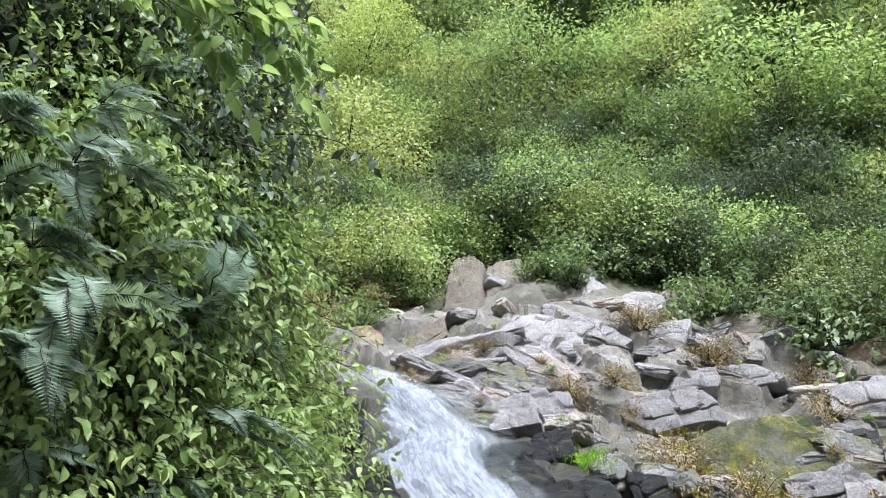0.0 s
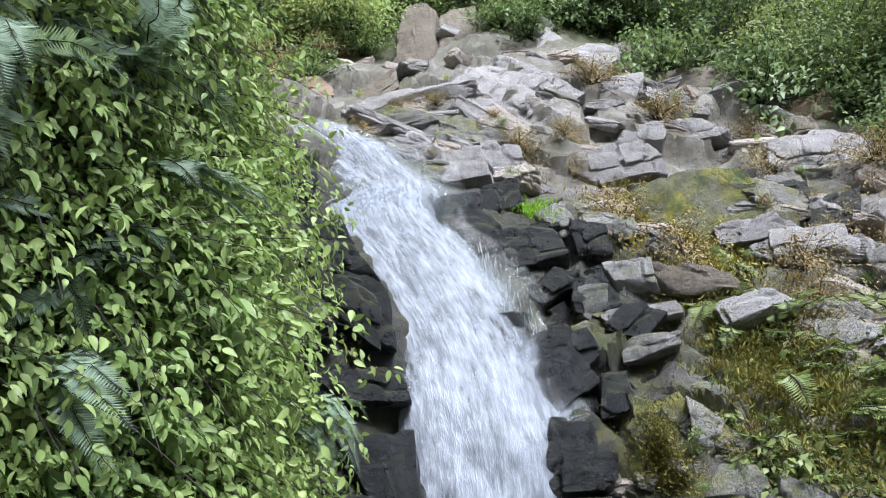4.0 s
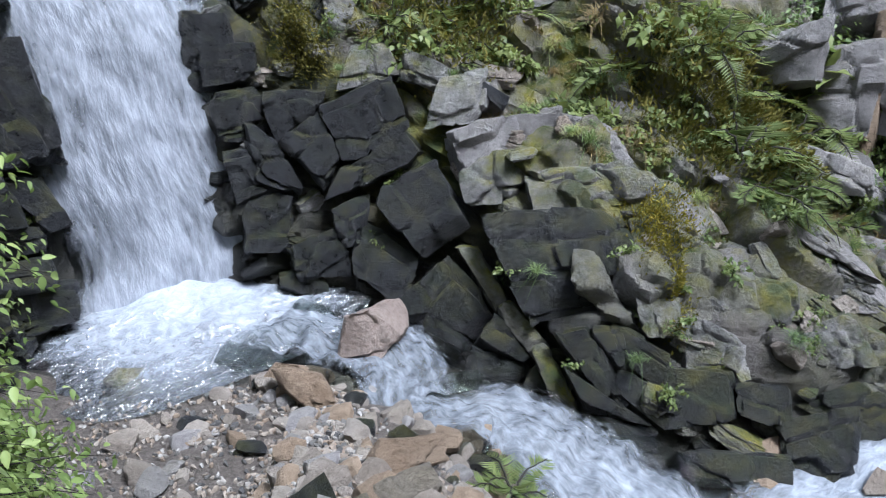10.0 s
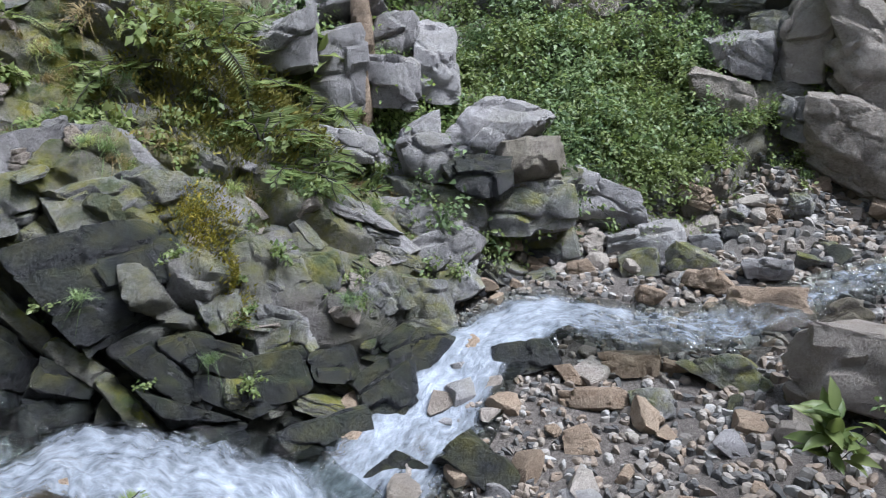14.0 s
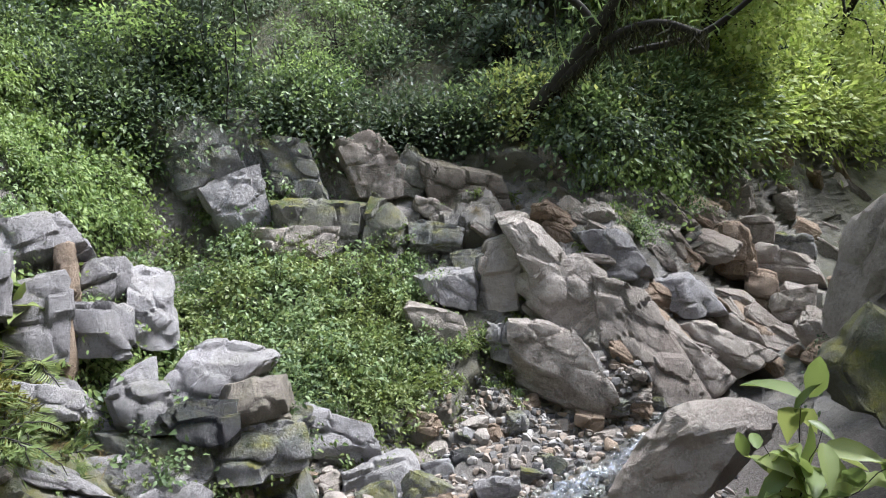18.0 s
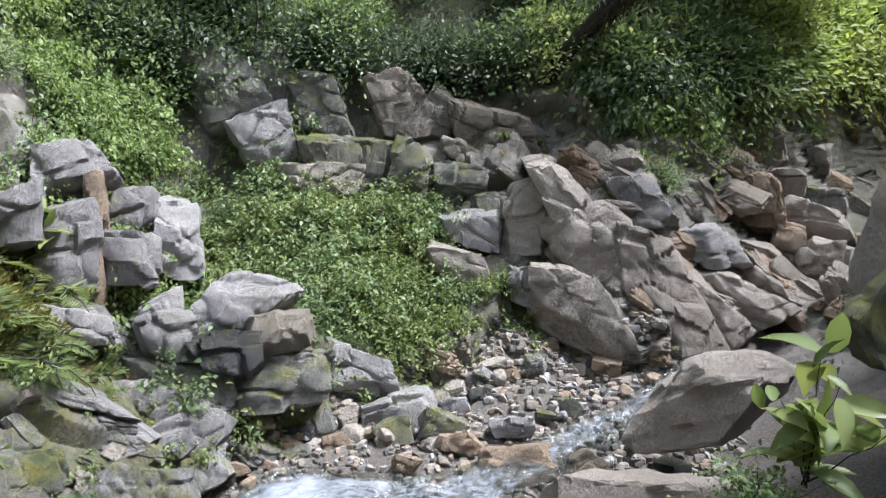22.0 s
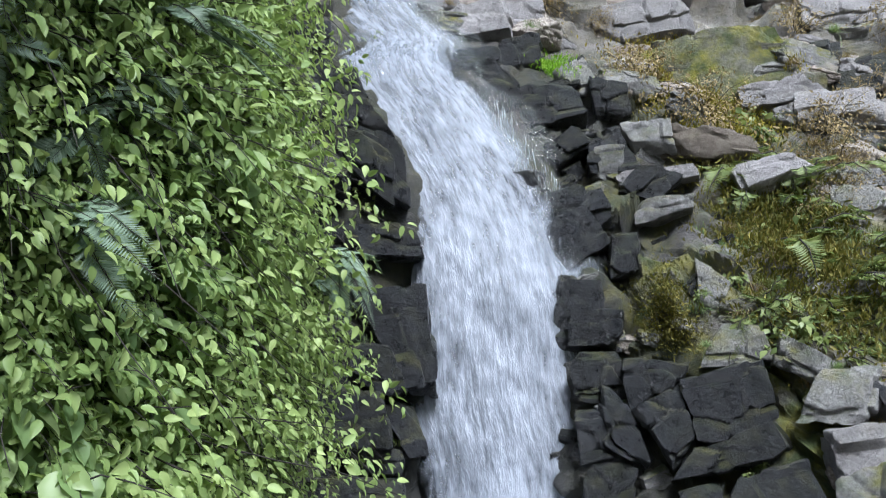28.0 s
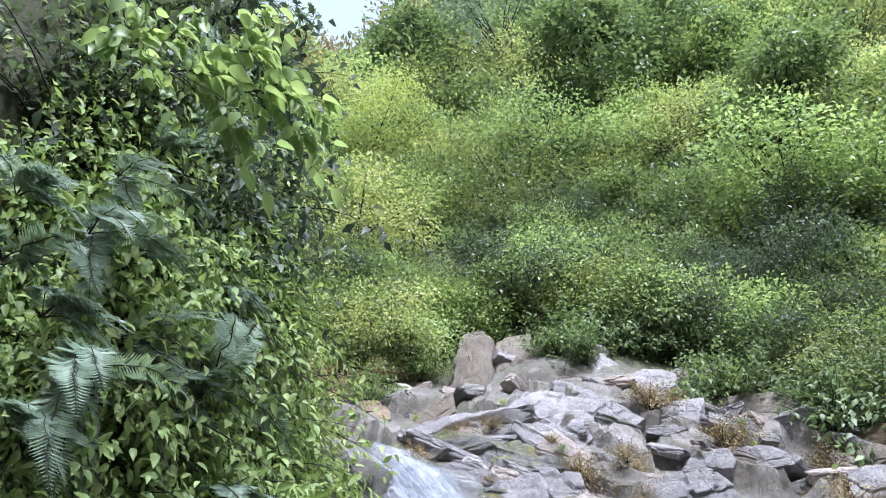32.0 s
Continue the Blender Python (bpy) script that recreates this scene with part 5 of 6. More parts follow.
tan_stone = partial(rock, "stone", label="tan orange-stained stone in the creek bed", group=S_, shapes=ROUND_SHAPES, material=ROCK_WARM)
tan_stone((1.07, 2.61, 0.47), (0.50, 0.26, 0.24), (-42, -17, -8), seed=1)
tan_stone((3.40, 2.41, -0.68), (0.43, 0.30, 0.28), (-40, 8, -61), seed=2)
tan_stone((6.21, 0.56, -0.39), (0.41, 0.28, 0.26), (-27, 9, -89), seed=3)
tan_stone((5.83, 1.00, -0.42), (0.30, 0.22, 0.20), (-29, -0, -80), seed=4)
tan_stone((4.86, 0.61, -0.43), (0.26, 0.19, 0.17), (-33, -0, -83), seed=5)
tan_stone((1.10, 4.43, -0.07), (0.59, 0.26, 0.24), (-35, 21, -28), seed=6)
dark_stone = partial(rock, "stone", label="dark wet stone in the creek bed", group=S_, shapes=ROUND_SHAPES, material=ROCK_DARK)
dark_stone((1.32, 3.09, 0.20), (0.28, 0.17, 0.16), (-38, 8, -29), seed=7)
dark_stone((2.88, 3.75, -0.41), (0.42, 0.27, 0.25), (-36, 16, -49), seed=8)
dark_stone((5.02, 1.49, -0.44), (0.23, 0.11, 0.10), (-32, -0, -74), seed=9)
grey_stone = partial(rock, "stone", label="pale grey stone in the creek bed", group=S_, shapes=ROUND_SHAPES, material=ROCK_GREY)
grey_stone((6.43, 0.79, -0.41), (0.53, 0.41, 0.37), (-27, 9, -87), seed=10)
grey_stone((6.86, -0.15, -0.33), (0.33, 0.21, 0.19), (-25, -0, -91), seed=11)
grey_stone((7.19, -0.25, -0.32), (0.29, 0.19, 0.17), (-23, -0, -92), seed=12)
grey_stone((0.12, 5.09, -0.06), (0.38, 0.19, 0.17), (-29, -4, 1), seed=13)

# ---- plants ----
OVATE = (np.array([(0, 0, 0), (0.25, 0, -0.02), (0.62, 0, -0.06), (1, 0, -0.2), (0.07, 0.26, 0.04), (0.3, 0.5, 0.08), (0.58, 0.44, 0.03), (0.82, 0.22, -0.06),
                  (0.07, -0.26, 0.04), (0.3, -0.5, 0.08), (0.58, -0.44, 0.03), (0.82, -0.22, -0.06)]),
         np.array([(0, 1, 4), (1, 5, 4), (1, 2, 5), (2, 6, 5), (2, 7, 6), (2, 3, 7), (0, 8, 1), (1, 8, 9), (1, 9, 2), (2, 9, 10), (2, 10, 11), (2, 11, 3)]))
LANCE = (np.array([(0, 0, 0), (0.35, 0, 0.04), (1, 0, -0.2), (0.4, 0.5, 0.08), (0.4, -0.5, 0.08)]), np.array([(0, 1, 3), (1, 2, 3), (0, 4, 1), (1, 4, 2)]))
CHIP = (np.array([(0, 0, 0), (0.45, 0.5, 0.05), (1, 0, -0.08), (0.45, -0.5, 0.05)]), np.array([(0, 2, 1), (0, 3, 2)]))


def leaves(base, axis, normal, length, ratio, template):
    """Arrays of leaves: verts and triangles."""
    axis = unit(axis)
    side = unit(np.cross(normal, axis))
    up = np.cross(axis, side)
    tv, tf = template
    L = np.asarray(length)[:, None, None]
    v = base[:, None] + L * (tv[None, :, 0:1] * axis[:, None] + tv[None, :, 1:2] * ratio * side[:, None] + tv[None, :, 2:3] * up[:, None])
    f = tf[None] + (np.arange(len(base)) * len(tv))[:, None, None]
    return v.reshape(-1, 3), f.reshape(-1, 3)


def tubes(paths, r0, r1, sides=4):
    """Tapered stems along paths, each (n, 3)."""
    V, F, at = [], [], 0
    for p in paths:
        p = np.asarray(p, float)
        d = unit(np.gradient(p, axis=0))
        a = unit(np.cross(d, (0.31, 0.2, 0.93)))
        b = np.cross(d, a)
        n = len(p)
        r = np.linspace(r0, r1, n)[:, None, None]
        ang = np.linspace(0, 2 * np.pi, sides, endpoint=False)[None, :, None]
        V.append((p[:, None] + r * (np.cos(ang) * a[:, None] + np.sin(ang) * b[:, None])).reshape(-1, 3))
        i = np.arange(n - 1)[:, None] * sides
        j = np.arange(sides)[None]
        q = np.stack([i + j, i + (j + 1) % sides, i + sides + (j + 1) % sides, i + sides + j], -1).reshape(-1, 4)
        F.append(np.concatenate([q[:, [0, 1, 2]], q[:, [0, 2, 3]]]) + at)
        at += n * sides
    return np.concatenate(V), np.concatenate(F)


def thing(name, label, category, group=""):
    return tagged(new(name), label, category, group)


def part_of(owner, name, vf, material):
    ob = mesh_object(name, vf[0], vf[1], material)
    ob.parent = owner
    return tagged(ob, kind="stuff" if name in ("foliage", "branchwork", "hanging_moss", "crown") else "")


OUT = (0, 0.8, 0.25)


def twigs(r, n, start, direction, spread, length, droop, steps=7):
    """n drooping twigs: array (n, steps, 3)."""
    d = unit(np.asarray(direction) + r.normal(0, spread, (n, 3)))
    L = length * r.uniform(0.55, 1.1, n)
    t = np.linspace(0, 1, steps)
    p = np.asarray(start) + d[:, None] * (L[:, None] * t)[:, :, None]
    p[:, :, 2] -= droop * L[:, None] * t[None] ** 2
    p += np.cumsum(r.normal(0, 0.03 * length, p.shape), axis=1) * 0.5
    return p


def leafy_twigs(r, tw, per, size, ratio, template, hang=0.3, jitter=0.04, face=(0, 0, 1.0)):
    n, steps, _ = tw.shape
    k = r.integers(0, n, n * per)
    t = r.uniform(0.2, 1.0, n * per) * (steps - 1)
    i = np.minimum(t.astype(int), steps - 2)
    f = (t - i)[:, None]
    base = tw[k, i] * (1 - f) + tw[k, i + 1] * f + r.normal(0, jitter, (n * per, 3))
    along = unit(tw[k, i + 1] - tw[k, i])
    axis = unit(along * 0.5 + r.normal(0, 0.55, along.shape)) + np.array((0, 0, -hang))
    normal = np.array(face) + r.normal(0, 0.45, along.shape) + 0.4 * along
    return leaves(base, axis, normal, size * r.uniform(0.55, 1.25, n * per), ratio, template)


def shrub(name, seed, n, per, length, size, ratio, material, direction=(0, 0, 1), spread=0.6, droop=0.5, template=OVATE, label="", hang=0.3, category="shrub"):
    r = np.random.default_rng(seed)
    tw = twigs(r, n, (0, 0, 0), direction, spread, length, droop)
    ob = thing(name, label, category)
    part_of(ob, "branchwork", tubes(tw[: min(n, 40)], 0.0015 + 0.007 * length * min(length, 1), 0.001, 3), BARK)
    part_of(ob, "foliage", leafy_twigs(r, tw, per, size, ratio, template, hang, 0.05 * length, (0, 0.85, 0.6) if direction == OUT else (0, 0, 1.0)), material)
    return ob


def fern(name, seed, fronds, length, material, label, direction=(0, 0, 1), spread=0.9, droop=0.75, pairs=34):
    r = np.random.default_rng(seed)
    tw = twigs(r, fronds, (0, 0, 0), direction, spread, length, droop, 12)
    t = np.tile(np.linspace(0.12, 1.0, pairs), fronds)
    k = np.repeat(np.arange(fronds), pairs)
    x = t * 11
    i = np.minimum(x.astype(int), 10)
    f = (x - i)[:, None]
    base = tw[k, i] * (1 - f) + tw[k, i + 1] * f
    along = unit(tw[k, i + 1] - tw[k, i])
    side = unit(np.cross(along, (0, 0, 1)) + 1e-6)
    ln = length * 0.22 * np.sin(np.pi * np.clip(t, 0.05, 0.98)) ** 0.7 * (1.1 - 0.5 * t) + 0.01
    V, F = [], []
    for sgn in (1, -1):
        v, fc = leaves(base, sgn * side + 0.45 * along + (0, 0, -0.25), np.cross(sgn * side, along) * -sgn + (0, 0, 0.6), ln, 0.11, LANCE)
        F.append(fc + sum(len(q) for q in V))
        V.append(v)
    ob = thing(name, label, "fern")
    part_of(ob, "branchwork", tubes(tw, 0.006, 0.002, 3), BARK)
    part_of(ob, "foliage", (np.concatenate(V), np.concatenate(F)), material)
    return ob


def tuft(name, seed, n, length, material, label, width=0.05, spread=0.5, droop=0.5, category="grass"):
    r = np.random.default_rng(seed)
    tw = twigs(r, n, (0, 0, 0), (0, 0, 1), spread, length, droop, 5)
    tw += r.normal(0, 0.12 * length, (n, 1, 3)) * (1, 1, 0)
    side = unit(np.cross(tw[:, -1] - tw[:, 0], (0, 0, 1)) + 1e-6)[:, None]
    w = (width * length * np.array([0.7, 1, 0.9, 0.6, 0.06]))[None, :, None]
    v = np.concatenate([tw - side * w / 2, tw + side * w / 2], 1)
    q = np.array([(i, i + 1, i + 6, i + 5) for i in range(4)])
    tri = np.concatenate([q[:, [0, 1, 2]], q[:, [0, 2, 3]]])
    f = tri[None] + (np.arange(n) * 10)[:, None, None]
    ob = thing(name, label, category)
    part_of(ob, "foliage", (v.reshape(-1, 3), f.reshape(-1, 3)), material)
    return ob


def tree(name, seed, height, crown, leaf, material, label, clusters=46, per=60, ratio=0.5, lean=0.0, template=CHIP):
    r = np.random.default_rng(seed)
    top = np.array((lean * height, 0, height * 0.62))
    t = np.linspace(0, 1, 8)[:, None]
    trunk = t * top + np.cumsum(r.normal(0, 0.02 * height, (8, 3)), 0) * (1, 1, 0.2)
    c = unit(r.normal(size=(clusters, 3)))
    c = c * r.uniform(0.35, 1.0, (clusters, 1)) ** 0.5 * np.array(crown) + trunk[-1] + (0, 0, height * 0.12)
    c[:, 2] += 0.15 * height * (fbm(c / crown[0] + seed, 2, seed) - 0.5)
    limbs = [np.array([trunk[-1 - (k % 3)], (trunk[-1] + c[k]) / 2 + (0, 0, -0.05 * height), c[k]]) for k in range(min(18, clusters))]
    rad = crown[0] * 0.42
    k = r.integers(0, clusters, clusters * per)
    off = unit(r.normal(size=(len(k), 3))) * rad * r.uniform(0.3, 1.0, (len(k), 1)) * (1, 1, 0.6)
    axis = unit(off) + r.normal(0, 0.4, off.shape) + (0, 0, -0.25)
    ob = thing(name, label, "tree")
    part_of(ob, "trunk", tubes([trunk], 0.02 * height, 0.01 * height, 7), BARK)
    part_of(ob, "branchwork", tubes(limbs, 0.006 * height, 0.002 * height, 4), BARK)
    part_of(ob, "crown", leaves(c[k] + off, axis, unit(off) + (0, 0, 0.6), leaf * r.uniform(0.6, 1.3, len(k)), ratio, template), material)
    return ob


def normal_at(az, v):
    i = np.clip(np.searchsorted(AZ_S, az), 0, len(AZ_S) - 1)
    j = np.clip(np.searchsorted(V_SAMPLES, v), 0, len(V_SAMPLES) - 1)
    return NRM.reshape(*AG.shape, 3)[i, j]


USED = set()


def plant_out(kinds, az, v, scale, group, sink=0.03, wall=False, seed=0, tilt=12):
    """Sets copies of the kinds on the ground at azimuths az and knots v; wall: they face out from the slope."""
    r = np.random.default_rng(seed)
    P, N = surface(az, v), normal_at(az, v)
    for n in range(len(az)):
        k = kinds[r.integers(len(kinds))]
        yaw = math.degrees(math.atan2(-N[n, 0], N[n, 1])) + r.normal(0, 15) if wall else r.uniform(0, 360)
        s = scale * r.uniform(0.7, 1.3)
        at = P[n] - N[n] * sink
        m = pose(*at, r.normal(0, tilt), r.normal(0, tilt), yaw) @ Matrix.Scale(s, 4)
        if k.name in USED:
            k = copy_thing(k, m)
        else:
            USED.add(k.name)
            k.matrix_basis = m
        tagged(k, group=group)


def plant_at(kind, at, scale=1.0, turn=0.0, tilt=0.0):
    m = pose(*at, tilt, 0, turn) @ Matrix.Scale(scale, 4)
    if kind.name in USED:
        return copy_thing(kind, m)
    USED.add(kind.name)
    kind.matrix_basis = m
    return kind


def spread_over(n, a0, a1, v0, v1, seed):
    r = np.random.default_rng(seed)
    return r.uniform(a0, a1, n), r.uniform(v0, v1, n)


BROAD = [shrub("broadleaf_shrub", 11 + k, 22, 30, 0.55, 0.08, 0.6, LEAF_BANK, OUT, 0.5, 0.55, OVATE, "broad-leaved shrub hanging from the bank", 0.7) for k in range(3)]
FINE = [shrub("feathery_shrub", 21 + k, 34, 44, 0.6, 0.036, 0.5, LEAF_CREEPER, OUT, 0.5, 0.45, OVATE, "feathery green creeper on the bank", 0.35) for k in range(3)]
FERN_BLUE = [fern("fern", 31 + k, 7, 0.75, LEAF_FERN, "large drooping blue-green fern", OUT, 0.6, 0.9, 46) for k in range(2)]
FERN_SMALL = [fern("fern", 35 + k, 8, 0.42, LEAF_FRESH, "small bright green fern on mossy rock", (0, 0.3, 1), 0.8, 0.7, 28) for k in range(2)]
BUSH = [shrub("green_bush", 41 + k, 36, 30, 0.7, 0.06, 0.5, LEAF_MID, (0, 0, 1), 0.6, 0.3, LANCE, "leafy green bush on the slope", 0.3) for k in range(3)]
BUSH_DARK = [shrub("dark_bush", 46 + k, 44, 34, 0.9, 0.066, 0.45, LEAF_DARK, (0, 0, 1), 0.7, 0.5, LANCE, "dark bush at the forest edge, shade in its leaf colour", 0.4) for k in range(3)]
HERB = [shrub("small_herb", 51 + k, 12, 10, 0.22, 0.045, 0.6, LEAF_FRESH, (0, 0, 1), 0.7, 0.5, LANCE, "small green herb on the rock", 0.3, "plant") for k in range(3)]
GRASS = [tuft("grass_tuft", 61 + k, 130, 0.26, (LEAF_MID, LEAF_LIGHT, LEAF_DRY)[k], ("green grass tuft on mossy rock", "yellow-green grass tuft on mossy rock", "dry brown grass tuft")[k], 0.018, 0.45, 0.6) for k in range(3)]
DRY = [shrub("dry_shrub", 66 + k, 70, 26, 0.42, 0.026, 0.4, LEAF_DRY, (0, 0, 1), 0.7, 0.4, LANCE, "dry brown shrub on the rocks") for k in range(2)]
WEED = [shrub("broadleaf_weed", 71 + k, 5, 10, 0.5, 0.17, 0.42, LEAF_FRESH, (0, 0, 1), 0.25, 0.15, OVATE, "tall weed with long fresh green leaves", 0.25, "plant") for k in range(2)]

spray("spray", 1500, 9, "fine white spray flying off the falls")

# the bank beside the falls
LB = "plants of the near bank"
az, v = spread_over(48, -30, -15.5, 2.5, 3.9, 1)
plant_out(BROAD, az, v, 0.68, LB, wall=True, seed=1)
az, v = spread_over(90, -34, -15, 3.7, 6.0, 7)
az = np.minimum(az, -13 - 2.2 * (v - 3.7))
keep = (v < 4.7) | (az > -20)
az, v = az[keep], v[keep]
plant_out(BROAD, az, v, 0.75, LB, wall=True, seed=7)
BIG_LEAF = [shrub("broadleaf_shrub", 16 + k, 9, 12, 0.5, 0.13, 0.58, LEAF_BANK, OUT, 0.5, 0.7, OVATE, "shrub of long drooping pale green leaves", 1.0) for k in range(2)]
az, v = spread_over(34, -31, -20, 2.5, 4.4, 8)
plant_out(BIG_LEAF, az, v, 0.95, LB, wall=True, seed=8, sink=-0.14)
az, v = spread_over(80, -18, -14.2, 2.7, 5.2, 2)
plant_out(FINE, np.minimum(az, -14 - 1.0 * np.maximum(v - 3.8, 0)), v, 1.0, LB, wall=True, seed=2)
az, v = spread_over(170, -34, -14.5, 2.3, 5.6, 3)
plant_out(FINE, az, v, 1.1, LB, wall=True, seed=3)
az, v = spread_over(26, -36, -23.5, 3.7, 5.4, 4)
plant_out(FERN_BLUE, az, v, 0.55, LB, wall=True, seed=4, sink=-0.42, tilt=25)
az, v = spread_over(5, -13, -11.2, 2.9, 3.6, 5)
plant_out(FERN_BLUE, az, v, 0.8, LB, wall=True, seed=5)
az, v = spread_over(40, -34, -13, 5.0, 6.9, 6)
plant_out(BUSH_DARK, np.minimum(az, -21), v, 1.0, LB, wall=True, seed=6)

# mossy slope beside the falls
MS = "plants of the mossy slope"
az, v = spread_over(110, 22, 58, 4.9, 6.3, 11)
plant_out(FERN_SMALL + HERB, az, v, 1.25, MS, seed=11)
az, v = spread_over(190, 20, 60, 4.7, 6.4, 12)
plant_out(GRASS, az, v, 1.0, MS, seed=12)
az, v = spread_over(40, 30, 62, 3.6, 5.0, 13)
plant_out(HERB + GRASS[:2], az, v, 0.6, MS, seed=13)
az, v = spread_over(22, 8, 36, 5.8, 7.4, 14)
plant_out(DRY + GRASS[1:], az, v, 1.3, MS, seed=14)
az, v = spread_over(26, -8, -3, 3.2, 5.8, 15)
plant_out(HERB + GRASS[:1], az, v, 0.8, MS, seed=15)

# bushes below the cliff
BS = "bushes above the creek"
TRAILER = [shrub("trailing_bush", 151 + k, 34, 30, 0.75, 0.055, 0.5, LEAF_CREEPER, OUT, 0.6, 0.6, OVATE, "trailing green creeper hanging over the rock", 0.5) for k in range(2)]
az, v = spread_over(50, 52, 61, 7.5, 8.3, 24)
plant_out(TRAILER, az, v, 1.1, BS, wall=True, seed=24)
BUSH_FRESH = [shrub("fresh_bush", 141 + k, 32, 26, 0.6, 0.05, 0.55, LEAF_FRESH, (0, 0, 1), 0.75, 0.4, OVATE, "light green leafy bush on the slope", 0.4) for k in range(2)]
r = np.random.default_rng(21)
az, v = r.normal(74.5, 5.8, 150), r.normal(5.0, 0.65, 150)
plant_out(BUSH[1:] + BUSH_FRESH * 2, az, v, 0.95, BS, seed=21, tilt=25)
az, v = spread_over(90, 64, 92, 3.5, 5.7, 25)
plant_out(HERB + GRASS[:2] + BUSH_FRESH[:1], az, v, 0.8, BS, seed=25)
az, v = spread_over(24, 43, 57, 7.0, 8.2, 26)
plant_out(BUSH + BUSH_FRESH, az, v, 1.1, BS, seed=26)
az, v = spread_over(70, 53, 60.5, 6.3, 7.9, 22)
plant_out(TRAILER + BUSH[:1], az, v, 0.85, BS, wall=True, seed=22)
az, v = spread_over(60, 84, 108, 5.2, 7.4, 23)
plant_out(HERB + GRASS + BUSH[:1], az, v, 0.8, BS, seed=23)

az, v = spread_over(95, 60.5, 74, 4.6, 7.3, 27)
plant_out(BUSH[:2] + BUSH_FRESH * 2, az, v, 1.1, BS, seed=27, tilt=20)

# forest edge over the cliff
FE = "forest edge above the cliff"
az, v = spread_over(120, 54, 106, 8.0, 8.4, 31)
plant_out(BUSH_DARK + BUSH_DARK + BUSH, az, v, 1.4, FE, wall=True, seed=31)
az, v = spread_over(44, 93, 103.5, 6.9, 7.8, 36)
plant_out(TRAILER + BUSH_DARK[:1], az, v, 1.1, FE, wall=True, seed=36)
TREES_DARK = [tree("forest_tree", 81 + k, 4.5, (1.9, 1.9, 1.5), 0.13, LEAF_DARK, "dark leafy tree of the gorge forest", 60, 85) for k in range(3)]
az, v = spread_over(26, 54, 86, 8.15, 8.7, 32)
plant_out(TREES_DARK, az, v, 1.0, FE, seed=32, sink=0.4)
# These trees look sunlit through their leaf colour.
TREES_LIGHT = [tree("bright_tree", 86 + k, 4.5, (1.7, 1.7, 2.2), 0.12, LEAF_SUN, "bright yellow-green tree, sunlight in its leaf colour", 60, 85) for k in range(3)]
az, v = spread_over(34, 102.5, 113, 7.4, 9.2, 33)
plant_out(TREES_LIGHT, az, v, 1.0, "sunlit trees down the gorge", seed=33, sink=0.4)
az, v = spread_over(12, 118, 128, 4.6, 6, 34)
plant_out(BUSH_DARK, az, v, 1.3, "shrubs over the boulder", wall=True, seed=34)
az, v = spread_over(26, 114, 124, 3.6, 5.6, 35)
plant_out(BUSH_DARK + BUSH, az, v, 0.9, "shrubs over the boulder", wall=True, seed=35)

# shrubs of the ridge and trees of the hill
CLEFT = 3.1
az, v = spread_over(60, 6, 40, 7.45, 8.2, 41)
keep = np.abs(az - CLEFT) > 4.5
plant_out(BUSH, az[keep], v[keep], 1.9, "shrubs behind the ridge", seed=41)
az, v = spread_over(30, -14, 6, 7.5, 8.2, 42)
keep = np.abs(az - CLEFT) > 4.5
plant_out(BUSH + DRY, az[keep], v[keep], 1.5, "shrubs behind the ridge", seed=42)
TREES_MID = [tree("hill_tree", 91 + k, 6.0, (1.9, 1.9, 2.7), 0.24, LEAF_MID, "green tree on the steep hillside", 70, 80) for k in range(3)]
az, v = spread_over(66, -12, 52, 8.1, 9.5, 43)
TREES_FRESH = [tree("light_tree", 96 + k, 5.0, (1.7, 1.7, 2.4), 0.12, (LEAF_LIGHT, LEAF_SUN)[k], "light green tree behind the leaning tree", 70, 110) for k in range(2)]
az2, v2 = spread_over(26, 86, 105, 7.9, 8.8, 44)
plant_out(TREES_FRESH, az2, v2, 0.9, FE, seed=44, sink=0.4)
plant_out(TREES_MID + TREES_FRESH + TREES_FRESH, az, v, 1.1, "trees on the hillside", seed=43, sink=0.4)


def thicket(name, n, a0, a1, v0, v1, material, size, seed, label, per=120, low=0.75):
    """Uncounted far foliage: lumps of leaves over a stretch of the slope, larger with distance."""
    r = np.random.default_rng(seed)
    az, v = r.uniform(a0, a1, n), v0 + (v1 - v0) * r.uniform(0, 1, n)
    P, N = surface(az, v), normal_at(az, v)
    reach = np.linalg.norm(P - EYE, axis=1)
    rad = 0.05 * reach * r.uniform(0.45, 1.0, n) ** 2 * 1.7
    k = np.repeat(np.arange(n), per)
    d = unit(r.normal(size=(n * per, 3)) + 0.8 * N[k] + (0, 0, 0.5))
    base = P[k] + d * (rad[k] * r.uniform(low, 1.0, n * per))[:, None] * (1, 1, 1.1)
    axis = d + r.normal(0, 0.5, d.shape) + (0, 0, -0.3)
    vf = leaves(base, axis, d + (0, 0, 0.7), size * reach[k] * r.uniform(0.6, 1.5, n * per), 0.5, CHIP)
    return tagged(mesh_object(name, *vf, material), label, "foliage", kind="stuff")


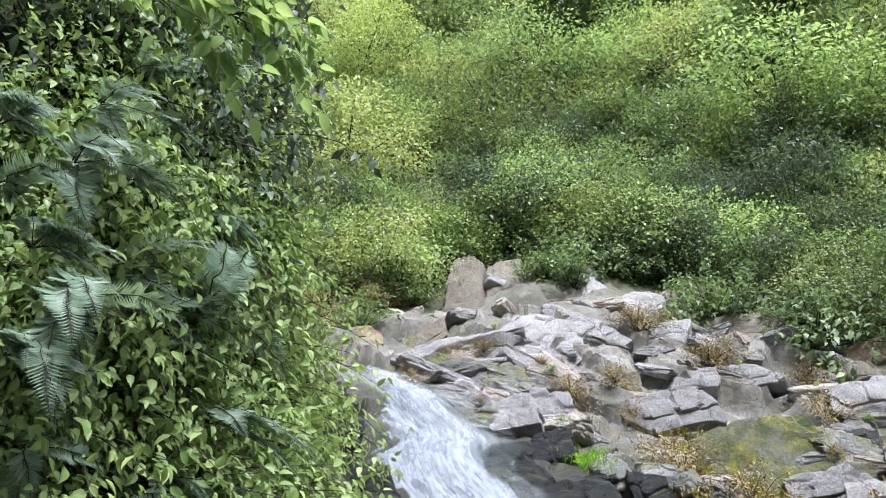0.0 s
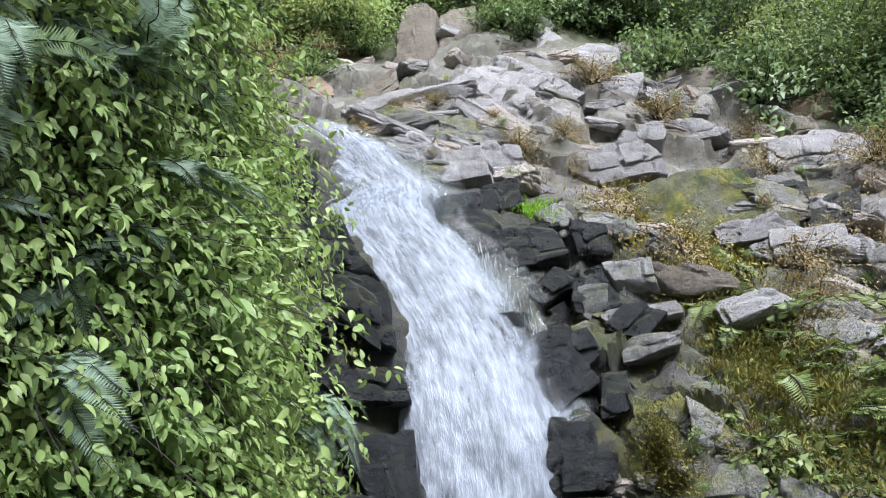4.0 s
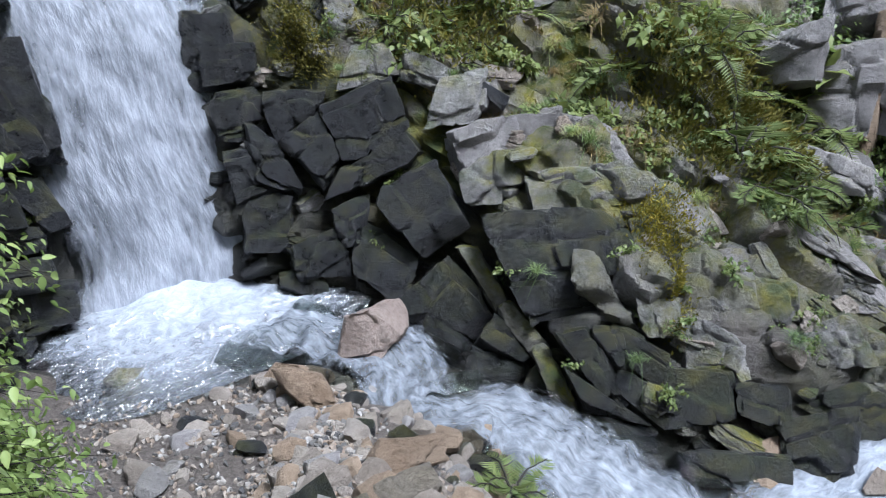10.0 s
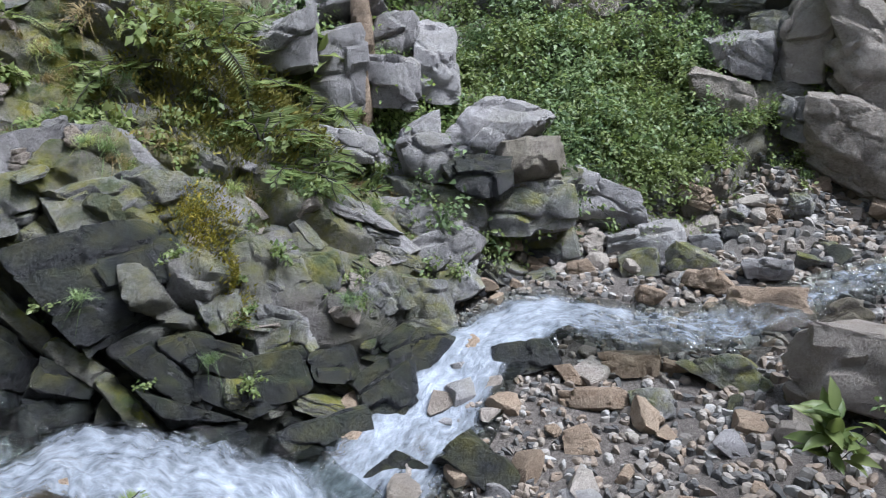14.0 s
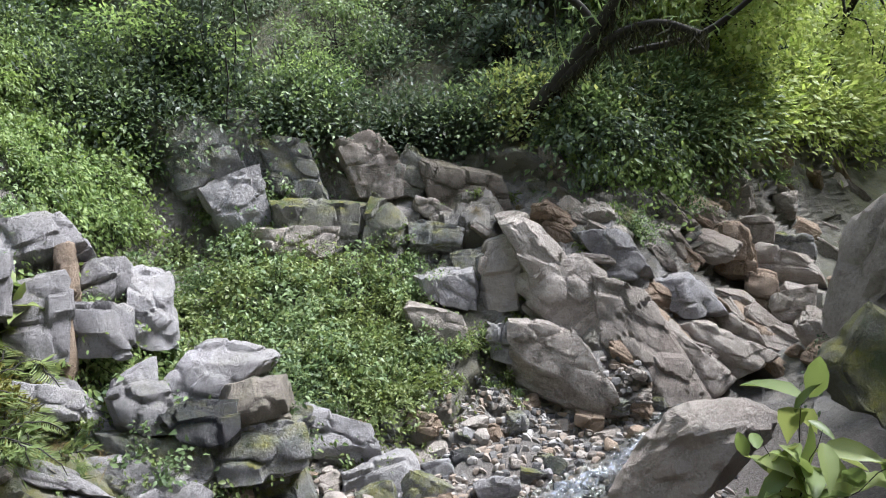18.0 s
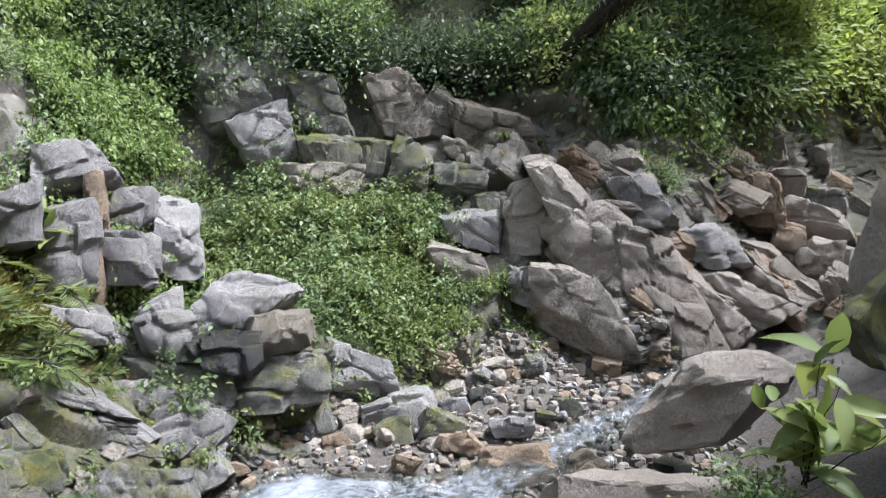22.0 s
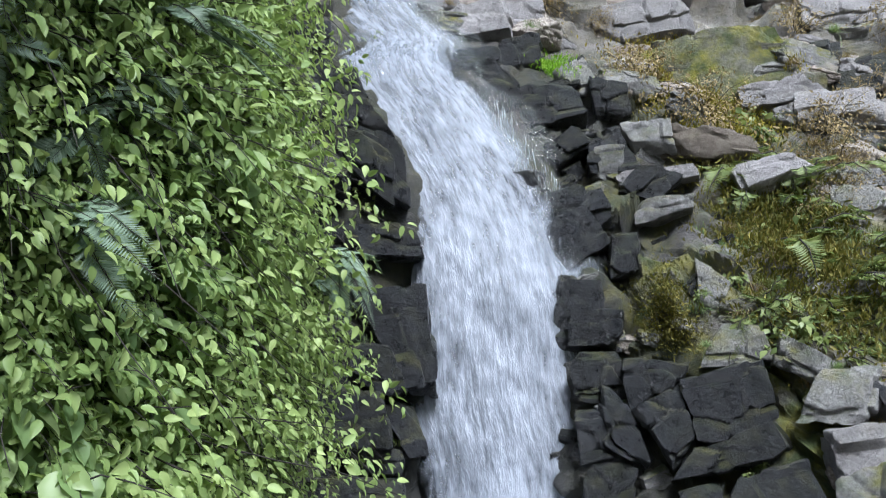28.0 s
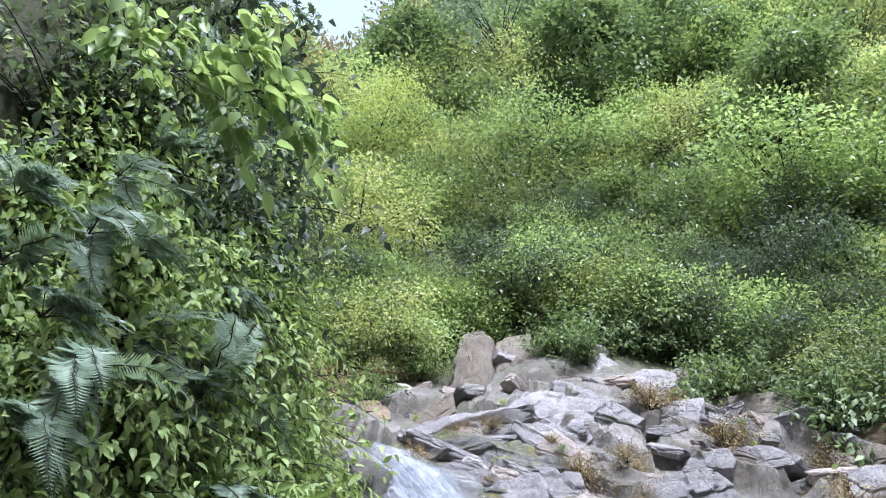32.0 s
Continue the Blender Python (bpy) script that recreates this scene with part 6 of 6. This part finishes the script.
CLUMPS = [tree("hill_shrub", 160 + k, 2.0, (1.15, 1.15, 0.85), 0.085, m, l, 44, 74) for k, (m, l) in enumerate((
    (LEAF_MID, "rounded green shrub on the steep hillside"), (LEAF_LIGHT, "yellow-green shrub on the hillside, coloured as sunlit"), (LEAF_FRESH, "fresh green shrub on the hillside"),
    (LEAF_CREEPER, "light green shrub on the hillside"), (LEAF_DARK, "dark green shrub on the hillside"), (LEAF_BANK, "bushy green shrub on the hillside")))]
for n, v0, v1, scale, seed in ((95, 7.85, 8.15, 1.0, 46), (95, 8.15, 8.5, 1.7, 47), (70, 8.5, 9.1, 2.6, 48)):
    az, v = spread_over(n, -13, 52, v0, v1, seed)
    plant_out(CLUMPS if v1 < 8.2 else CLUMPS[:4] + CLUMPS[1:4] + CLUMPS[5:], az, v, scale, "shrubs on the hillside", seed=seed, sink=0.5)
az, v = spread_over(46, 78, 104, 8.05, 8.6, 49)
plant_out(CLUMPS[1:4] + CLUMPS[1:2] + CLUMPS[5:], az, v, 0.85, FE, wall=True, seed=49, sink=0.2)
az, v = spread_over(34, 54, 80, 7.9, 8.6, 50)
plant_out(CLUMPS[:1] + CLUMPS[4:], az, v, 0.75, FE, wall=True, seed=50, sink=0.2)
TALL = tree("tall_tree", 171, 7.0, (2.3, 2.3, 2.4), 0.2, LEAF_FERN, "tall tree with pale silvery leaves on the hill", 40, 60)
plant_out([TALL], np.array([12.6, 5.5, 25.0]), np.array([8.85, 8.75, 8.95]), 1.2, "trees on the hillside", seed=52, sink=0.5)
spots = np.array([(8.6, 8.10), (30.9, 8.14)])
plant_out(TREES_DARK, spots[:, 0], spots[:, 1], 0.7, "trees on the hillside", seed=45, sink=0.6)
thicket("hillside_foliage", 900, -20, 62, 7.9, 9.3, LEAF_MID, 0.0055, 51, "thick green scrub covering the hillside", 340)
thicket("hillside_foliage", 420, -20, 62, 8.1, 9.7, LEAF_LIGHT, 0.0048, 52, "yellow-green scrub on the hillside, coloured as sunlit", 280)
# Dark leaves paint the shaded hollows between the lighter scrub.
thicket("hillside_foliage", 700, -20, 62, 7.9, 9.4, LEAF_DARK, 0.0065, 53, "scrub coloured dark for the shade in hillside hollows")
thicket("hillside_foliage", 500, -20, 40, 8.9, 10, LEAF_DRY, 0.006, 54, "dry brown scrub high on the hillside", 80)
thicket("hillside_foliage", 400, -20, 40, 9.0, 10, LEAF_MID, 0.006, 55, "green scrub high on the hillside", 80)
thicket("forest_foliage", 500, 48, 80, 8.1, 9.4, LEAF_MID, 0.008, 60, "green foliage over the cliff")
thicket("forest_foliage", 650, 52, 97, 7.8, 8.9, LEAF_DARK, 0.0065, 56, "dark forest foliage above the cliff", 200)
thicket("forest_foliage", 420, 52, 96, 7.75, 9.4, LEAF_MID, 0.0065, 57, "green forest foliage above the gorge", 220)
thicket("forest_foliage", 480, 102, 113, 7.2, 9.6, LEAF_SUN, 0.008, 58, "bright foliage down the gorge, sun put into its colour")
thicket("forest_foliage", 260, 93, 104, 7.0, 8.4, LEAF_MID, 0.009, 61, "green foliage hanging over the far bank")
thicket("forest_foliage", 160, 88, 104, 7.4, 8.6, LEAF_LIGHT, 0.008, 62, "light green foliage behind the leaning tree", 100)
thicket("bank_foliage", 260, -36, -17, 4.0, 8.5, LEAF_MID, 0.014, 59, "dark tangled foliage of the near bank", 60)

# ferns and leafy branches standing out from the near bank
tagged(plant_at(FERN_BLUE[0], (-1.21, 2.0, 3.82), 0.75, -125, 15), group=LB)
tagged(plant_at(FERN_BLUE[1], (-1.17, 2.04, 4.13), 0.7, -110, 15), group=LB)
tagged(plant_at(FERN_BLUE[0], (-1.29, 1.82, 4.13), 0.75, -140, 15), group=LB)
tagged(plant_at(FERN_BLUE[1], (-1.12, 2.06, 3.66), 0.8, -120, 15), group=LB)
tagged(plant_at(FERN_BLUE[0], (-1.22, 2.01, 3.49), 0.75, -150, 15), group=LB)
tagged(plant_at(FERN_BLUE[1], (-1.17, 2.11, 4.41), 0.6, -100, 15), group=LB)
tagged(plant_at(FERN_BLUE[0], (-1.07, 2.2, 4.17), 0.5, -110, 15), group=LB)
tagged(plant_at(FERN_BLUE[1], (-1.28, 1.84, 3.91), 0.7, -160, 15), group=LB)
tagged(plant_at(BIG_LEAF[0], (-0.98, 1.93, 4.74), 0.75, -60, 20), group=LB)
tagged(plant_at(BIG_LEAF[1], (-0.81, 1.94, 4.94), 0.7, -80, 20), group=LB)
tagged(plant_at(BIG_LEAF[0], (-0.8, 2.17, 4.86), 0.7, -70, 20), group=LB)
tagged(plant_at(BIG_LEAF[1], (-1.06, 1.74, 4.72), 0.7, -120, 20), group=LB)

# single plants near the water
plant_at(WEED[0], (3.68, -0.38, 0.02), 1.0, 0)
plant_at(WEED[1], (3.37, -1.26, 1.08), 1.5, 30)
plant_at(WEED[0], (5.91, 4.12, 1.09), 1.5, 60)
plant_at(BUSH[0], (3.17, -0.92, 0.68), 0.8, 0)
plant_at(BUSH[1], (3.24, -1.03, 0.95), 0.8, 50)
plant_at(FERN_SMALL[0], (1.84, 2.86, -0.18), 1.0, 10)
plant_at(FERN_SMALL[1], (1.84, 2.62, -0.22), 0.7, 50)

# ---- gravel ----
def gravel(name, n, a0, a1, v0, v1, sizes, material, seed, label):
    """Uncounted small stones of a stretch of the bed, in one mesh."""
    r = np.random.default_rng(seed)
    az, v = spread_over(n, a0, a1, v0, v1, seed)
    P = surface(az, v)
    shape = STONE_SHAPES[0]
    co = np.zeros(len(shape.vertices) * 3)
    shape.vertices.foreach_get("co", co)
    co = co.reshape(-1, 3)
    quads = np.array([p.vertices[:] for p in shape.polygons])
    s = r.uniform(*sizes, (n, 1)) * r.uniform(0.5, 1.2, (n, 3))
    ang = r.uniform(0, 6.3, n)
    c, sn = np.cos(ang)[:, None], np.sin(ang)[:, None]
    q = co[None] * s[:, None] * (1, 1, 0.7)
    q = np.stack([q[..., 0] * c - q[..., 1] * sn, q[..., 0] * sn + q[..., 1] * c, q[..., 2]], -1)
    V = (P[:, None] + q + (0, 0, 0.01)).reshape(-1, 3)
    F = (quads[None] + (np.arange(n) * len(co))[:, None, None]).reshape(-1, 4)
    return tagged(mesh_object(name, V, F, material, smooth=False), label, "gravel", kind="stuff")


gravel("gravel", 3600, -12, 20, 1.2, 2.6, (0.02, 0.06), STONE_MIX, 1, "mixed small gravel of the bank")
gravel("gravel", 900, 20, 40, 1.0, 2.0, (0.02, 0.07), STONE_MIX, 4, "mixed small gravel beside the stream")
gravel("gravel", 3200, 48, 108, 1.0, 2.1, (0.02, 0.07), STONE_MIX, 6, "mixed gravel of the near bank")
gravel("gravel", 5200, 54, 106, 1.6, 3.1, (0.04, 0.14), STONE_MIX, 2, "mixed small gravel of the creek bed")
gravel("gravel", 900, 70, 104, 2.8, 4.2, (0.05, 0.14), STONE_MIX, 3, "loose stones at the foot of the slope")
r = np.random.default_rng(77)
for zone, n, a0, a1, v0, v1, lo, hi in (("stones of the gravel bank", 290, -10, 34, 1.2, 2.4, 0.06, 0.23), ("stones of the creek bed", 290, 54, 106, 1.7, 3.3, 0.08, 0.32)):
    az, v = spread_over(n, a0, a1, v0, v1, n)
    for p in surface(az, v):
        s = r.uniform(lo, hi)
        rock("bank_stone" if "bank" in zone else "creek_stone", p + (0, 0, 0.15 * s), (s, s * r.uniform(0.6, 1), s * r.uniform(0.4, 0.8)), tuple(r.uniform(-20, 20, 2)) + (r.uniform(0, 360),),
             (ROCK_PALE, ROCK_WARM, CLIFF_ROCK, CLIFF_ROCK, ROCK_DARK)[min(int(r.integers(9)) // 2, 4)], int(r.integers(99)), "angular loose stone on the gravel", zone, STONE_SHAPES)


# loose and jointed rock over the slopes
def litter(name, n, a0, a1, v0, v1, lo, hi, materials, seed, label, group, turn, long=2.0):
    r = np.random.default_rng(seed)
    az, v = spread_over(n, a0, a1, v0, v1, seed)
    for p, nrm in zip(surface(az, v), normal_at(az, v)):
        s = r.uniform(lo, hi)
        rock(name, p - nrm * 0.12 * s, (s * r.uniform(1, long), s, s * r.uniform(0.5, 0.9)), (turn[0] + r.normal(0, 14), turn[1] + r.normal(0, 14), turn[2] + r.normal(0, 25)),
             materials[r.integers(len(materials))], int(r.integers(99)), label, group)


litter("slope_rock", 46, 44, 60, 3.3, 4.8, 0.1, 0.26, (ROCK_GREY, ROCK_GREY, CLIFF_ROCK, ROCK_MOSSY), 5, "broken grey rock of the slope", C, (0, 32, -40))
litter("slope_rock", 36, 14, 38, 4.2, 6.4, 0.12, 0.3, (ROCK_GREY, CLIFF_ROCK, ROCK_MOSSY), 6, "weathered rock of the slope above", C, (10, 20, -20))
litter("wet_rock", 24, 15, 50, 3.0, 3.8, 0.1, 0.22, (ROCK_DARK,), 7, "dark wet broken rock near the water", J, (0, 30, -30))
litter("wet_rock", 24, -9, -4, 2.9, 5.6, 0.14, 0.3, (ROCK_DARK,), 8, "black wet ledge beside the falls", "ledges beside the falls", (0, 8, 0), 2.4)
litter("ridge_stone", 140, -4, 36, 6.0, 7.7, 0.25, 0.6, (ROCK_PALE, ROCK_GREY, CLIFF_ROCK), 9, "pale weathered rock on the ridge", T_, (8, 12, 0), 2.6)
litter("cliff_stone", 30, 66, 108, 5.6, 7.4, 0.18, 0.4, (CLIFF_ROCK, CLIFF_ROCK, ROCK_MOSSY), 10, "grey-brown rock of the far bank", "slabs of the far bank", (5, 30, -80), 2.0)
litter("creek_rock", 40, 64, 104, 2.9, 4.0, 0.15, 0.4, (CLIFF_ROCK, ROCK_GREY, ROCK_WARM), 12, "angular rock beside the creek", S_, (0, 0, 0))

# the leaning tree over the creek
def old_tree():
    ob = thing("leaning_tree", "dark mossy tree arching over the creek", "tree")
    trunk = [(11.60, 0.18, 2.44), (11.50, -0.15, 3.21), (11.29, -0.55, 3.74), (11.06, -0.93, 4.24), (10.81, -1.36, 4.83), (10.53, -1.91, 5.19), (10.23, -2.36, 5.23), (10.03, -2.76, 5.00)]
    arm = [(11.29, -0.47, 3.57), (11.07, -0.85, 3.96), (10.82, -1.30, 4.29), (10.55, -1.79, 4.39), (10.26, -2.25, 4.21)]
    thin = [(11.10, -1.49, 4.09), (10.74, -2.36, 4.28), (10.40, -2.93, 4.71), (10.16, -3.35, 5.10), (9.94, -3.68, 5.12)]
    stub = [(11.05, -1.08, 4.36), (10.98, -0.67, 4.78), (11.00, -0.32, 4.82)]
    part_of(ob, "trunk", tubes([smooth_interp(np.linspace(0, 7, 30), np.arange(8.0), np.array(trunk))], 0.14, 0.06, 8), BARK)
    limbs = []
    for name, p, a, b in (("limb", arm, 0.09, 0.045), ("limb", thin, 0.05, 0.02), ("limb", stub, 0.07, 0.03)):
        c = smooth_interp(np.linspace(0, len(p) - 1, 20), np.arange(float(len(p))), np.array(p))
        limbs.append(c)
        part_of(ob, name, tubes([c], a, b, 6), BARK)
    r = np.random.default_rng(5)
    along = np.concatenate([smooth_interp(np.linspace(3, 7, 40), np.arange(8.0), np.array(trunk)), limbs[0], limbs[1][14:]])
    k = r.integers(0, len(along), 4000)
    base = along[k] + r.normal(0, 0.05, (4000, 3))
    axis = np.stack([r.normal(0, 0.5, 4000), r.normal(0, 0.5, 4000), -np.ones(4000)], 1)
    part_of(ob, "hanging_moss", leaves(base, axis, r.normal(size=(4000, 3)), r.uniform(0.06, 0.15, 4000) * r.choice((1, 1, 1, 2.6), 4000), 0.09, LANCE), MOSS_DARK)
    k = r.integers(0, len(along), 500)
    part_of(ob, "foliage", leaves(along[k] + (0, 0, 0.12) + r.normal(0, 0.14, (500, 3)), r.normal(size=(500, 3)) + (0, 0, 0.9), r.normal(size=(500, 3)), r.uniform(0.1, 0.3, 500), 0.12, LANCE), LEAF_MID)


old_tree()

# vines hanging over the cliff
r = np.random.default_rng(15)
for n in range(46):
    az0, drop = r.uniform(57, 104), r.uniform(1.0, 3.2)
    top = surface(np.array([az0]), np.array([r.uniform(8.0, 8.4)]))[0] + (0, 0, r.uniform(0.5, 2.5))
    inward = -0.12 * top / np.linalg.norm(top[:2]) * (1, 1, 0)
    t = np.linspace(0, 1, 9)[:, None]
    vine = thing("hanging_vine", "thin leafy vine hanging over the cliff", "vine", "vines over the cliff")
    path = top + inward * 6 + t * (0, 0, -drop) + np.cumsum(r.normal(0, 0.03, (9, 3)), 0)
    part_of(vine, "stem", tubes([path], 0.012, 0.005, 4), BARK)
    k = r.integers(0, 9, 70)
    part_of(vine, "foliage", leaves(path[k] + r.normal(0, 0.06, (70, 3)), r.normal(size=(70, 3)) * 0.5 + (0, 0, -0.8), r.normal(size=(70, 3)), r.uniform(0.05, 0.13, 70), 0.5, OVATE), (LEAF_DARK, LEAF_MID)[n % 2])

# a strip of bright moss in a runnel, and far hills
r = np.random.default_rng(16)
strip = np.array([(6.56, 3.99, 0.44), (6.48, 3.65, 0.25), (6.26, 3.31, 0.15), (6.26, 3.02, 0.06)])
k = r.uniform(0, 2.999, 2600)
i = k.astype(int)
c = strip[i] * (1 - (k - i)[:, None]) + strip[i + 1] * (k - i)[:, None] + r.normal(0, 0.05, (2600, 3)) + (0, 0, 0.05)
tagged(mesh_object("moss_strip", *leaves(c, r.normal(size=c.shape) * 0.6 + (0, 0, 0.8), r.normal(size=c.shape), r.uniform(0.03, 0.07, 2600), 0.25, CHIP), LEAF_LIME), "bright green moss growing along a wet runnel", "moss", kind="stuff")
# Far mountain sheet; its haze is only the blue of the material.
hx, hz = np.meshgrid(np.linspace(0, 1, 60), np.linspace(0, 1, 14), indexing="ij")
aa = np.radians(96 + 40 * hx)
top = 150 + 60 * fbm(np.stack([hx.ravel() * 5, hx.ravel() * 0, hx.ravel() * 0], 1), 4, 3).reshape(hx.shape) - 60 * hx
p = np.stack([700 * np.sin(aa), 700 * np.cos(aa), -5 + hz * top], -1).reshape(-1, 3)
tagged(mesh_object("backdrop", p, grid_faces(60, 14), FAR_HILL), "wooded mountain down the valley, haze in its blue colour", "mountain", kind="structure")

litter("wet_block", 40, 9.5, 22, 3.0, 5.9, 0.12, 0.26, (ROCK_DARK, ROCK_DARK, ROCK_GREY), 17, "dark wet jointed rock beside the falls", J, (0, -15, 0), 1.8)
litter("wet_block", 26, -9, -5, 3.0, 6.0, 0.14, 0.3, (ROCK_DARK,), 18, "black wet rock beside the falls", "ledges beside the falls", (0, 8, 0), 2.2)
litter("cliff_block", 110, 92, 113, 3.6, 7.4, 0.25, 0.6, (CLIFF_ROCK, ROCK_WARM, CLIFF_ROCK), 19, "grey-brown rock of the far slope", "slabs of the far bank", (5, 30, -80), 2.2)


litter("wet_block", 24, 6.8, 12, 4.5, 6.2, 0.14, 0.28, (ROCK_DARK,), 27, "dark wet jointed rock beside the falls", J, (0, -15, 0), 1.8)
litter("wet_block", 20, -9, -5.5, 2.8, 4.6, 0.14, 0.3, (ROCK_DARK,), 28, "black wet rock beside the falls", "ledges beside the falls", (0, 8, 0), 2.2)

# big ferns hanging on the near bank
for at, scale, turn in (((-0.45, 3.92, 2.58), 0.65, -110), ((-0.60, 4.06, 2.42), 0.75, -100)):
    tagged(plant_at(FERN_BLUE[0 if scale > 0.72 else 1], at, scale, turn), group=LB)
r = np.random.default_rng(41)
base = np.array([(-1.11, 3.21, 1.73), (-1.09, 3.12, 1.80), (-1.09, 3.11, 1.50), (-1.20, 2.97, 5.03), (-1.10, 3.11, 3.60)])
tagged(mesh_object("yellowed_leaves", *leaves(base, r.normal(0, 0.3, base.shape) + (0, 0, -1), -base + r.normal(0, 0.5, base.shape), np.full(5, 0.11), 0.55, OVATE), LEAF_YELLOW), "a few yellowed leaves among the green bank", "leaves", kind="stuff")


# cushions of moss and grass
def moss_patch(az0, v0, d_az, d_v, n, material, seed, label, size=0.05):
    r = np.random.default_rng(seed)
    az, v = r.normal(az0, d_az, n), r.normal(v0, d_v, n)
    p, nrm = surface(az, v), normal_at(az, v)
    base = p + nrm * r.uniform(0.0, 0.16, (n, 1))
    vf = leaves(base, nrm + r.normal(0, 0.6, p.shape) + (0, 0, 0.3), r.normal(size=p.shape), size * r.uniform(0.5, 1.4, n), 0.3, CHIP)
    return tagged(mesh_object("moss_cushion", *vf, material), label, "moss", kind="stuff")


moss_patch(*(20.3, 6.22), 2.3, 0.14, 10000, MOSS_YELLOW, 1, "thick yellow moss on the rock hump")
moss_patch(*(24.0, 6.45), 0.9, 0.04, 1500, MOSS_YELLOW, 2, "yellow moss edging a pale slab")
moss_patch(*(10.2, 5.97), 1.0, 0.05, 1600, LEAF_LIME, 3, "bright green moss in a rock hollow")
moss_patch(*(44.1, 4.44), 1.2, 0.12, 2200, MOSS_YELLOW, 4, "yellow-green moss trailing down the rock", 0.035)
moss_patch(*(45.8, 4.07), 0.5, 0.10, 1300, MOSS_YELLOW, 5, "yellow moss hanging in a rock crack", 0.035)
moss_patch(*(48.7, 5.43), 3.5, 0.25, 6000, MOSS_OLIVE, 6, "olive moss and weeds of the overhung bank", 0.06)
moss_patch(*(26.3, 5.46), 3.0, 0.25, 5000, MOSS_OLIVE, 7, "olive moss and grass on the slope", 0.06)
moss_patch(*(26.5, 5.64), 2.5, 0.25, 5000, MOSS_OLIVE, 8, "olive moss and grass among the rocks", 0.06)
moss_patch(*(17.9, 4.57), 1.2, 0.12, 2500, MOSS_OLIVE, 9, "dark olive moss on the overhanging rock", 0.04)

az, v = spread_over(60, 20, 58, 3.4, 5.2, 61)
plant_out(HERB + GRASS[:1], az[:30], v[:30], 0.5, MS, seed=61, sink=-0.15)
az, v = spread_over(46, -4, 36, 6.0, 7.4, 62)
plant_out(GRASS + DRY[:1], az, v, 0.8, "tufts on the ridge", seed=62, sink=-0.08)
